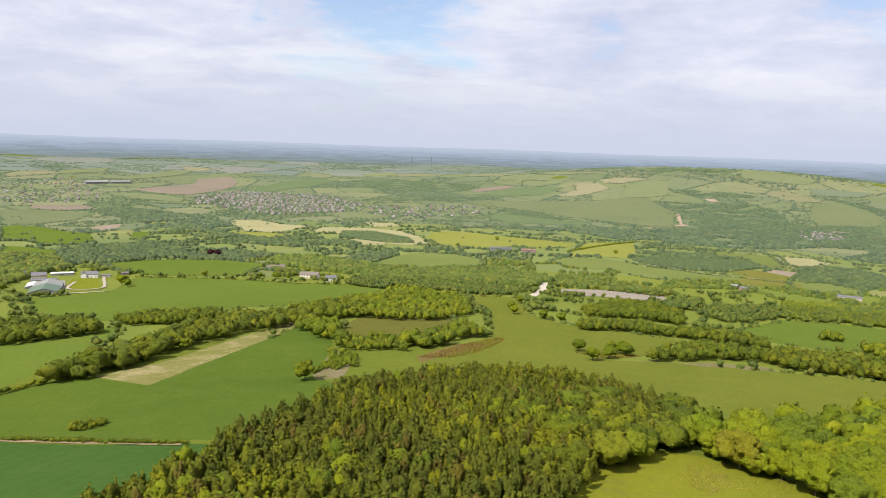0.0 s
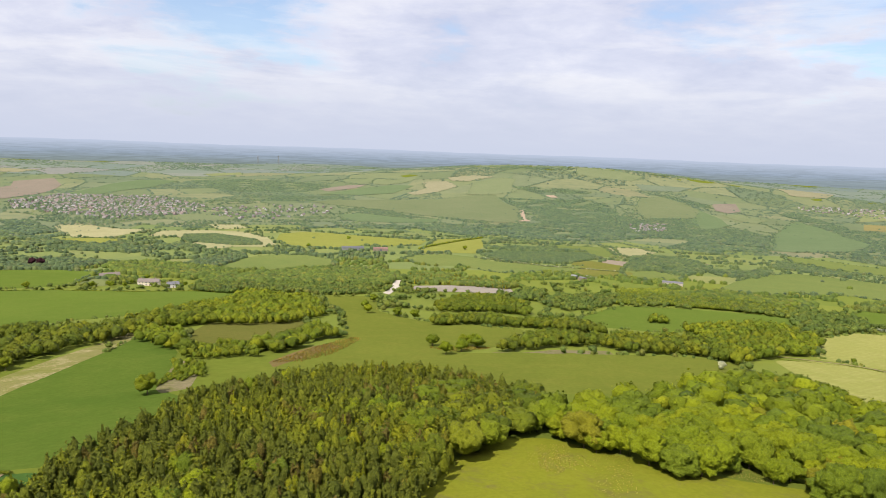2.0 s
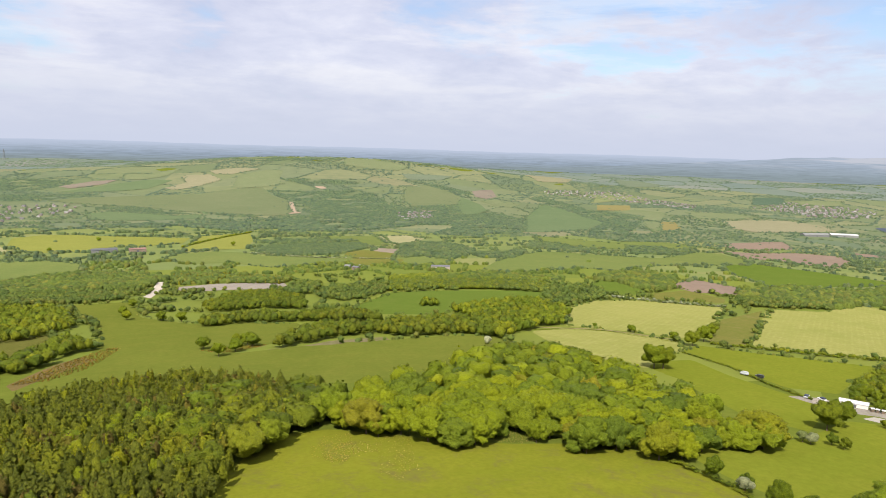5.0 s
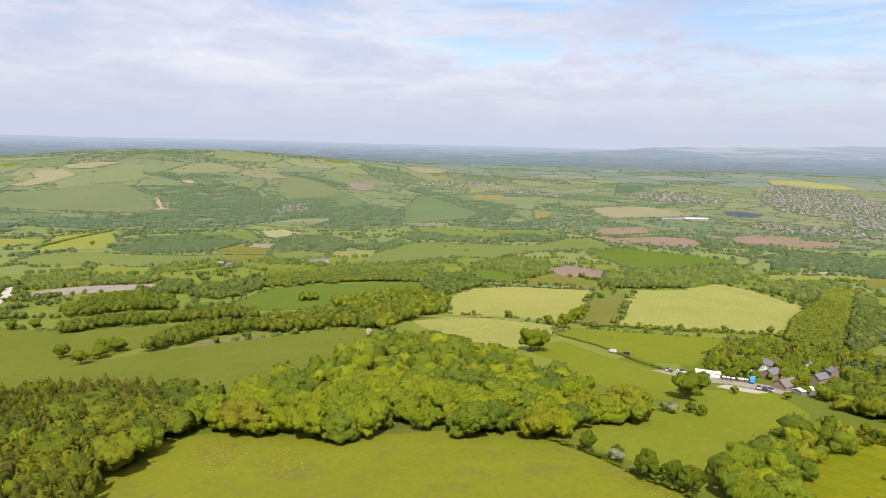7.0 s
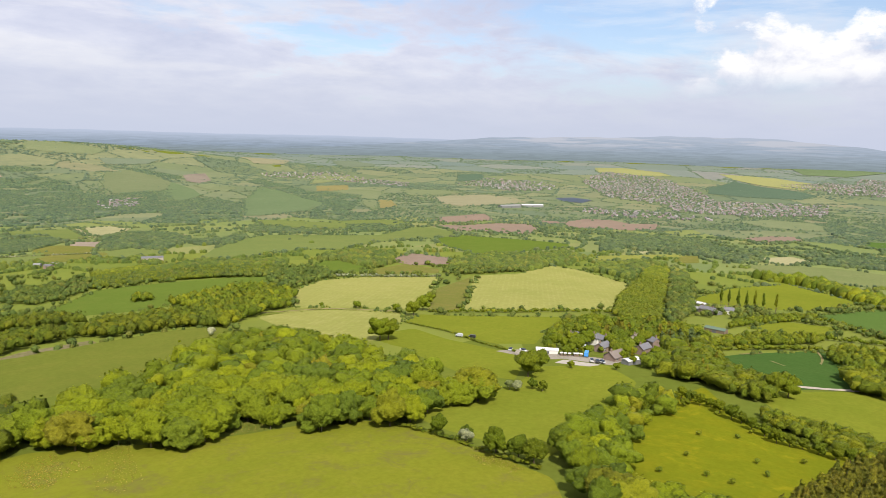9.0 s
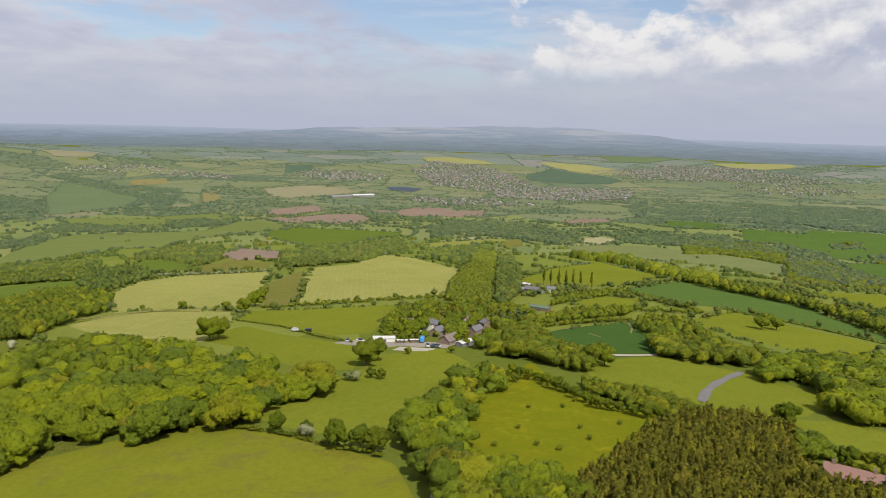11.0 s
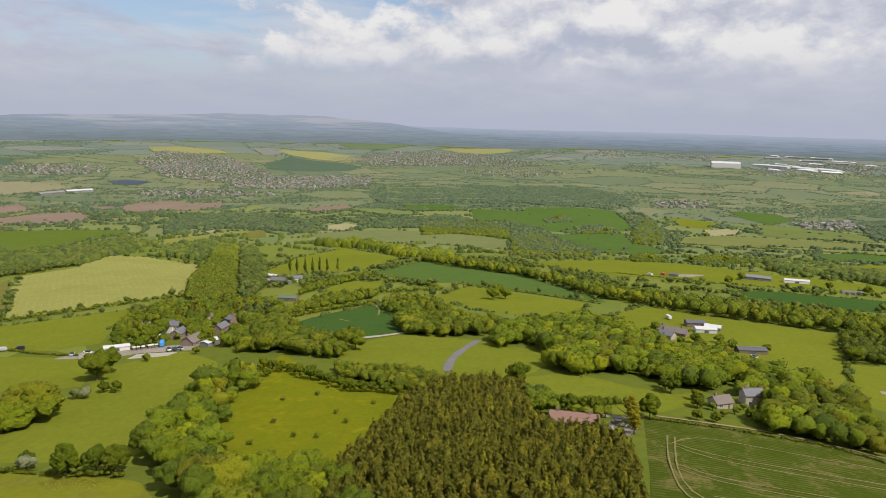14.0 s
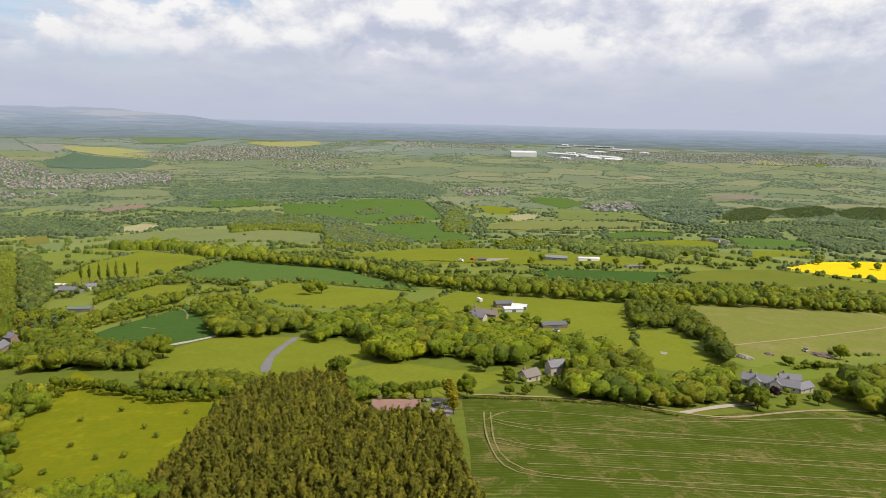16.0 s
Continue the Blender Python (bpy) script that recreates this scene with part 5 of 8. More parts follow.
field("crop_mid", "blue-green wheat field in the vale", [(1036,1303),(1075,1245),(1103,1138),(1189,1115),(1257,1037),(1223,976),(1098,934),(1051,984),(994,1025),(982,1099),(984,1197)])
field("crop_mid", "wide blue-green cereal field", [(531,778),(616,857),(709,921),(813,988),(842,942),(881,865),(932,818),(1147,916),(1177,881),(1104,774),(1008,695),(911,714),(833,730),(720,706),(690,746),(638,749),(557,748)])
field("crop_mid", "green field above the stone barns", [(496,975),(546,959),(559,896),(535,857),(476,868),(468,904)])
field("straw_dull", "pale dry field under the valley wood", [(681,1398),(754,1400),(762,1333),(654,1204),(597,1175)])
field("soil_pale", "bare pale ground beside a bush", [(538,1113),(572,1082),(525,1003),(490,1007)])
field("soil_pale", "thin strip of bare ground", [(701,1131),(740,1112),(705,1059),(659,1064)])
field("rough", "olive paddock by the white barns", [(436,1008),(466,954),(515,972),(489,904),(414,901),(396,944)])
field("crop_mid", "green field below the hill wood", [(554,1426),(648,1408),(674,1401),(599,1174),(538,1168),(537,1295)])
field("haze_hay", "yellow-green field under the ridge village", [(2228,2434),(2356,2368),(2430,2291),(2387,2138),(2230,2204),(1966,2105),(2175,2293)])
field("haze_ochre", "ochre field on the slope", [(1926,2019),(2063,1974),(1880,1803),(1778,1863)])
field("haze_pale", "green field on the slope", [(1775,1824),(1933,1820),(1954,1693),(1736,1531),(1712,1610),(1698,1703)])
field("haze_ochre", "ochre field in the valley", [(1721,1518),(1747,1481),(1564,1302),(1450,1267)])
field("haze_pale", "green field in the valley", [(1685,1558),(1716,1516),(1459,1279),(1452,1324)])
field("haze_straw", "pale stubble field", [(1936,1452),(2077,1445),(2184,1402),(2191,1276),(2092,1155),(1929,1177),(1726,1179),(1766,1286)])
field("haze_pale", "green field by the works", [(2040,1691),(2172,1612),(2178,1492),(2032,1482),(1915,1536)])
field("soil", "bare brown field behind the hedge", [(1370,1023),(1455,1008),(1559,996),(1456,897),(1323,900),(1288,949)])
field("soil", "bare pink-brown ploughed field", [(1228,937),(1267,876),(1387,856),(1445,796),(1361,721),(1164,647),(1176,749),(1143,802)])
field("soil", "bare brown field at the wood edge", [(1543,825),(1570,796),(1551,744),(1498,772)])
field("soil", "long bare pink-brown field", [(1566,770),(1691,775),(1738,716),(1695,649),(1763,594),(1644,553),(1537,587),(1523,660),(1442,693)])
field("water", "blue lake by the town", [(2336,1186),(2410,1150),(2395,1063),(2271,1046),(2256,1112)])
field("haze_pale", "pale green field above the lake", [(2996,1932),(3231,1803),(3073,1696),(2902,1810)])
field("haze_pale", "green slope above the lake", [(2960,1653),(3094,1614),(3013,1464),(2705,1431)])
field("haze_teal", "blue-green far field", [(2931,2047),(3066,1990),(2883,1840),(2699,1882)])
field("grass_lush", "green cereal field on the valley side", [(954,711),(1052,723),(1046,677),(1059,581),(1065,512),(1018,485),(966,492),(922,506),(841,503),(807,516),(842,580),(878,650)])
field("rape_far", "yellow rape field beyond the town", [(3990,1770),(4090,1621),(3930,1348),(3763,1217),(3584,1421),(3673,1610)])
field("rape_far", "long yellow rape field", [(4108,1069),(4117,776),(3972,551),(3710,433),(3459,536),(3703,759),(3874,932)])
field("haze_teal", "blue-green field under the rape", [(3270,893),(3816,918),(3610,740),(3340,517),(3234,447),(3034,469),(2924,647),(2928,799)])
field("rape_far", "pale yellow rape field on the plain", [(4569,107),(4689,-89),(4722,-270),(4486,-352),(4176,-177),(4325,-17)])
field("haze_crop", "dull green field on the far plain", [(4780,824),(4822,517),(4822,285),(4395,469),(4363,679)])
field("haze_pale", "green field by the red town", [(2004,476),(2128,398),(2127,274),(2068,165),(1934,248),(1922,359)])
field("soil", "bare brown field among trees", [(1617,353),(1715,320),(1749,275),(1648,241),(1544,287),(1512,320)])
field("crop_teal", "dark blue-green strip field", [(1749,141),(1755,40),(1690,-17),(1570,35),(1595,125)])
field("crop_teal", "dark blue-green wheat field", [(1635,-34),(1623,-90),(1608,-151),(1696,-171),(1741,-292),(1712,-387),(1447,-394),(1360,-341),(1299,-222),(1302,-174),(1418,-113),(1410,-36)])
field("crop_teal", "dark green wheat field with a copse", [(1243,-167),(1290,-230),(1321,-322),(1183,-304),(1143,-323),(1061,-338),(1003,-269),(1030,-216),(1139,-171)])
field("pale_green", "pale blue-green cereal field", [(1088,239),(1159,185),(1202,122),(1207,44),(1222,-23),(1163,-86),(1028,-86),(1048,-29),(1059,38),(1041,105),(1034,156),(1051,203)])
field("straw_dull", "pale dry field in the woods", [(1205,238),(1278,205),(1248,160),(1167,187),(1146,214)])
field("hay", "thin green field between the woods", [(959,417),(1039,375),(1105,339),(1097,325),(1037,337),(941,374),(916,396)])
field("rough", "bare rough patch among the woods", [(1058,329),(1105,327),(1116,311),(1039,287),(1004,306)])
field("straw_dull", "small pale clearing", [(1065,400),(1106,399),(1106,383),(1052,378)])
field("grass_olive", "green field rising to the woods", [(1634,-538),(1571,-595),(1443,-524),(1489,-480),(1612,-474)])
field("straw_dull", "pale dry field on the rise", [(1420,-499),(1455,-562),(1436,-598),(1342,-544),(1311,-481)])
field("hill_green", "olive hay field with a sandy track", [(1255,-403),(1328,-502),(1294,-586),(1205,-712),(1143,-688),(1123,-619),(1160,-526),(1125,-405),(1155,-374)])
field("crop_mid", "green cereal field below the hamlet", [(1589,-672),(1537,-783),(1365,-805),(1231,-755),(1281,-654),(1332,-584)])
field("crop_teal", "blue-green field by the hamlet", [(1899,-732),(1905,-859),(1751,-857),(1577,-712),(1726,-706)])
field("crop_teal", "dark green wheat field by the lane", [(1054,-530),(1067,-632),(1025,-673),(962,-620),(969,-516)])
field("grass_olive", "green pasture on the rise", [(931,-515),(948,-622),(925,-666),(857,-647),(846,-591),(849,-540),(878,-504)])
field("crop_teal", "dark green field by the far lane", [(968,-719),(964,-777),(934,-840),(896,-840),(846,-743),(852,-661)])
field("grass_olive", "olive strip behind the rape", [(835,-646),(836,-734),(843,-811),(804,-744),(767,-613)])
field("haze_pale", "pale field on the plain", [(2220,-1083),(2322,-1245),(2320,-1341),(2106,-1131),(2117,-1054)])
field("haze_straw", "straw-coloured strip on the plain", [(2616,-1395),(2719,-1590),(2578,-1592),(2544,-1463)])
field("haze_soil", "bare field by the far houses", [(1893,-1323),(1924,-1451),(1852,-1503),(1750,-1398),(1806,-1325)])
field("rape_far", "far yellow rape strip", [(3246,-2456),(3281,-2631),(3055,-2621),(2968,-2689),(2977,-2489),(3101,-2422)])
field("rape_far", "far yellow rape strip", [(4624,98),(4754,-114),(4828,-340),(4595,-366),(4347,-171),(4470,62)])

field("rape", "brilliant yellow oilseed rape field", [(685,-583),(745,-691),(757,-776),(755,-889),(629,-762),(629,-685),(644,-646),(667,-613)])

# bare yards and lanes
track("lane", "narrow tarmac lane", 4, [(360,-14),(337,-6),(318,-1),(301,2),(285,2)])
track("lane", "tarmac lane between the trees", 3.5, [(419,-63),(450,-83),(471,-97)])
track("gravel", "pale gravel farm track", 4, [(359,49),(368,36),(381,23)])
track("dirt", "worn path across the pasture", 1.6, [(316,-238),(332,-281),(352,-338),(399,-458)])
track("gravel", "gravel lane at the field edge", 3, [(203,-141),(206,-148),(210,-160),(213,-169),(214,-182)])
track("dirt", "path at the field edge", 2.2, [(-156,221),(-121,213),(-79,207)])
track("dirt", "path along the pale field", 2, [(331,407),(379,384),(404,327)])
track("gravel", "gravel lane beside the hedge", 3, [(149,60),(141,57),(130,53)])
track("gravel", "gravel path under the trees", 2, [(198,77),(210,79),(225,82)])
track("wheel_line", "tan wheel line in the crop", 0.5, [(209,-69),(186,-62),(170,-59),(158,-57),(151,-58),(150,-62),(143,-84),(136,-111),(130,-150)])
track("wheel_line", "tan wheel line in the crop", 0.5, [(208,-71),(185,-64),(170,-60),(159,-59),(153,-60),(150,-66),(145,-85),(140,-114),(134,-154)])
track("wheel_line", "tan wheel line in the crop", 0.5, [(178,-62),(173,-63),(166,-79),(160,-110),(154,-143),(148,-181)])
track("wheel_line", "tan wheel line in the crop", 0.5, [(181,-64),(174,-64),(170,-81),(163,-113),(157,-146),(152,-186)])
track("wheel_line", "tan wheel line in the crop", 0.5, [(199,-68),(192,-69),(184,-87),(176,-121),(170,-158),(164,-199)])
track("wheel_line", "tan wheel line in the crop", 0.5, [(201,-69),(195,-71),(188,-89),(180,-124),(173,-160),(168,-204)])
track("wheel_line", "tan wheel line in the crop", 0.5, [(201,-68),(208,-72),(212,-77),(210,-84),(204,-96),(198,-114),(193,-132),(192,-144),(193,-162),(197,-193),(193,-233)])
track("wheel_line", "tan wheel line in the crop", 0.4, [(159,-65),(157,-75),(149,-104),(145,-135),(141,-169)])
track("dirt", "bare earth headland of the arable field", 1.5, [(232,-72),(228,-87),(224,-107),(214,-125),(204,-140),(197,-146),(196,-153),(202,-178),(207,-203),(205,-228)])
track("wheel_line", "tan wheel line beside the headland", 0.9, [(197,-146),(194,-155),(197,-194),(196,-222)])
field("dirt", "bare tan earth at the corner of the arable field", [(151,-48),(154,-53),(145,-55),(137,-54),(136,-44)])
track("wheel_line", "pale turning mark in the dark wheat", 1.3, [(492,59),(476,54),(458,50),(439,49)])
track("wheel_line", "pale bare streak in the dark wheat", 1.6, [(426,90),(434,86),(444,81)])
track("wheel_line", "pale bare cross mark in the dark wheat", 1.4, [(421,72),(415,68),(412,63)])

# woods
wood("pinemix", "dense young pine wood with bright birches", 10, [(-77,135),(-74,152),(-66,178),(-56,229),(-35,276),(-3,306),(35,321),(63,314),(86,285),(98,268),(82,227),(64,206),(51,197),(42,176),(31,153),(22,127),(-75,122)])
wood("broad", "yellow-green broadleaf wood in spring leaf", 12, [(85,223),(98,234),(136,254),(205,297),(235,312),(247,291),(250,266),(245,228),(241,189),(225,154),(233,139),(230,137),(178,138),(161,141),(144,157),(135,179),(118,171),(101,190),(86,210)])
wood("mixwood", "mixed broadleaf and pine wood", 11, [(60,280),(85,273),(105,245),(86,220),(66,204),(55,195),(40,179),(31,184)])
wood("beltshaded", "dark green belt of broadleaf trees", 11, [(-186,316),(-174,334),(-174,384),(-165,457),(-147,502),(-119,521),(-79,613),(-59,573),(-60,534),(-89,501),(-122,440),(-146,395),(-150,344),(-162,311),(-172,300)])
wood("beltdark", "dense broadleaf copse", 11, [(-327,471),(-279,470),(-249,480),(-211,439),(-217,442),(-237,423),(-259,401),(-275,395)])
wood("belt", "broadleaf clump at the field corner", 11, [(-88,461),(-66,430),(-58,409),(-66,408),(-84,447)])
wood("mixwood", "dark garden trees and pines round the houses", 11, [(358,180),(392,175),(439,168),(431,126),(387,92),(330,80),(317,93),(395,119),(427,155),(407,174),(368,180)])
wood("broad", "tall broadleaf trees along the lane", 9.5, [(175,84),(204,90),(254,97),(283,93),(263,78),(214,74),(174,64),(166,64),(142,49),(130,38),(127,49),(152,67)])
wood("mixwood", "mixed trees below the buttercup field", 10, [(133,49),(138,35),(148,25),(138,19),(117,17),(113,42)])
wood("copse", "bright trees closing the buttercup pasture", 7, [(156,52),(159,46),(157,39),(161,32),(156,26),(144,25),(140,36),(139,46)])
wood("pine", "dark brown-green pine plantation", 9, [(147,28),(162,26),(174,24),(193,20),(221,16),(244,8),(254,2),(260,-16),(248,-28),(216,-26),(200,-28),(199,-37),(197,-46),(182,-50),(159,-47),(143,-44),(131,-43),(112,-38),(127,30),(138,27)])
wood("belt", "long dense woodland belt", 12, [(974,202),(1013,131),(864,15),(728,-74),(593,-130),(544,-197),(512,-286),(514,-397),(496,-576),(439,-512),(449,-348),(455,-264),(493,-179),(550,-121),(703,-71),(802,14),(957,124)])
wood("mixwood", "dark garden trees", 12, [(236,-241),(272,-329),(182,-224),(212,-220)])
wood("belt", "line of trees by the pasture", 11, [(905,-412),(819,-538),(739,-478),(811,-449),(847,-385)])
wood("belt", "trees beside the white house", 8, [(-108,789),(-90,866),(-59,836),(-52,739),(-85,756)])
wood("scrubwood", "scrub bushes on the island in the crop", 2.6, [(-126,227),(-125,235),(-117,236),(-114,232),(-119,225)])
wood("scrubwood", "low scrub over the bare ground", 2.2, [(-59,314),(-57,346),(-52,371),(-46,342),(-47,328),(-54,331)])
wood("mixwood", "tall dark trees behind the village houses", 11, [(393,161),(470,171),(445,130),(401,99),(352,85),(366,104),(394,129),(400,153)])
wood("belt", "broadleaf trees round the village", 9, [(375,162),(386,158),(379,138),(370,121),(360,124),(366,147)])
wood("belt", "leafy trees along the village lane", 10, [(465,178),(484,153),(486,133),(426,103),(413,106),(413,131),(400,154)])
wood("firs", "dark tall conifers behind the village houses", 13, [(397,134),(413,134),(427,117),(413,110),(393,113),(386,121)])

wood("tussock", "tufts of dead brown grass in the meadow", 0.5, [(80,207),(91,207),(85,190),(76,176),(71,180)])
wood("tussock", "tufts of dead brown grass in the meadow", 0.45, [(95,196),(109,198),(95,169),(83,155),(81,163)])
wood("tussock", "tufts of dead brown grass in the meadow", 0.5, [(73,188),(84,197),(91,194),(90,183),(73,177)])
wood("tussock", "tufts of dead brown grass in the meadow", 0.45, [(74,199),(85,196),(85,187),(75,183),(69,186)])
wood("tussock", "tufts of dead brown grass in the meadow", 0.4, [(94,183),(101,180),(92,161),(87,162)])
wood("tussock", "tufts of dead brown grass in the meadow", 0.4, [(135,189),(143,183),(147,171),(136,171),(129,176)])
wood("tussock", "tufts of dead brown grass in the meadow", 0.4, [(159,104),(163,97),(159,85),(153,87),(154,97)])

# belts and copses between the fields
wood("belt", "broadleaf wood in fresh leaf", 10, [(-98,541),(-77,508),(-59,523),(-27,511),(-6,518),(9,534),(29,563),(29,619),(20,682),(-12,706),(-48,742),(-58,633),(-86,632),(-93,599),(-98,545)])
wood("belt", "rounded broadleaf copse above the bracken", 9, [(8,470),(20,506),(30,453),(34,443),(17,440),(4,410),(-8,392),(-18,398),(-20,432),(-6,432)])
wood("scrubwood", "scrubby young trees and bushes", 6, [(-64,419),(-53,419),(-40,428),(-22,413),(-17,384),(-29,387),(-44,382),(-57,392)])
wood("scrubwood", "small trees on the bare bank", 5, [(-59,371),(-44,365),(-38,334),(-47,335),(-55,352)])
wood("belt", "broadleaf trees at the crop's corner", 10, [(-87,478),(-69,471),(-58,410),(-75,438),(-94,452),(-100,486)])
wood("belt", "pale young woodland along the quarry", 8, [(-100,860),(-66,785),(-13,764),(30,731),(77,740),(106,807),(132,876),(153,897),(120,967),(78,995),(20,1004),(-35,961),(-76,917)])
wood("mixwood", "pines and young trees behind the quarry", 7, [(148,843),(209,822),(255,786),(282,817),(251,868),(205,932),(165,954)])
wood("belt", "tall bright trees at the quarry's end", 11, [(228,681),(269,702),(295,765),(262,767)])
wood("belt", "woodland belt above the pasture", 9, [(255,661),(264,616),(297,634),(344,675),(402,676),(453,640),(481,606),(508,579),(591,676),(544,710),(525,756),(443,733),(382,737),(323,736),(276,708)])
wood("beltshaded", "broadleaf trees below the quarry", 9, [(129,594),(174,601),(210,575),(231,644),(217,707),(179,702),(138,637)])
wood("beltshaded", "long row of trees across the pasture", 9, [(105,503),(140,513),(182,500),(214,487),(233,476),(244,506),(222,529),(182,528),(150,552),(114,538)])
wood("beltshaded", "wooded belt along the meadow", 9, [(120,388),(146,400),(171,414),(206,418),(211,402),(232,395),(260,396),(268,374),(316,408),(369,468),(330,464),(285,452),(250,461),(207,451),(179,458),(146,424)])
wood("belt", "broadleaf belt beside the pale fields", 10, [(266,363),(307,390),(344,411),(363,411),(410,457),(431,494),(428,544),(383,535),(343,519),(321,509),(313,467)])
wood("belt", "broadleaf trees at the pale field's corner", 10, [(441,507),(504,528),(533,539),(571,580),(575,623),(541,624),(477,579)])
wood("belt", "broadleaf wood running down to the mown field", 10, [(223,313),(239,314),(263,319),(273,301),(261,274),(255,266),(245,283),(225,286),(221,305)])
wood("larch", "even plantation above the green field", 8, [(341,672),(393,674),(431,650),(467,632),(509,607),(563,671),(526,710),(479,722),(448,767),(392,770)])
wood("belt", "copse standing in the green field", 8, [(310,548),(332,547),(338,558),(328,575)])
wood("belt", "small copse in the green field", 7, [(332,512),(346,495),(358,514),(347,531)])
wood("belt", "woodland belt round the bare fields", 9, [(620,650),(642,631),(625,576),(656,557),(721,603),(741,629),(731,674),(669,680)])
wood("belt", "wooded belt behind the drilled field", 9, [(641,459),(666,444),(700,427),(742,411),(818,412),(911,406),(961,466),(869,465),(835,520),(723,509)])
wood("belt", "woodland above the lane", 9, [(812,355),(807,325),(781,293),(877,311),(967,312),(953,348),(870,371)])
wood("larch", "olive-green plantation strip", 10, [(624,244),(894,310),(918,295),(769,247),(505,166),(470,168),(522,208)])
wood("belt", "broadleaf strip beside the plantation", 10, [(932,292),(900,264),(610,172),(500,150),(514,162),(722,229)])
wood("belt", "dark broadleaf strip beside the plantation", 10, [(520,165),(582,160),(789,222),(893,266),(818,252),(617,191)])
wood("belt", "garden trees round the village", 8, [(353,180),(392,187),(417,185),(439,168),(444,147),(507,169),(473,186),(478,206),(433,207),(386,194)])
wood("belt", "wood between the village and the wheat", 9, [(332,111),(344,101),(343,87),(368,87),(398,98),(408,121),(357,117),(335,115)])
wood("belt", "hedgerow of trees below the poplars", 6, [(532,122),(590,110),(629,95),(681,83),(697,86),(647,108),(576,128)])
wood("belt", "thick belt above the dark wheat", 7, [(430,117),(436,102),(470,86),(523,59),(546,62),(522,89),(477,105),(443,114)])
wood("copse", "broad belt of mixed broadleaf trees", 10, [(331,-19),(360,-37),(331,-47),(301,-44),(283,-53),(296,-69),(296,-85),(279,-92),(273,-105),(295,-129),(298,-138),(318,-140),(338,-131),(353,-112),(381,-107),(426,-101),(431,-80),(411,-52),(385,-26)])
wood("belt", "woodland beside the dark wheat", 9, [(373,29),(366,9),(372,-10),(375,-21),(411,-25),(416,-4),(456,3),(504,20),(504,46),(461,49),(432,37)])
wood("belt", "leafy trees below the village", 8, [(319,100),(323,83),(305,58),(306,50),(345,60),(374,86),(386,105),(357,110)])
wood("beltdark", "dark trees between the pastures", 10, [(384,-218),(359,-218),(366,-241),(335,-230),(333,-240),(283,-213),(267,-208),(305,-234),(373,-269),(406,-281),(431,-287),(456,-278),(437,-251)])
wood("copse", "tall trees along the arable field", 9, [(226,-107),(214,-123),(208,-136),(210,-153),(219,-168),(232,-182),(245,-183),(241,-168),(234,-148),(238,-132),(242,-122),(232,-105)])
wood("copse", "large spreading trees by the farmhouse", 11, [(262,-126),(268,-112),(285,-128),(303,-135),(300,-158),(278,-156),(270,-146)])
wood("belt", "dark trees beside the paddock", 10, [(246,-126),(240,-136),(242,-150),(256,-161),(276,-168),(274,-152),(262,-140),(256,-128)])
wood("bracken", "dead brown bracken on the slope", 1.3, [(-10,366),(6,366),(24,387),(47,444),(40,450),(19,420),(4,392),(-6,376)])
wood("bracken", "dead brown bracken round the single trees", 1.2, [(84,407),(92,391),(118,402),(124,408),(99,412)])

# woods of the vale and the hill
wood("larch", "narrow plantation strip", 7, [(-207,1469),(-141,1457),(-63,1357),(-49,1291),(-93,1289),(-150,1328),(-201,1400)])
wood("belt", "dense wood near the farm", 9, [(-975,1967),(-906,2027),(-758,1942),(-589,1812),(-447,1536),(-478,1469),(-619,1583),(-756,1721),(-903,1851)])
wood("belt", "wooded belt along the lane", 9, [(-609,1662),(-451,1457),(-340,1348),(-247,1384),(-144,1278),(-157,1216),(-259,1225),(-351,1268),(-438,1344),(-579,1481)])
wood("belt", "wooded valley under the hill", 8, [(14,1565),(115,1741),(234,1679),(353,1653),(408,1552),(535,1550),(651,1522),(802,1572),(923,1604),(1023,1583),(1399,2180),(1233,2158),(1115,2204),(977,2307),(867,2216),(710,1907),(554,1828),(398,1868),(252,1808)])
wood("belt", "wood climbing the hillside", 8, [(822,2708),(973,2609),(1135,2592),(1188,2480),(1128,2231),(1028,2339),(728,1938),(750,2079),(821,2404),(816,2579)])
wood("larch", "straight-edged plantation block", 7, [(321,1142),(375,1193),(457,1202),(554,1220),(520,1117),(439,1037),(381,1045),(332,1080)])
wood("belt", "young wood along the field", 8, [(362,1271),(451,1300),(538,1303),(578,1273),(487,1229),(381,1212)])
wood("belt", "rounded wood on the valley floor", 9, [(526,1014),(647,1185),(724,1217),(725,1122),(607,929),(570,953),(536,979),(501,957)])
wood("belt", "dark hilltop wood", 7, [(982,3505),(1154,3605),(1313,3486),(1444,3396),(1390,3332),(1227,3401),(1044,3430)])
wood("belt", "wooded strip below the hill fields", 7, [(197,2427),(315,2278),(377,2101),(435,2009),(359,1998),(279,2142),(185,2268)])
wood("belt", "trees on the hill shoulder", 7, [(945,2931),(1072,2887),(1197,2794),(1273,2711),(1140,2710),(990,2784)])
wood("belt", "trees over the plain beyond the town", 7, [(-466,3565),(-241,3647),(50,3350),(202,3174),(46,2975),(-195,2964),(-360,3149)])
wood("belt", "trees over the plain beyond the town", 7, [(-187,2854),(21,2840),(273,2822),(42,2645),(-131,2667)])
wood("belt", "wood beside the pale paddock", 8, [(619,1184),(716,1233),(734,1135),(657,977),(563,903),(550,966),(500,946)])
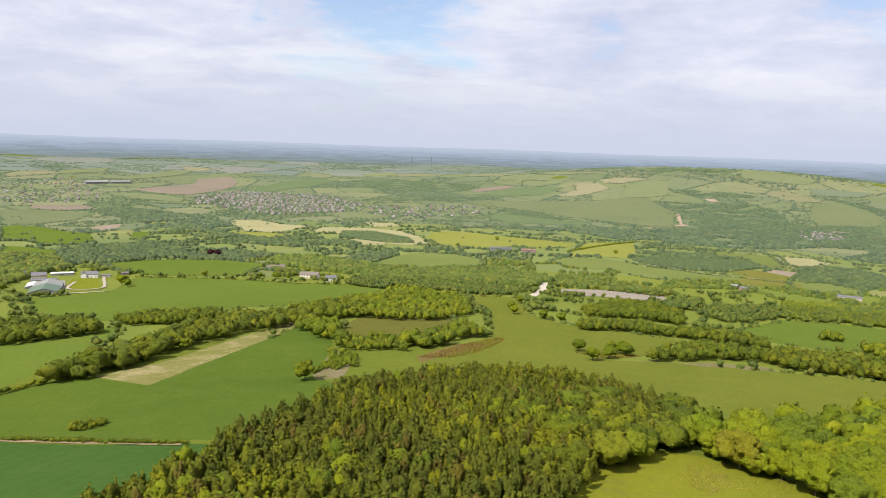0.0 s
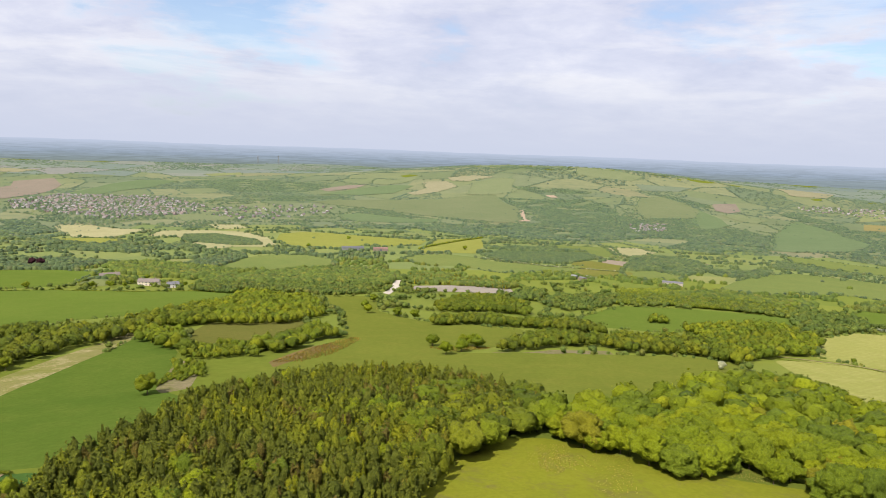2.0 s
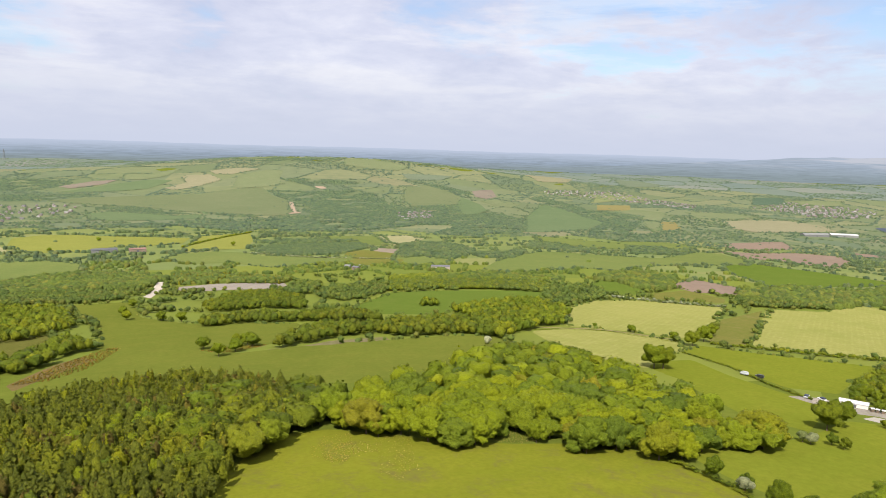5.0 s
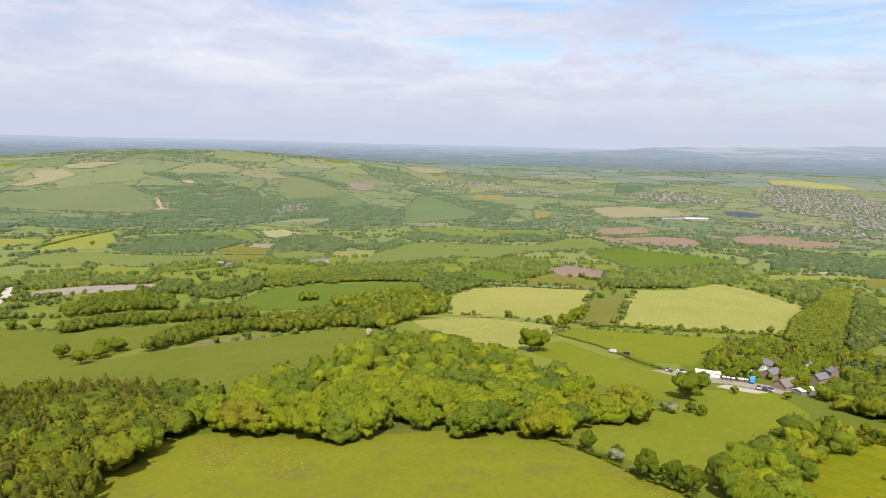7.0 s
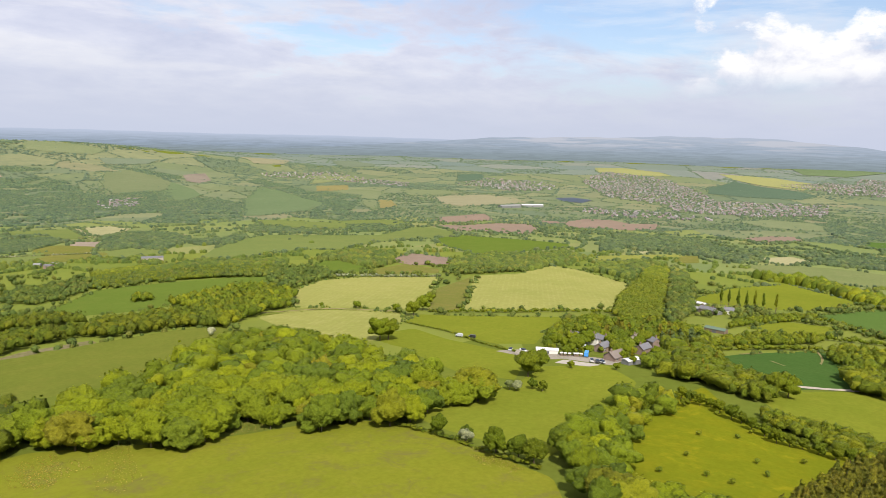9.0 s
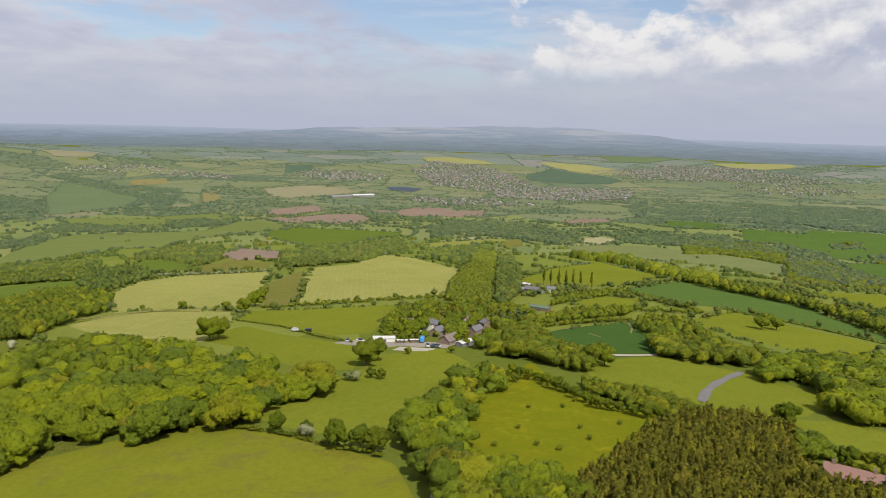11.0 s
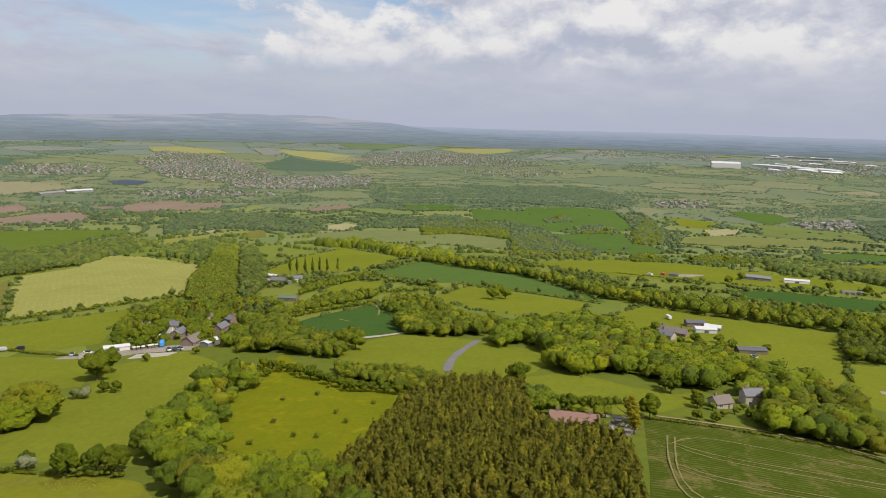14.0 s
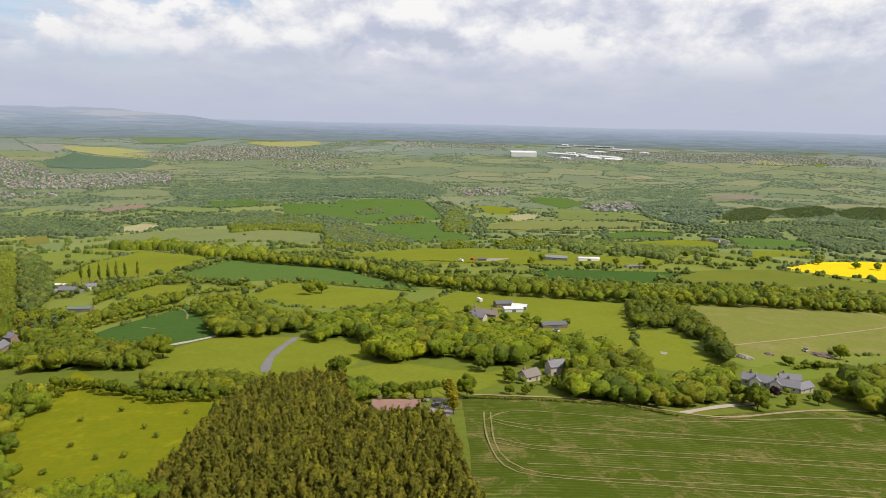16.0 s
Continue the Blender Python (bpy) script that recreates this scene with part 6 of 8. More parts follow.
wood("belt", "valley wood below the ridge", 8, [(1231,1314),(1257,1218),(1493,1398),(1786,1648),(1794,1770),(1746,1838),(1811,2036),(1961,2394),(1814,2307),(1657,1892),(1507,1547)])
wood("belt", "dark copse between wheat fields", 8, [(1082,1046),(1149,1010),(1152,942),(1051,866),(970,907)])
wood("belt", "copse beside the wheat", 8, [(656,979),(713,975),(805,1029),(750,955),(651,889),(621,910)])
wood("belt", "trees along the stream", 7, [(952,1198),(960,1111),(939,1000),(873,961),(855,1039),(845,1081)])
wood("belt", "wood above the hill field", 7, [(1487,2760),(1610,2678),(1637,2490),(1553,2354),(1531,2457),(1522,2672)])
wood("belt", "valley wood under the ridge", 8, [(1184,1866),(1384,1930),(1331,1733),(1066,1375),(929,1339),(913,1464)])
wood("belt", "broad woodland in the valley", 9, [(1174,499),(1403,557),(1446,470),(1407,382),(1275,324),(1317,256),(1102,242),(1121,314),(1116,382),(1026,408),(1012,430)])
wood("belt", "wood behind the pale wheat", 9, [(1329,213),(1351,138),(1462,32),(1402,-36),(1394,-111),(1263,-92),(1254,-4),(1256,67),(1221,145)])
wood("belt", "wooded vale behind the wheat", 8, [(2120,290),(2301,129),(2300,-34),(1834,-44),(1804,70),(1776,184)])
wood("belt", "wooded plain before the city", 8, [(2525,-17),(2574,-234),(2703,-446),(2401,-537),(1940,-506),(1726,-390),(1765,-296),(1718,-160),(1670,-41)])
wood("belt", "wooded rise above the wheat", 9, [(1687,-382),(1675,-451),(1406,-421),(1188,-369),(1188,-318),(1373,-354),(1541,-372)])
wood("belt", "wooded belt among the wheat fields", 9, [(1394,-111),(1326,-167),(1226,-174),(1057,-214),(982,-207),(970,-140),(1026,-93),(1148,-94)])
wood("belt", "copse in the wheat", 8, [(1370,-233),(1416,-293),(1384,-316),(1337,-297),(1305,-233)])
wood("belt", "copse in the dark wheat", 7, [(1465,-183),(1535,-248),(1456,-241),(1412,-187)])
wood("belt", "deep woodland by the lane", 9, [(1726,-981),(1875,-1217),(1767,-1259),(1426,-1049),(1114,-811),(1119,-755),(1283,-770)])
wood("belt", "deep woodland by the rape field", 9, [(1133,-818),(1184,-1032),(1266,-1251),(1281,-1369),(887,-956),(811,-809),(868,-823),(973,-874),(998,-805),(996,-748)])
wood("firs", "dark conifer stand", 7, [(1260,-912),(1491,-1129),(1554,-1244),(1442,-1207),(1221,-995),(1206,-909)])
wood("firs", "dark conifer stand", 7, [(1405,-1142),(1533,-1331),(1600,-1480),(1507,-1449),(1373,-1306),(1286,-1119)])
wood("firs", "dark conifer stand", 7, [(1479,-1419),(1595,-1608),(1572,-1781),(1351,-1535),(1312,-1360),(1335,-1302)])
wood("belt", "line of trees by the pasture", 8, [(970,-432),(925,-475),(878,-504),(836,-585),(794,-564),(806,-496),(834,-429),(855,-390)])
wood("belt", "woodland beyond the hamlet", 8, [(2207,-1120),(2243,-1315),(2062,-1422),(1875,-1315),(1888,-1186),(1921,-1052)])

wood("belt", "trees behind the farm", 9, [(-599,1079),(-560,1144),(-525,1239),(-424,1157),(-334,1138),(-259,1098),(-279,1006),(-342,997),(-403,987),(-432,911),(-477,870)])
wood("belt", "dark trees beside the farm", 9, [(-704,957),(-617,968),(-540,958),(-450,846),(-459,779),(-435,679),(-459,619)])
wood("belt", "trees round the pale house", 8, [(-258,1074),(-195,1091),(-115,1020),(-61,966),(-85,892),(-131,903),(-218,958)])
wood("belt", "wooded strip with a pale edge", 8, [(-153,1055),(-128,1139),(-76,1194),(-67,1132),(-113,1006),(-137,942)])

# hedges
hedge("hedge", "clipped hedge beside a field path", 2.2, 2.5, [(-157,222),(-122,214),(-94,209),(-78,208)])
hedge("hedge", "thick dark hedge along a green field", 3.5, 4, [(-190,270),(-186,286),(-177,304)])
hedge("hedge", "thin dark hedge across green pasture", 2, 2, [(-346,783),(-244,788),(-162,766),(-99,771),(-53,747)])
hedge("hedge", "low field hedge with the odd tree", 2, 2, [(-455,904),(-384,979),(-328,1005)])
hedge("hedge", "dense bushy hedge below the pale field", 4.5, 5, [(416,312),(434,293),(467,263),(506,238),(535,209)])
hedge("hedge", "thin hedge between two paddocks", 2, 2, [(361,292),(350,249),(327,206),(317,173)])
hedge("hawthorn", "tall hedge white with hawthorn blossom", 5, 5, [(535,548),(558,523),(587,482),(622,455)])
hedge("hawthorn", "blossoming hedge under the plantation", 4, 4, [(310,1104),(384,1008),(486,942)])
hedge("hedge", "overgrown field hedge with bushes", 2, 3, [(170,141),(169,118),(164,97),(162,83)])
hedge("hedge", "low hedge between the pale fields", 1.2, 1.5, [(323,397),(375,380),(395,320)])
hedge("hedge", "low hedge under the lane trees", 1.6, 2, [(295,86),(287,68),(264,49),(253,31),(253,16)])
tree("oak", "small round hedge tree along the lane", 6, 284, 81)
tree("oak", "small round hedge tree along the lane", 5, 284, 77)
tree("oak", "small round hedge tree along the lane", 5.5, 279, 72)
tree("oak", "small round hedge tree along the lane", 4.5, 280, 68)
tree("oak", "small round hedge tree along the lane", 6, 274, 63)
tree("oak", "small round hedge tree along the lane", 6.5, 267, 57)
tree("oak", "small round hedge tree along the lane", 5, 265, 53)
tree("oak", "small round hedge tree along the lane", 5.5, 258, 48)
tree("oak", "small round hedge tree along the lane", 5, 254, 43)
tree("oak", "small round hedge tree along the lane", 6, 248, 38)
tree("oak", "small round hedge tree along the lane", 5, 248, 34)
tree("oak", "small round hedge tree along the lane", 4.5, 248, 30)
tree("oak", "small round hedge tree along the lane", 5, 247, 25)
tree("oak", "small round hedge tree along the lane", 5.5, 245, 20)
tree("oak", "small round hedge tree along the lane", 5, 247, 16)
tree("oak", "small round hedge tree along the lane", 4, 253, 86)
tree("oak", "small round hedge tree along the lane", 5, 263, 84)
tree("oak", "small round hedge tree along the lane", 4, 264, 81)
tree("oak", "small round hedge tree along the lane", 4, 272, 76)
hedge("hedge", "low hedge along the arable field", 1.4, 2, [(228,-67),(222,-93),(213,-122),(199,-136)])
hedge("hedge", "dark hedge down the paddock side", 2.5, 2, [(362,-212),(332,-195),(315,-188)])
hedge("hedge", "hedge between the wheat and the pasture", 2, 2.5, [(627,-3),(593,-40),(524,-113)])
hedge("hedge", "hedgerow of small dark green trees", 6, 6, [(502,103),(532,78),(553,57),(577,11)])
hedge("hedge", "dark hedge behind the green wheat", 5, 6, [(427,104),(459,85),(495,55)])
hedge("hedge", "hedge with trees by the poplars", 6, 6, [(583,121),(649,104),(670,73),(590,16)])
hedge("hedge", "thin hedge across the far wheat", 2.5, 3, [(742,-75),(765,-181),(714,-259)])
hedge("hedge", "clipped green hedge round a garden", 3.5, 3, [(268,-245),(273,-260),(275,-280)])
hedge("hedge", "bushy green hedge along a lane", 4, 5, [(1212,-327),(1122,-509),(1032,-664)])
hedge("hedge", "hedge and small trees on the pasture edge", 6, 5, [(226,1214),(296,1312),(427,1513)])

# single trees
tree("oak", "round bright green field tree", 10, -59, 304)
tree("oak", "small round tree at the edge of the dead-grass strip", 8, -142, 383)
tree("oak", "small round tree at the edge of the dead-grass strip", 6, -134, 428)
tree("oak", "broad tree standing in the open pasture", 9, 87, 412)
tree("oak", "broad tree standing in the open pasture", 9, 66, 585)
tree("oak", "broad tree standing in the open pasture", 9, 81, 671)
tree("oak", "broad tree standing in the open pasture", 9, 67, 619)
tree("oak", "broad tree standing in the open pasture", 9, 88, 563)
tree("oak", "broad tree standing in the open pasture", 9, 100, 547)
tree("oak", "broad tree standing in the open pasture", 9, 101, 393)
tree("oak", "broad tree standing in the open pasture", 9, 115, 408)
tree("oak", "broad tree standing in the open pasture", 9, 89, 383)
tree("oak", "dark round tree on the line between the pale fields", 5, 380, 393)
tree("oak", "dark round tree on the line between the pale fields", 7, 395, 369)
tree("oak", "dark round tree on the line between the pale fields", 8, 397, 330)
tree("oak", "dark round tree on the line between the pale fields", 12, 393, 310)
tree("oak", "dark round tree on the line between the pale fields", 13, 421, 323)
tree("oak", "dark round tree on the line between the pale fields", 11, 454, 341)
tree("oak", "large dark tree at the corner of the pale field", 15, 301, 256)
tree("oak", "large dark tree at the corner of the pale field", 15, 296, 258)
tree("oak", "large yellow-green tree by the smallholding", 13, 270, 146)
tree("oak", "large yellow-green tree by the smallholding", 13, 282, 148)
tree("oak", "round bush-like tree on the overgrown hedge", 7, 170, 123)
tree("oak", "round bush-like tree on the overgrown hedge", 9, 164, 98)
tree("oak", "round bush-like tree on the overgrown hedge", 8, 165, 91)
tree("oak", "round bush-like tree on the overgrown hedge", 8, 165, 86)
tree("oak", "round bush-like tree on the overgrown hedge", 5, 171, 113)
tree("thorn", "pale blossoming thorn bush", 5, 169, 112)
tree("thorn", "pale blossoming thorn bush", 5, 242, 139)
tree("thorn", "pale blossoming thorn bush", 5, 242, 136)
tree("thorn", "pale blossoming thorn bush", 6, 249, 352)
tree("oak", "tree at the edge of the copse", 5, 250, 133)
tree("oak", "tree at the edge of the copse", 5, 250, 128)
tree("oak", "tree at the edge of the copse", 9, 87, 412)
tree("oak", "tree at the edge of the copse", 8, 108, 417)
tree("oak", "tree at the edge of the copse", 9, 113, 412)
tree("oak", "tree at the edge of the copse", 8, 114, 405)
tree("bush", "small dark bush in the buttercup pasture", 2.5, 254, 84)
tree("bush", "small dark bush in the buttercup pasture", 4, 255, 76)
tree("bush", "small dark bush in the buttercup pasture", 2, 235, 60)
tree("bush", "small dark bush in the buttercup pasture", 2, 270, 63)
tree("bush", "small dark bush in the buttercup pasture", 2, 242, 49)
tree("bush", "small dark bush in the buttercup pasture", 2, 253, 47)
tree("bush", "small dark bush in the buttercup pasture", 2, 231, 27)
tree("bush", "small dark bush in the buttercup pasture", 2, 192, 46)
tree("bush", "small dark bush in the buttercup pasture", 2, 191, 39)
tree("bush", "small dark bush in the buttercup pasture", 2, 168, 48)
tree("bush", "small dark bush in the buttercup pasture", 4, 168, 39)
tree("bush", "small dark bush in the buttercup pasture", 2, 185, 57)
tree("bush", "small dark bush in the buttercup pasture", 2, 218, 38)
tree("bush", "small dark bush in the buttercup pasture", 2, 207, 33)
tree("bush", "small dark bush in the buttercup pasture", 2, 207, 56)
tree("poplar", "tall slender Lombardy poplar", 19, 681, 165)
tree("poplar", "tall slender Lombardy poplar", 19, 677, 157)
tree("poplar", "tall slender Lombardy poplar", 19, 673, 148)
tree("poplar", "tall slender Lombardy poplar", 19, 675, 141)
tree("poplar", "tall slender Lombardy poplar", 19, 686, 136)
tree("poplar", "tall slender Lombardy poplar", 19, 682, 128)
tree("poplar", "tall slender Lombardy poplar", 19, 688, 118)
tree("oak", "dark tree standing in the rape field", 11, 725, -680)
tree("oak", "dark tree standing in the rape field", 11, 698, -711)
tree("oak", "dark tree standing in the rape field", 11, 694, -740)
tree("oak", "broad dark tree in the green field", 11, 550, -35)
tree("oak", "broad dark tree in the green field", 11, 531, -40)
tree("oak", "broad dark tree in the green field", 11, 526, -30)
tree("oak", "rounded tree between the paddocks", 10, 365, -217)
tree("oak", "rounded tree between the paddocks", 7, 370, -235)
tree("golden", "golden-leaved upright conifer beside the drive", 9.5, 224, -61, 3.0)
tree("golden", "golden-leaved upright conifer beside the drive", 9, 219, -60.5, 3.0)
tree("golden", "golden-leaved upright conifer beside the drive", 8.5, 214, -59.5, 3.0)
tree("golden", "golden-leaved upright conifer beside the drive", 7, 208.5, -58.5, 3.0)
tree("oak", "round tree on the rough pasture", 8, 267, -88)
tree("oak", "round tree on the rough pasture", 9, 229, -69)
tree("oak", "round tree on the rough pasture", 9, 272, -28)
tree("oak", "round tree on the rough pasture", 7, 273, -25)
tree("oak", "big round tree by the dark wheat", 12, 328, 53)
tree("oak", "big round tree by the dark wheat", 12, 330, 48)
tree("oak", "young tree planted on the garden lawn", 5, 280, -250)
tree("oak", "young tree planted on the garden lawn", 5, 276, -249)
tree("oak", "young tree planted on the garden lawn", 5, 271, -254)
tree("oak", "young tree planted on the garden lawn", 5, 270, -261)
tree("oak", "dark round tree by the earth heap", 9, 293, -296)
tree("oak", "tree by the stable yard", 10, 699, -381)
tree("oak", "tree by the stable yard", 10, 685, -412)
tree("oak", "tree by the stable yard", 10, 768, -517)
tree("oak", "tree by the stable yard", 10, 709, -505)
tree("oak", "tree by the stable yard", 10, 715, -572)
tree("oak", "tree by the stable yard", 10, 727, -598)
tree("oak", "tree by the stable yard", 10, 746, -311)
tree("oak", "tree by the stable yard", 10, 707, -282)
tree("bush", "clipped evergreen in the garden", 5, 218, -216)
tree("bush", "clipped evergreen in the garden", 5, 213, -172)
tree("bush", "clipped evergreen in the garden", 5, 226, -53)
tree("bush", "clipped evergreen in the garden", 5, 225, -50)
tree("bush", "clipped evergreen in the garden", 5, 223, -46)
tree("oak", "broad dark tree before the long house", 9, 212, -178, 1.1)
tree("copper", "small purple-leaved garden tree", 5, 223, -196)
tree("oak", "round tree at the end of the long house", 8, 253, -196, 1.1)
tree("beltoak", "large dark round tree at the paddock corner", 12, 308, -229)
tree("beltoak", "large dark round tree at the paddock corner", 8, 290, -220)
tree("oak", "garden tree beside the long house", 9, 207, -175)
tree("oak", "garden tree beside the long house", 9, 229, -229)
tree("oak", "garden tree beside the long house", 9, 221, -229)
tree("oak", "hedgerow oak in the wheat", 10, 1489, -217)
tree("oak", "hedgerow oak in the wheat", 10, 1333, -290)
tree("oak", "hedgerow oak in the wheat", 10, 1298, -466)
tree("oak", "hedgerow oak in the wheat", 10, 937, -368)
tree("oak", "hedgerow oak in the wheat", 10, 935, -320)
tree("oak", "hedgerow oak in the wheat", 10, 928, -284)
tree("oak", "hedgerow oak in the wheat", 10, 933, -265)
tree("copper", "copper-purple beech among green trees", 13, -349, 1052)
tree("copper", "copper-purple beech among green trees", 13, -337, 1047)
tree("oak", "field tree on the pasture", 9, -274, 804)
tree("oak", "field tree on the pasture", 12, -330, 714)
tree("oak", "field tree on the pasture", 10, -318, 700)
tree("oak", "field tree on the pasture", 5, -301, 801)
tree("oak", "field tree on the pasture", 10, 310, 1213)
tree("oak", "field tree on the pasture", 9, 112, 1357)
tree("oak", "field tree on the pasture", 8, 33, 1252)
tree("oak", "field tree on the pasture", 8, -211, 810)
tree("oak", "field tree on the pasture", 9, -193, 813)

# buildings
house("white-rendered house with a slate roof among garden trees", 381, 161, -7, 11.5, 7.5, 5.6, "render_white", "slate")
house("gabled wing of the white-rendered house", 379, 157, 75, 9, 6.5, 5.4, "render_white", "slate")
house("low brick cottage with a slate roof", 362, 149, -7, 10, 7, 3.8, "brick", "slate")
house("brick bungalow with a brown tiled roof", 343, 134, -15, 11.5, 9, 3, "brick", "tile_brown")
house("small rendered house behind the conifers", 406, 146, -7, 7, 6, 5, "render_cream", "tile_brown")
house("brick house with a grey slate roof", 374, 130, -12, 10, 7, 4.6, "brick", "slate")
house("gabled brick house at the edge of the wood", 401, 134, 60, 9, 7, 5.2, "brick", "slate")
shed("long pale metal-roofed stable shed", 331, 168, -62, 14, 6, 2.6, "render_white", "sheet_white")
shed("low white-roofed outbuilding by trees", 340, 124, -19, 11, 6, 2.8, "sheet_grey", "sheet_white")
shed("low glasshouse with a whitewashed roof", 359, 162, -65, 11, 4, 2.2, "sheet_white", "sheet_white")
house("small white cottage at the wood's edge", 385, 178, -20, 8, 6, 3.4, "render_white", "slate")
shed("small timber hen house in a row", 330, 159, -36, 1.5, 2, 1.8, "timber", "sheet_white")
shed("small timber hen house in a row", 331, 157, -65, 1.3, 2, 1.8, "timber", "sheet_white")
shed("small timber hen house in a row", 332, 155, -65, 1.3, 2, 1.8, "timber", "sheet_white")
shed("small timber hen house in a row", 334, 153, -37, 1.5, 2, 1.8, "timber", "sheet_white")
shed("small timber hen house in a row", 335, 152, -37, 1.5, 2, 1.8, "timber", "sheet_white")
shed("small timber hen house in a row", 336, 150, -66, 1.3, 2, 1.8, "timber", "sheet_white")
field("sand", "pale sand riding arena", [(310,153),(321,153),(325,134),(315,135)])
field("yard", "littered gravel yard of the smallholding", [(312,193),(330,184),(330,171),(343,139),(343,130),(328,129),(323,153),(309,166)])
house("low grey-roofed farm bungalow", 410, -133, -124, 20.7, 8, 2.8, "brick", "tile_brown")
shed("white-roofed barn in the farmyard", 425, -158, -94, 15, 9, 3.2, "sheet_white", "sheet_white")
shed("dark-roofed open barn beside the farm", 444, -158, -92, 14.0, 10, 4, "timber", "sheet_dark")
shed("flat dark-roofed stable block", 369, -163, -91, 17.9, 9, 2.8, "timber", "sheet_dark")
field("yard", "pale concrete yard by the stables", [(360,-149),(372,-163),(355,-159),(352,-148)])
house("tall stone farmhouse with a slate roof", 260, -117, -85, 8.5, 7, 5.2, "stone", "slate")
house("low stone barn with a brown tiled roof", 252, -102, -71, 8.5, 7, 2.8, "stone", "tile_brown")
house("long low bungalow with a faded red tiled roof", 213, -40, -101, 18, 7.5, 2.7, "render_cream", "tile_red")
field("yard", "pale gravel drive beside the bungalow", [(231,-53),(228,-61),(212,-60),(206,-56),(211,-49)])
house("long slate-roofed stone farmhouse", 238, -206, -132, 26, 7.5, 3.1, "stone", "slate")
house("low slate-roofed range behind the farmhouse", 245, -222, -120, 10, 6, 2.8, "stone", "slate")
house("gabled cross wing of the long farmhouse", 241, -201, -42, 8, 5, 3.4, "render_white", "slate")
house("gabled white-walled wing of the farmhouse", 236, -207, -42, 8, 5, 3.4, "render_white", "slate")
house("low wing at the end of the farmhouse", 232, -217, -75, 10, 6, 2.6, "stone", "slate")
field("yard", "bare concrete pad in the paddock", [(310,-194),(319,-206),(305,-202),(290,-190),(293,-186)])
shed("white stable block with a pale roof", 741, -368, -104, 29.5, 10, 4.5, "render_white", "sheet_white")
shed("grey steel-framed barn by stables", 753, -330, -115, 35.1, 16, 5, "sheet_grey", "sheet_grey")
shed("low grey slate-roofed outbuilding", 681, -394, -100, 22.5, 8, 3, "stone", "slate")
shed("dark-roofed cart shed in the yard", 753, -240, -101, 11.2, 8, 4, "timber", "sheet_dark")
field("yard", "bare earth yard with machinery", [(766,-208),(807,-270),(780,-308),(736,-273),(728,-211)])
shed("long white-roofed poultry shed by the poplars", 659, 179, -104, 17.0, 8, 3.5, "sheet_grey", "sheet_white")
house("grey-roofed house by the poplars", 611, 158, -106, 16.5, 8, 4.5, "brick", "slate")
house("white cottage by the poplars", 628, 145, -73, 9.4, 7, 4.5, "render_white", "slate")
shed("long low barn with a green-grey roof in the trees", 505, 124, -96, 17, 9, 3.4, "timber", "sheet_green")
house("stone cottage on the far lane", 918, -665, -140, 16.8, 8, 5, "stone", "slate")
house("cottage beside the far lane", 880, -657, 177, 16.9, 8, 5, "stone", "slate")
house("large pale stone house among trees", -156, 830, -7, 26.9, 10, 6, "render_cream", "tile_brown")
house("white house with a slate roof", -127, 808, 20, 14.8, 8, 5.5, "render_white", "slate")
house("long low house in the trees", -218, 918, 22, 26.8, 9, 4, "stone", "tile_brown")
shed("dark-roofed farm sheds on the plain", 107, 1207, 1, 43.7, 18, 6, "sheet_grey", "sheet_dark")
shed("red-brown roofed barn on the plain", 154, 1193, -2, 29.3, 14, 6, "brick", "tile_red")
shed("pale farm building beside rough grass", 384, 886, -41, 9.1, 9, 5, "sheet_grey", "sheet_pale")
shed("grey-roofed farm building beside rough grass", 388, 866, -69, 12.0, 9, 5, "brick", "slate")
shed("low pale farm building beside rough grass", 403, 879, -68, 12.1, 8, 4, "sheet_grey", "sheet_pale")
shed("grey farm range among trees", 493, 817, -29, 30.5, 12, 6, "stone", "slate")
shed("huge white distribution warehouse", 3725, -1409, -102, 144.2, 60, 24, "sheet_white", "sheet_white")
shed("long white-roofed industrial shed", 3763, -1665, -149, 205.0, 30, 9, "sheet_white", "sheet_white")
shed("long white-roofed industrial shed", 3622, -1772, -169, 154.4, 40, 9, "sheet_white", "sheet_white")
shed("long white-roofed industrial shed", 3517, -1839, -170, 177.9, 40, 9, "sheet_white", "sheet_white")
shed("pale roof of an industrial unit", 4224, -1875, -105, 91.5, 30, 8, "sheet_grey", "sheet_pale")
shed("pale roof of an industrial unit", 4323, -2060, -115, 92.6, 30, 8, "sheet_grey", "sheet_pale")
shed("pale roof of an industrial unit", 4270, -2188, -127, 74.4, 30, 8, "sheet_grey", "sheet_pale")
shed("pale roof of an industrial unit", 4080, -2034, -114, 105.2, 30, 8, "sheet_grey", "sheet_pale")
shed("pale roof of an industrial unit", 3885, -2087, -128, 101.8, 30, 8, "sheet_grey", "sheet_pale")
shed("long pale factory roof by the ploughed land", 1839, 1086, -21, 75.9, 20, 6, "sheet_grey", "sheet_pale")
shed("long white roof of a factory", 1951, 1071, -39, 71.8, 20, 6, "sheet_pale", "sheet_white")
shed("pale industrial unit on the plain", -1422, 2879, 43, 87.2, 40, 8, "sheet_grey", "sheet_pale")
shed("grey industrial unit on the plain", -1352, 2942, 41, 78.9, 30, 8, "sheet_grey", "sheet_pale")
shed("long grey-roofed poultry house by the poplars", 614, 160, -104, 28.9, 11, 3, "sheet_grey", "sheet_pale")
house("grey-roofed cottage at the farm", 394, -125, -134, 9.4, 8, 3.4, "stone", "slate")
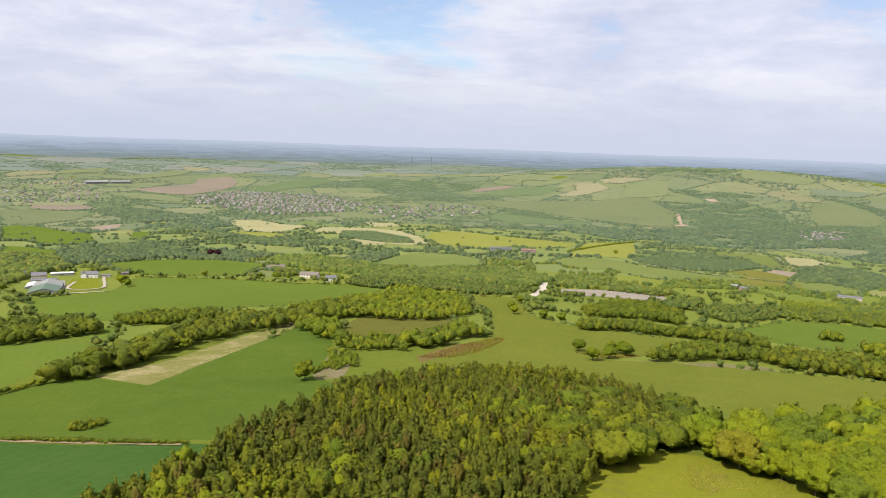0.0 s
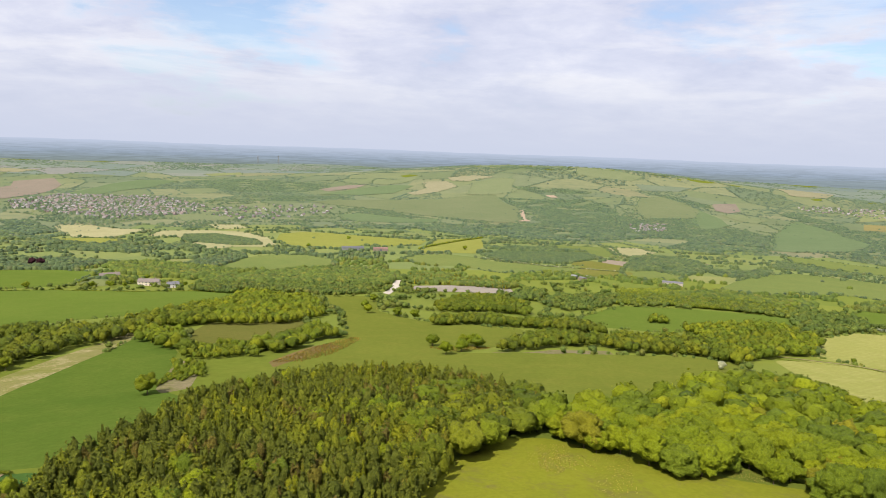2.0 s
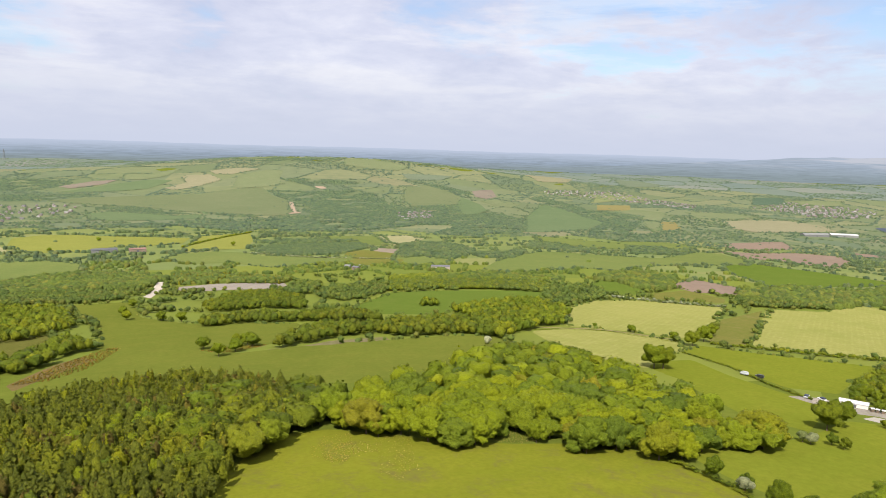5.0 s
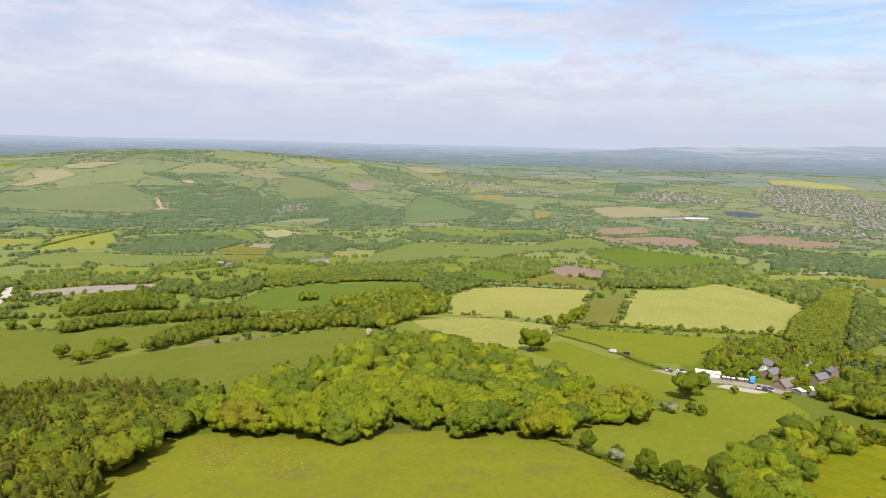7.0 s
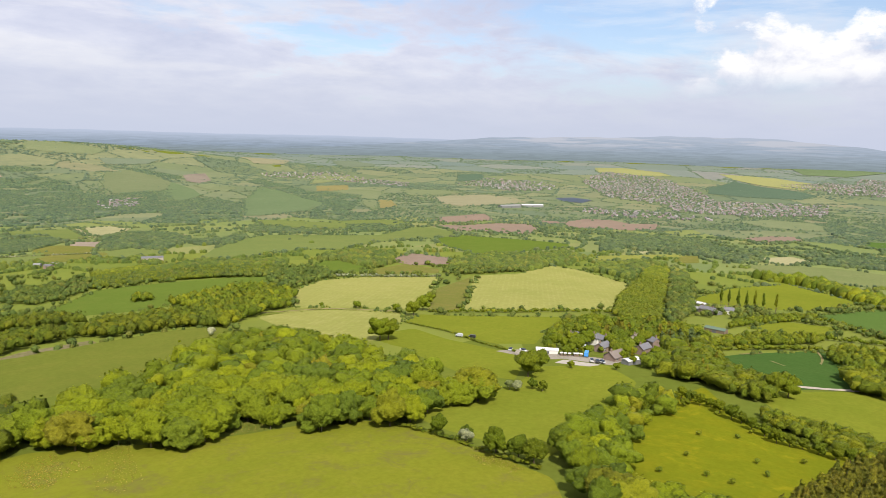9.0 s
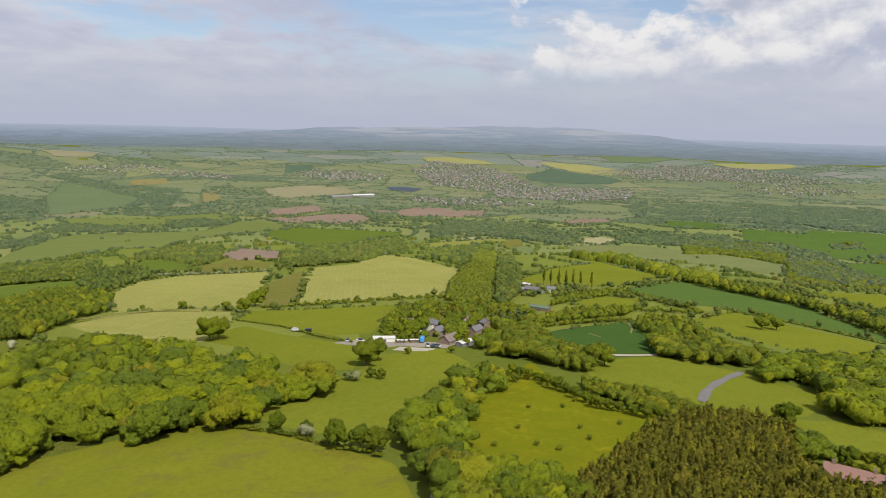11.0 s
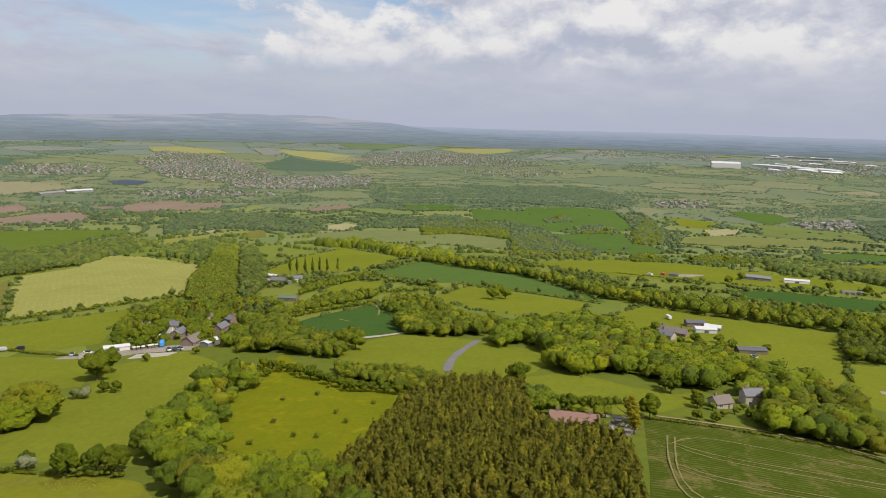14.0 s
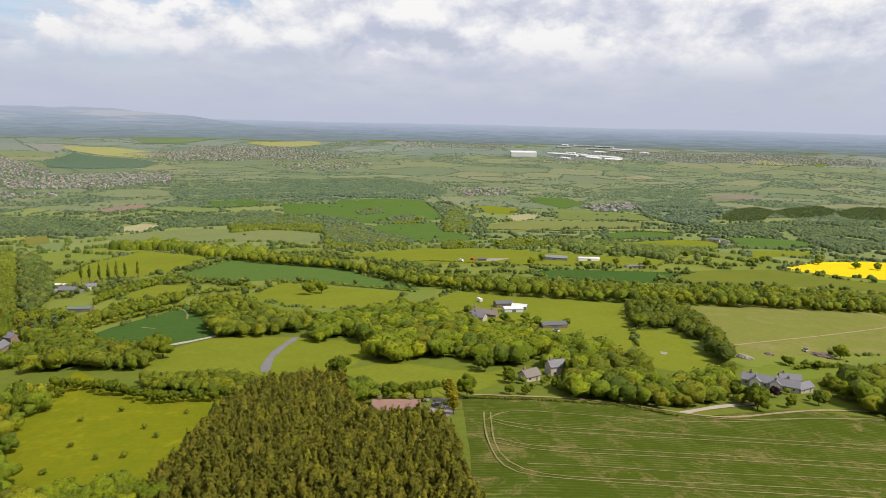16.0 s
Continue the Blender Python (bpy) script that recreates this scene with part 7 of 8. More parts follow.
shed("low white-roofed shed behind the farm", 436, -167, -118, 11.7, 9, 3, "sheet_grey", "sheet_white")
tree("golden", "dark garden conifer by the village houses", 8, 349, 127)

# cattle farm with its paddock, below the wide belt
field("yard", "bare concrete farmyard between the sheds", [(-386,640),(-358,640),(-368,664),(-376,690),(-404,742),(-424,736)])
field("grass_olive", "small mown paddock inside the farm drive", [(-405,756),(-377,759),(-344,697),(-341,682),(-368,678)])
track("gravel", "pale concrete road along the farm front", 3.4, [(-366,643),(-342,650),(-320,665)])
track("gravel", "pale concrete drive round the farm paddock", 3.2, [(-386,728),(-374,690),(-366,673),(-348,673),(-336,678),(-338,694),(-355,728),(-372,761),(-385,798)])
hedge("hedge", "low trimmed hedge along the concrete road", 1.1, 1.1, [(-363,660),(-345,662),(-328,668)])
shed("wide cattle shed with a faded green roof", -377, 655, 114, 33, 32, 3.6, "sheet_grey", "sheet_green")
shed("wide cattle shed with a pale fibre-cement roof", -390, 684, 114, 34, 32, 4.0, "sheet_grey", "sheet_pale")
shed("narrow lean-to shed with a white roof", -408, 688, 114, 26, 13, 3.4, "sheet_grey", "sheet_white")
shed("open-fronted implement shed with a slate roof", -418, 727, 24, 30, 10, 3.6, "stone", "slate")
house("stone farmhouse with a slate roof", -438, 752, 24, 17, 10, 5.4, "stone", "slate")
house("slate-roofed stone barn behind the farm", -462, 764, 114, 15, 9, 4.6, "stone", "slate")
shed("long low shed with a white roof", -430, 784, 22, 27, 9, 3.4, "sheet_grey", "sheet_white")
house("white-gabled house with a slate roof by the paddock", -392, 771, 18, 20, 9, 5.2, "render_white", "slate")
house("gabled cross wing of the paddock house", -397, 768, 108, 10, 7, 5.2, "render_white", "slate")
shed("low slate-roofed stable beside the drive", -377, 777, 18, 12, 7, 3.0, "stone", "slate")
shed("small brick outbuilding at the drive's end", -366, 800, 30, 9, 7, 3.4, "brick", "slate")
wood("beltdark", "dark belt closing the green pasture", 8, [(-233,492),(-221,517),(-193,524),(-171,539),(-160,500),(-184,480),(-212,470)])

wood("belt", "low belt of trees behind the hedge row", 5, [(286,50),(283,27),(270,3),(244,6),(259,27),(272,47)])
tree("bush", "rounded garden shrub by the farmhouse", 3, 228, -206)
tree("bush", "rounded garden shrub by the farmhouse", 4, 222, -186)
tree("bush", "rounded garden shrub by the farmhouse", 3, 219, -209)
tree("bush", "rounded garden shrub by the farmhouse", 3.5, 216, -214)
tree("bush", "rounded garden shrub by the farmhouse", 3, 232, -212)
tree("bush", "rounded garden shrub by the farmhouse", 3.5, 246, -97)
tree("bush", "rounded garden shrub by the farmhouse", 3, 243, -104)
tree("bush", "rounded garden shrub by the farmhouse", 4, 241, -110)
tree("bush", "rounded garden shrub by the farmhouse", 3, 250, -110)
tree("bush", "rounded garden shrub by the farmhouse", 3.5, 257, -108)
tree("bush", "rounded garden shrub by the farmhouse", 2.5, 247, -107)
tree("bush", "rounded garden shrub by the farmhouse", 3, 238, -98)
tree("bush", "rounded garden shrub by the farmhouse", 4, 226, -190)
tree("bush", "rounded garden shrub by the farmhouse", 3, 220, -202)

wood("beltdark", "dark belt between the pale field and the wheat", 8, [(1258,65),(1350,21),(1373,-56),(1289,-94),(1166,-93),(1193,-50),(1196,8),(1155,54)])
wood("beltdark", "dark belt between the pale field and the wheat", 8, [(1182,-94),(1245,-150),(1149,-171),(1055,-210),(965,-193),(965,-133),(968,-84)])
wood("beltdark", "round wood at the end of the dark wheat", 9, [(1326,-337),(1525,-414),(1438,-413),(1267,-384),(1163,-341),(1164,-302)])
wood("beltdark", "small copse in the dark wheat", 6, [(1340,-233),(1407,-277),(1394,-317),(1315,-295),(1283,-234)])
wood("beltdark", "small copse in the dark wheat", 6, [(1476,-187),(1551,-244),(1472,-246),(1418,-186)])
wood("beltdark", "hedgerow oaks beyond the hay field", 6, [(967,-245),(1020,-281),(954,-292),(915,-277),(908,-234)])
wood("beltdark", "hedgerow oaks beyond the hay field", 6, [(943,-314),(1016,-371),(965,-409),(924,-392),(894,-315)])

# garden trees, vehicles and heaps
tree("oak", "garden tree among the houses", 7, 338, 157)
tree("oak", "garden tree among the houses", 9, 362, 163)
tree("oak", "garden tree among the houses", 9, 381, 164)
tree("oak", "garden tree among the houses", 8, 354, 137)
tree("oak", "garden tree among the houses", 9, 379, 142)
tree("oak", "garden tree among the houses", 10, 375, 149)
tree("oak", "garden tree among the houses", 10, 373, 164)
tree("oak", "garden tree among the houses", 8, 347, 165)
tree("oak", "garden tree among the houses", 9, 354, 174)
tree("oak", "garden tree among the houses", 9, 365, 170)
tree("oak", "garden tree among the houses", 9, 389, 138)
tree("oak", "garden tree among the houses", 10, 402, 139)
tree("oak", "garden tree among the houses", 5, 339, 123)
tree("oak", "garden tree among the houses", 4, 318, 123)
tree("oak", "garden tree among the houses", 4, 304, 141)
tree("oak", "garden tree among the houses", 10, 386, 159)
tree("oak", "garden tree among the houses", 6, 345, 130)
tree("oak", "garden tree among the houses", 6, 334, 167)
tree("golden", "golden garden conifer by the houses", 7, 389, 143)
tree("bush", "dark upright garden conifer", 6, 364, 132)
tree("bush", "dark upright garden conifer", 5, 377, 145)
tree("bush", "dark upright garden conifer", 4, 362, 125)
tree("bush", "dark upright garden conifer", 4, 357, 148)
tree("bush", "dark upright garden conifer", 4, 349, 156)
tree("oak", "garden tree by the farm", 8, 388, -111)
tree("oak", "garden tree by the farm", 7, 415, -124)
tree("oak", "garden tree by the farm", 7, 385, -138)
tree("oak", "garden tree by the farm", 8, 362, -144)
tree("oak", "garden tree by the farm", 7, 372, -154)
tree("oak", "garden tree by the farm", 7, 351, -135)
tree("oak", "garden tree by the farm", 5, 379, -128)
tree("oak", "garden tree by the farm", 5, 340, -144)
tree("oak", "garden tree by the farm", 6, 372, -137)
tree("oak", "garden tree by the farm", 5, 374, -174)
tree("oak", "garden tree by the farm", 6, 391, -154)
tree("oak", "tree close to the stone farmhouse", 6, 248, -92)
tree("oak", "tree close to the stone farmhouse", 9, 254, -122)
tree("oak", "tree close to the stone farmhouse", 6, 237, -108)
tree("oak", "tree close to the stone farmhouse", 4, 230, -92)
tree("oak", "tree close to the stone farmhouse", 4, 231, -86)
tree("oak", "tree close to the stone farmhouse", 7, 238, -113)
tree("oak", "tree close to the stone farmhouse", 5, 259, -95)
tree("oak", "orchard tree behind the long farmhouse", 7, 222, -176)
tree("oak", "orchard tree behind the long farmhouse", 6, 216, -176)
tree("oak", "orchard tree behind the long farmhouse", 5, 209, -191)
tree("oak", "orchard tree behind the long farmhouse", 6, 213, -208)
tree("oak", "orchard tree behind the long farmhouse", 10, 241, -249)
tree("oak", "orchard tree behind the long farmhouse", 9, 220, -233)
tree("oak", "orchard tree behind the long farmhouse", 8, 210, -227)
tree("wood", "bright spreading tree beside the bungalow", 11, 226, -30, 1.2)
tree("wood", "bright spreading tree beside the bungalow", 10, 235, -31, 1.2)
tree("oak", "round tree on the pasture edge", 6.5, 237, -72)
tree("beltoak", "round grey-green tree on the pasture", 6.5, 274, -88)
hedge("hedge", "loose shrubs along the bungalow garden", 4, 4, [(246,-40),(240,-52),(246,-64)])
tree("oak", "tree beside the bungalow garden", 7, 231, -41)
tree("oak", "tree beside the bungalow garden", 6, 232, -47)
tree("oak", "tree beside the bungalow garden", 7, 229, -51)
tree("oak", "tree beside the bungalow garden", 4, 224, -41)
tree("oak", "tree beside the farm buildings", 7, -449, 721)
tree("oak", "tree beside the farm buildings", 6, -429, 801)
tree("oak", "tree beside the farm buildings", 7, -352, 757)
tree("oak", "tree beside the farm buildings", 7, -467, 765)
tree("oak", "tree beside the farm buildings", 8, -424, 666)
tree("oak", "tree beside the farm buildings", 6, -411, 816)
tree("oak", "tree beside the pale house", 6, -178, 812)
tree("oak", "tree beside the pale house", 6, -178, 847)
tree("oak", "tree beside the pale house", 7, -170, 895)
tree("oak", "tree beside the pale house", 6, -116, 824)
tree("oak", "tree beside the pale house", 6, -107, 807)
tree("oak", "tree beside the pale house", 6, -208, 885)
car('white car parked by the arena', 327, 140, 30, 'paint_white')
car('black car parked by the arena', 327, 137, 40, 'paint_black')
car('silver car parked by the brick bungalow', 328, 135, 70, 'paint_silver')
car('dusty silver van beside the thin hedge', 338, 231, 100, 'paint_silver', 4.4, 1.9, 'van')
car('dark old pick-up beside the thin hedge', 340, 223, 110, 'paint_black', 4.6, 1.8, 'pickup_truck')
trailer('bright blue covered trailer in the yard', 338, 148, 20, 'paint_blue')
car('silver scrap car in the littered yard', 321, 185, 15, 'paint_silver')
car('white scrap car in the littered yard', 324, 179, 80, 'paint_white')
trailer('white caravan parked in the green field', 467, -148, 10, 'paint_white')
car('white car by the stable block', 355, -159, 20, 'paint_white')
car('black car parked on the pale drive', 217, -55, 60, 'paint_black')
car('white car parked on the pale drive', 211, -55, 150, 'paint_white')
car('pale old dumper at the pasture edge', 309, -288, 0, 'paint_silver', 3.4, 1.7, 'dumper')
car('red tractor in the bare yard', 761, -231, 30, 'paint_red', 6.0, 3.0, 'tractor')
car('white lorry in the bare yard', 751, -214, 20, 'paint_white', 8.0, 3.2, 'lorry')
heap('heap of pale rubble and broken stone', 291, -235, 9, 5, 1.2, 'rubble', 'rubble_heap')
heap('small heap of brown earth', 300, -257, 5, 4, 1.2, 'earth', 'earth_heap')
heap('broad heap of dark earth', 298, -290, 13, 7, 1.8, 'earth', 'earth_heap')
heap('heap of scrap and rubble in the yard', 316, 177, 7, 4, 1.1, 'rubble', 'rubble_heap')
tree("oak", "leafy garden tree close to the houses", 10, 348, 159)
tree("oak", "leafy garden tree close to the houses", 11, 393, 167)
tree("oak", "leafy garden tree close to the houses", 11, 387, 149)
tree("oak", "leafy garden tree close to the houses", 9, 361, 117)
tree("oak", "leafy garden tree close to the houses", 7, 360, 134)
tree("oak", "leafy garden tree close to the houses", 6, 344, 150)
tree("oak", "leafy garden tree close to the houses", 6, 333, 158)
tree("oak", "leafy garden tree close to the houses", 8, 335, 170)
tree("oak", "leafy garden tree close to the houses", 8, 345, 115)
pylon("grey lattice pylon on the far plain", -207, 4785, 62)
pylon("grey lattice pylon on the far plain", -76, 4789, 62)

shed("white-roofed industrial shed in the far city", 4429, -1975, 20, 61, 19, 5, "sheet_white", "sheet_city")
shed("white-roofed industrial shed in the far city", 4395, -2050, 24, 61, 19, 5, "sheet_white", "sheet_city")
shed("white-roofed industrial shed in the far city", 4330, -2183, 29, 64, 25, 5, "sheet_white", "sheet_city")
shed("white-roofed industrial shed in the far city", 4303, -2237, 41, 61, 19, 5, "sheet_white", "sheet_city")
shed("white-roofed industrial shed in the far city", 4101, -2190, 39, 61, 22, 5, "sheet_white", "sheet_city")
shed("white-roofed industrial shed in the far city", 4045, -2231, 40, 61, 19, 5, "sheet_white", "sheet_city")
shed("white-roofed industrial shed in the far city", 4105, -2007, 35, 61, 22, 5, "sheet_white", "sheet_city")
shed("white-roofed industrial shed in the far city", 3886, -1964, 29, 72, 28, 5, "sheet_white", "sheet_city")
shed("white-roofed industrial shed in the far city", 3766, -1789, 30, 61, 19, 5, "sheet_white", "sheet_city")
shed("white-roofed industrial shed in the far city", 3875, -1767, 40, 61, 19, 5, "sheet_white", "sheet_city")
shed("white-roofed industrial shed in the far city", 3849, -1666, 40, 61, 19, 5, "sheet_white", "sheet_city")
shed("white-roofed industrial shed in the far city", 3799, -2209, 25, 61, 19, 5, "sheet_white", "sheet_city")
shed("white-roofed industrial shed in the far city", 3601, -1610, 20, 64, 25, 5, "sheet_white", "sheet_city")
shed("white-roofed industrial shed in the far city", 3558, -1759, 20, 96, 38, 5, "sheet_white", "sheet_city")
shed("white-roofed industrial shed in the far city", 3439, -1817, 40, 88, 35, 5, "sheet_white", "sheet_city")

# towns
town("dense grey and red roofs of a small town", 19, [(-840,2325),(-830,2839),(-503,2813),(-274,2497),(-297,2031),(-455,1868),(-589,2013),(-750,2148)])
town("scattered houses among trees on the plain", 40, [(-290,2231),(-165,2527),(162,2505),(107,2182),(-122,1879)])
town("houses scattered over the wooded plain", 45, [(-1784,2687),(-1631,3054),(-1098,2332),(-1164,2108),(-1376,2067)])
town("dense pale and red roofs of a town", 18, [(3263,1509),(3734,1575),(3549,1157),(3031,884),(2658,684),(2453,800),(2531,1070)])
town("rows of red-brick houses", 18, [(2453,800),(2697,694),(2888,357),(2350,290),(2164,447),(2178,692)])
town("far rows of houses beyond the rape", 20, [(3753,715),(4066,506),(3718,-133),(3528,-128),(3358,362)])
town("village strung along the far ridge", 24, [(2088,2565),(2422,2449),(2415,1947),(2178,1755),(2218,2240),(2024,2446)])
town("houses and works by the lake", 26, [(2693,1778),(3031,1690),(3040,1529),(2551,1331),(2396,1449)])
town("houses below the town", 24, [(2033,952),(2122,693),(1976,508),(1851,702),(1826,822)])
town("suburb roofs beyond the red town", 20, [(4338,410),(4302,-37),(3662,-490),(3474,-243),(3650,134),(4010,380)])
town("small hamlet on the rise", 17, [(1625,-780),(1768,-987),(1527,-900),(1454,-742)])
town("scattered hillside houses", 26, [(1992,-535),(2215,-791),(1951,-707),(1832,-541)])
town("roofs of the far city edge", 30, [(3816,-2849),(3069,-3205),(2865,-2995),(3199,-2394),(3655,-2055)])
town("houses in the valley trees", 22, [(999,1932),(1172,2011),(1033,1756),(905,1733)])
town("wide suburbs on the plain before the city", 34, [(4338,-793),(4372,-1167),(4015,-1425),(4571,-1620),(4686,-1250),(4737,-944)])
town("suburb houses along the far plain", 34, [(3340,-1371),(3273,-1779),(3297,-2292),(2906,-2495),(2952,-3113),(3233,-3404),(3311,-2837),(3763,-2611),(3989,-2240),(3766,-1543)])
town("houses scattered in the trees", 40, [(3430,-18),(3466,-257),(3320,-517),(3102,-485),(2932,-220),(3125,-42)])
town("houses below the hill", 26, [(2609,1818),(2969,1878),(2995,1656),(2450,1471)])

# ---- far country: a patchwork of small fields, hedgerow trees and woods ----


# ground round the cattle farm, kept clear of hedgerow trees
FARM = [(-392, 632), (-318, 652), (-325, 700), (-372, 800), (-440, 800), (-455, 745), (-425, 690)]


def far_country():
    rng = np.random.default_rng(5)
    n = 2400
    az = np.radians(rng.uniform(-46, 152, n))
    r = 560 * (5300 / 560) ** rng.uniform(0, 1, n) ** 0.8
    s = np.stack([r * np.sin(az), r * np.cos(az)], 1)
    cells = []
    for i in range(n):
        d = s - s[i]
        near = np.argsort((d ** 2).sum(1))[1:24]
        w = r[i] * 0.16 + 70
        poly = [s[i] + np.array(o) * w for o in ((-1, -1), (1, -1), (1, 1), (-1, 1))]
        for j in near:
            mid, nn = (s[i] + s[j]) / 2, s[j] - s[i]
            out = []
            for a, b_ in zip(poly, poly[1:] + poly[:1]):
                da, db = (a - mid) @ nn, (b_ - mid) @ nn
                if da <= 0:
                    out.append(a)
                if da * db < 0:
                    out.append(a + (b_ - a) * da / (da - db))
            poly = out
            if len(poly) < 3:
                break
        if len(poly) < 3:
            continue
        q = np.array(poly)
        k = np.hypot(q[:, 0], q[:, 1])
        q *= (np.minimum(k, 4915) / k)[:, None]
        if np.hypot(*q.mean(0)) < 4860:
            cells.append(q)
    V, T_, TI, MI, trees, n0 = [], [], [], [], [], 0
    for p in cells:
        c = p.mean(0)
        r = np.hypot(*c)
        a = 0.5 * abs(np.sum(p[:, 0] * np.roll(p[:, 1], -1) - p[:, 1] * np.roll(p[:, 0], -1)))
        kind = rng.uniform()
        is_wood = kind < (0.12 if r < 1500 else 0.27)
        me = drape("tmp", p, "far_fields", 0.01, 0.0)
        v = np.zeros(len(me.vertices) * 3, np.float32)
        me.vertices.foreach_get("co", v)
        f = np.zeros(len(me.polygons) * 3, np.int32)
        me.polygons.foreach_get("vertices", f)
        bpy.data.meshes.remove(me)
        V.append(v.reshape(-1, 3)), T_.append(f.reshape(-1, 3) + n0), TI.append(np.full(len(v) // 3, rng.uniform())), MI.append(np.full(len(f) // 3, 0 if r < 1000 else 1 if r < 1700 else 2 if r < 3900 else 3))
        n0 += len(v) // 3
        gap = 5.0 + r * 0.003
        for a_, b_ in zip(p, np.roll(p, -1, 0)):
            if rng.uniform() < 0.3:
                continue
            ln = np.hypot(*(b_ - a_))
            k = int(ln / gap * rng.uniform(0.5, 1.5))
            if k:
                u = rng.uniform(0, 1, (k, 1))
                trees.append(a_ + (b_ - a_) * u + rng.normal(0, gap * 0.14, (k, 2)))
        m_ = int(a / gap ** 2 / 1.3) if is_wood else rng.integers(0, 3 if r < 1200 else 6)
        if m_:
            lo, hi = p.min(0), p.max(0)
            g = rng.uniform(lo, hi, (int(m_ * 1.9) + 1, 2))
            trees.append(g[inside(p, g[:, 0], g[:, 1])][:m_])
    me = mesh_np("far_fields", np.concatenate(V), None, np.concatenate(T_), ["near_fields", "mid_fields_haze", "far_fields", "distant_fields_haze"], np.concatenate(MI), np.concatenate(TI), smooth=True)
    tagged(new("far_fields", me), "patchwork of small green and straw-coloured far fields", "fields", kind="stuff")
    g = np.concatenate(trees)
    r = np.hypot(g[:, 0], g[:, 1])
    ok = (r > 600) & (r < 4860) & ~inside(FARM, g[:, 0], g[:, 1])
    for p in POLYS:     # the larger fields stay open, but for the odd tree
        ok &= ~(inside(p, g[:, 0], g[:, 1]) & (rng.uniform(0, 1, len(g)) < (1.0 if np.hypot(*p.mean(0)) < 1000 else 0.99 if np.hypot(*p.mean(0)) < 1500 else 0.955)))
    g, r = g[ok], r[ok]
    # each band outwards has more haze painted into its leaf colour
    for lo, hi, kind, leaf in ((600, 900, "belt_far", "leaf_haze_mid"), (900, 1100, "dome", "leaf_haze_mid"), (1100, 1600, "dome", "leaf_haze_between"), (1600, 2700, "tiny", "leaf_haze_far"), (2700, 4900, "tiny", "leaf_haze_distant")):
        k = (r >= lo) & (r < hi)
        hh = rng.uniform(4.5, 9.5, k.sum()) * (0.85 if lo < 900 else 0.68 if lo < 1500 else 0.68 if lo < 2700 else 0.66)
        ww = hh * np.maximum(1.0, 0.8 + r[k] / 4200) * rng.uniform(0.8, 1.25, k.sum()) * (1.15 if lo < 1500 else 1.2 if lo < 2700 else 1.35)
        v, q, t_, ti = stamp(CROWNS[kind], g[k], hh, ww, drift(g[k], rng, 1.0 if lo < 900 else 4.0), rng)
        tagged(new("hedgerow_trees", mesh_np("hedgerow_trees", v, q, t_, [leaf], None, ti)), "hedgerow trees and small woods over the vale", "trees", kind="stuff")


far_country()


def boundary_hedges():
    """Hedges and hedgerow trees along the sides of the larger fields."""
    rng = np.random.default_rng(9)
    low, high = [], []
    for p in EDGES:
        corners = p[::2]
        for a, b_ in zip(corners, np.roll(corners, -1, 0)):
            r = np.hypot(*(a + b_) / 2)
            ln = np.hypot(*(b_ - a))
            if r < 430 or r > 4300 or rng.uniform() < 0.2:
                continue
            k = int(ln / (3.2 + r * 0.0022))
            low.append(a + (b_ - a) * rng.uniform(0, 1, (k, 1)) + rng.normal(0, 1.2 + r * 0.0006, (k, 2)))
            k = int(ln / (15 if r < 900 else 9) * rng.uniform(0.1, 1.0))
            high.append(a + (b_ - a) * rng.uniform(0, 1, (k, 1)) + rng.normal(0, 1.5 + r * 0.0012, (k, 2)))
    for g, lo, hi, nm in ((np.concatenate(low), 1.4, 3.0, "field_hedges"), (np.concatenate(high), 5, 9, "field_trees")):
        g = g[~inside(FARM, g[:, 0], g[:, 1])]
        r = np.hypot(g[:, 0], g[:, 1])
        for r0, r1, kind, leaf in ((0, 900, "dome" if lo < 3 else "belt_far", "leaf_haze_mid"), (900, 1700, "dome", "leaf_haze_between"), (1700, 9999, "tiny", "leaf_haze_far")):
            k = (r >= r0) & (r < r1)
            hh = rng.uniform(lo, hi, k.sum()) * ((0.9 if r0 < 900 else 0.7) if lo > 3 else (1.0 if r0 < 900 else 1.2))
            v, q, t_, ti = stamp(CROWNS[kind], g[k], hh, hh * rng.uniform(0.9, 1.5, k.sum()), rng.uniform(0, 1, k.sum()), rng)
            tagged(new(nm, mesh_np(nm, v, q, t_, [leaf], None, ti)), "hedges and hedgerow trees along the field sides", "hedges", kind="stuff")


boundary_hedges()

# ---- the distance: flat plain and moor ridges past the vale, as a glowing backdrop ----


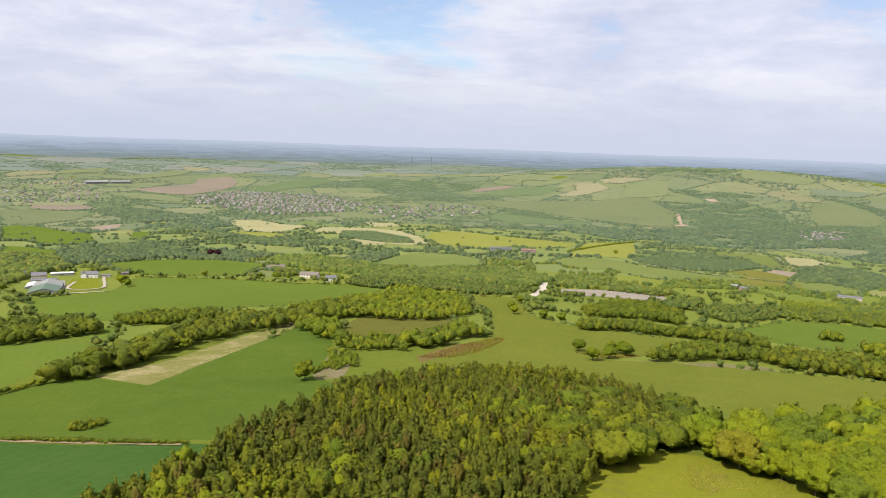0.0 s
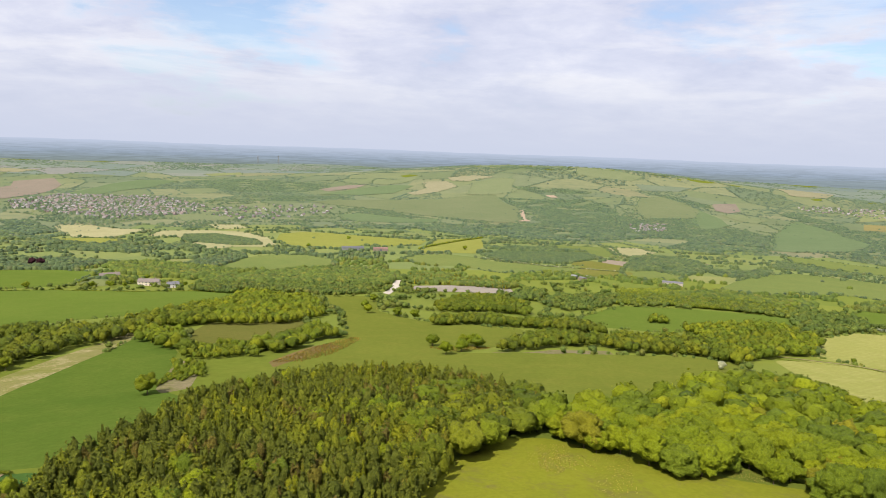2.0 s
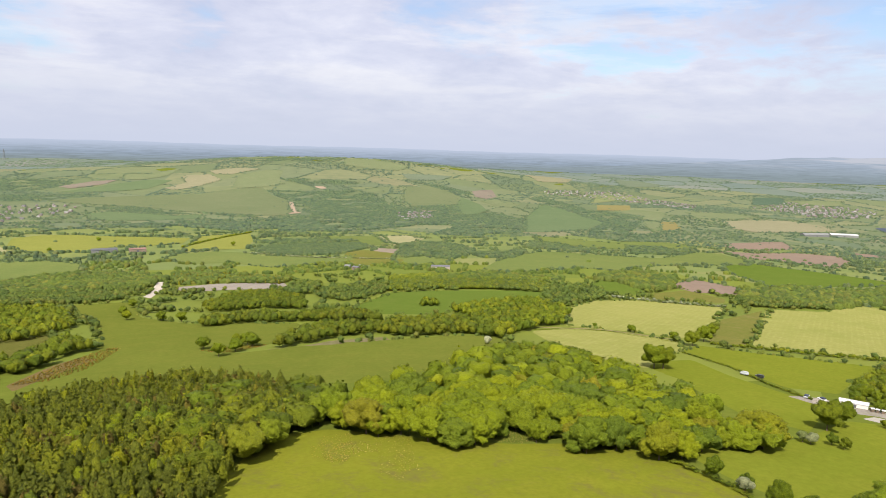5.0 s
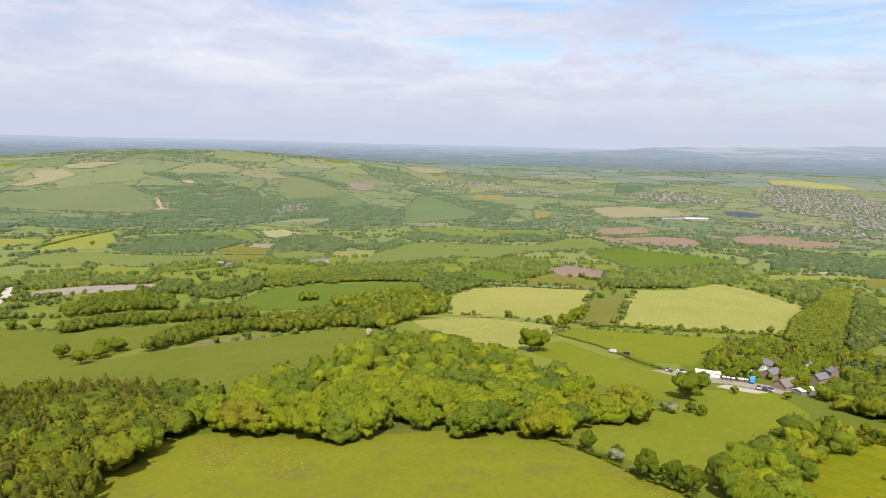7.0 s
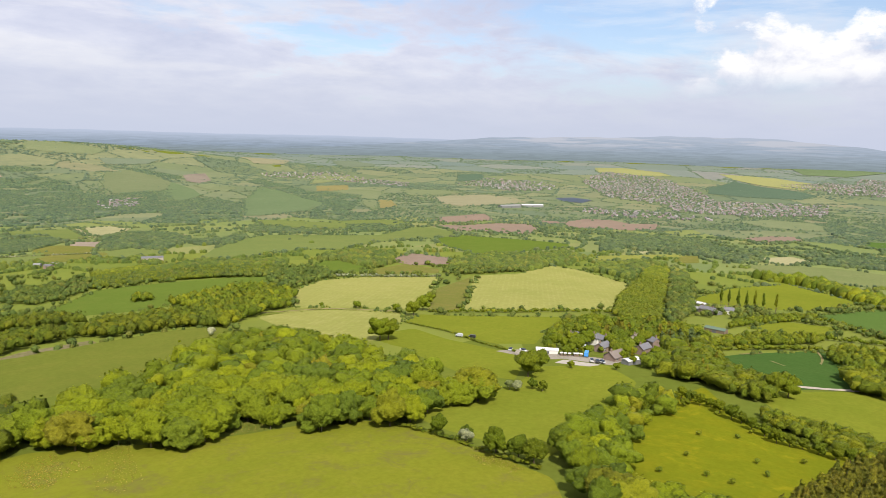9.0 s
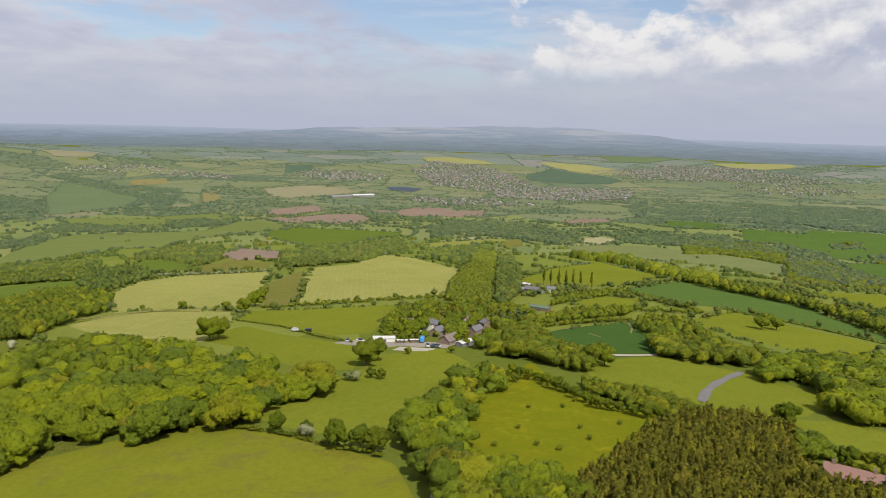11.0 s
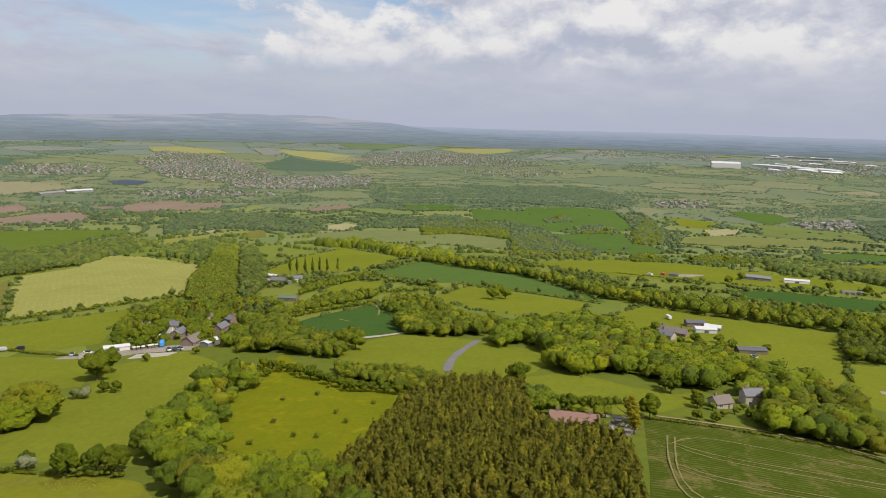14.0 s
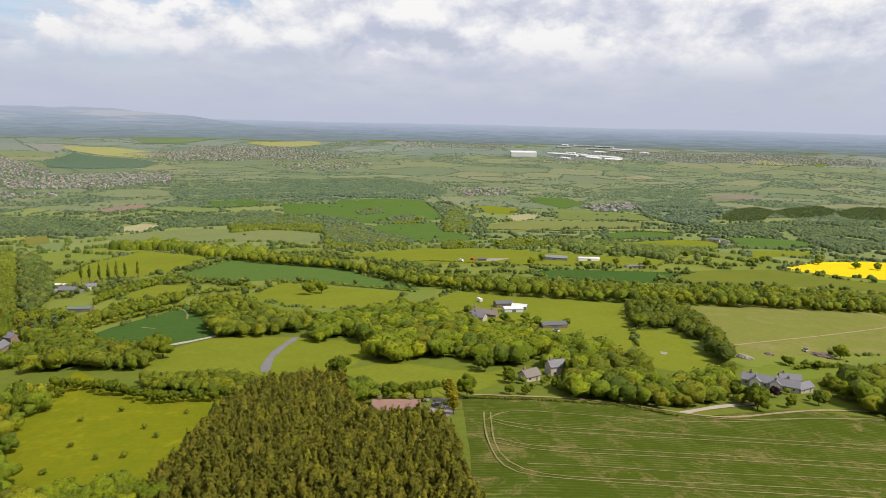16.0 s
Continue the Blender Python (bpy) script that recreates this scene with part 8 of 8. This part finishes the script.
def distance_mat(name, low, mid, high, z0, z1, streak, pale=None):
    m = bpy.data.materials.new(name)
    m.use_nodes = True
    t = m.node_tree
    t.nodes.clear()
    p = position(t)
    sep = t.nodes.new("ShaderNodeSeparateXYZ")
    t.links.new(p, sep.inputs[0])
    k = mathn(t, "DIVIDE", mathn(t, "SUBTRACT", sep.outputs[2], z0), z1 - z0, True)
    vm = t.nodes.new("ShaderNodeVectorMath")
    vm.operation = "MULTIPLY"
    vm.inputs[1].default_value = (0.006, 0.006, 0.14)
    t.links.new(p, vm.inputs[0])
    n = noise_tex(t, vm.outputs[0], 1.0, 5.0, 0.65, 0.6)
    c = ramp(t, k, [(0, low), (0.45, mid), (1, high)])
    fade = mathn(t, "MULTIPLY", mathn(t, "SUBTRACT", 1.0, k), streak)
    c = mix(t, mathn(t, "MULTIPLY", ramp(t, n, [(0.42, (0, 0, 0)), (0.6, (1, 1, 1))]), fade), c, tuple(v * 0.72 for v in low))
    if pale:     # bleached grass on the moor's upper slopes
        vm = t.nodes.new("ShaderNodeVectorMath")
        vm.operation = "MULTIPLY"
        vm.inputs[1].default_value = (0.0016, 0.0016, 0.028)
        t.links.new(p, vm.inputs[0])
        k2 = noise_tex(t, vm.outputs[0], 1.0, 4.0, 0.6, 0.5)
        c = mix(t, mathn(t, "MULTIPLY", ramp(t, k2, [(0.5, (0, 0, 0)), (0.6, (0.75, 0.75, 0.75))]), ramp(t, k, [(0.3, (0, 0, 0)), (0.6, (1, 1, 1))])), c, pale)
    # the backdrop emits its own colour, with distance haze mixed into it
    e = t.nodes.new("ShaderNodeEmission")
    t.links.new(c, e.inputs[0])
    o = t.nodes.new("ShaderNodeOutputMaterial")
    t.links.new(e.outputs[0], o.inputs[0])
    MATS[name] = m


distance_mat("far_plain_glow", (0.18, 0.22, 0.215), (0.245, 0.297, 0.375), (0.37, 0.418, 0.525), 95, 224, 0.65)
distance_mat("far_moor_glow", (0.2, 0.245, 0.265), (0.28, 0.33, 0.405), (0.36, 0.40, 0.485), 110, 300, 0.5, (0.43, 0.44, 0.49))


def ridge(name, label, mat, r, top, a0, a1, foot=40.0):
    a = np.radians(np.arange(a0, a1 + 0.01, 0.25))
    z = np.array([top(math.degrees(q)) for q in a])
    x, y = r * np.sin(a), r * np.cos(a)
    n = len(a)
    v = np.concatenate([np.c_[x, y, np.full(n, foot)], np.c_[x, y, z], np.c_[x * 1.008, y * 1.008, z - 6], np.c_[x * 1.008, y * 1.008, np.full(n, foot)]])
    i = np.arange(n - 1)
    q = np.concatenate([np.stack([k * n + i, k * n + i + 1, (k + 1) * n + i + 1, (k + 1) * n + i], 1) for k in range(3)])
    tagged(new(name, mesh_np(name, v, q, None, [mat], smooth=False)), label, "backdrop", kind="structure")


def at_angle(r, deg):
    return EYE + r * math.tan(radians(deg))


def moor_top(a):
    e = -0.36 + 0.62 * math.exp(-((a - 73) / 9) ** 2) + 0.3 * math.exp(-((a - 58) / 9) ** 2) + 0.26 * math.exp(-((a - 80) / 6) ** 2)
    e += 0.03 * math.sin(a * 0.9) + 0.02 * math.sin(a * 2.3 + 1)
    if a < 60:
        e -= (60 - a) * 0.055
    if a > 84:
        e -= (a - 84) * 0.07
    return at_angle(4875, e)


ridge("backdrop_plain", "hazy blue-grey plain on the horizon", "far_plain_glow", 4885, lambda a: at_angle(4885, -0.33 + 0.03 * math.sin(a * 0.31) + 0.015 * math.sin(a * 1.7)), -180, 180)
ridge("backdrop_moor", "long hazy moorland ridge beyond the plain", "far_moor_glow", 4875, moor_top, 24, 106)
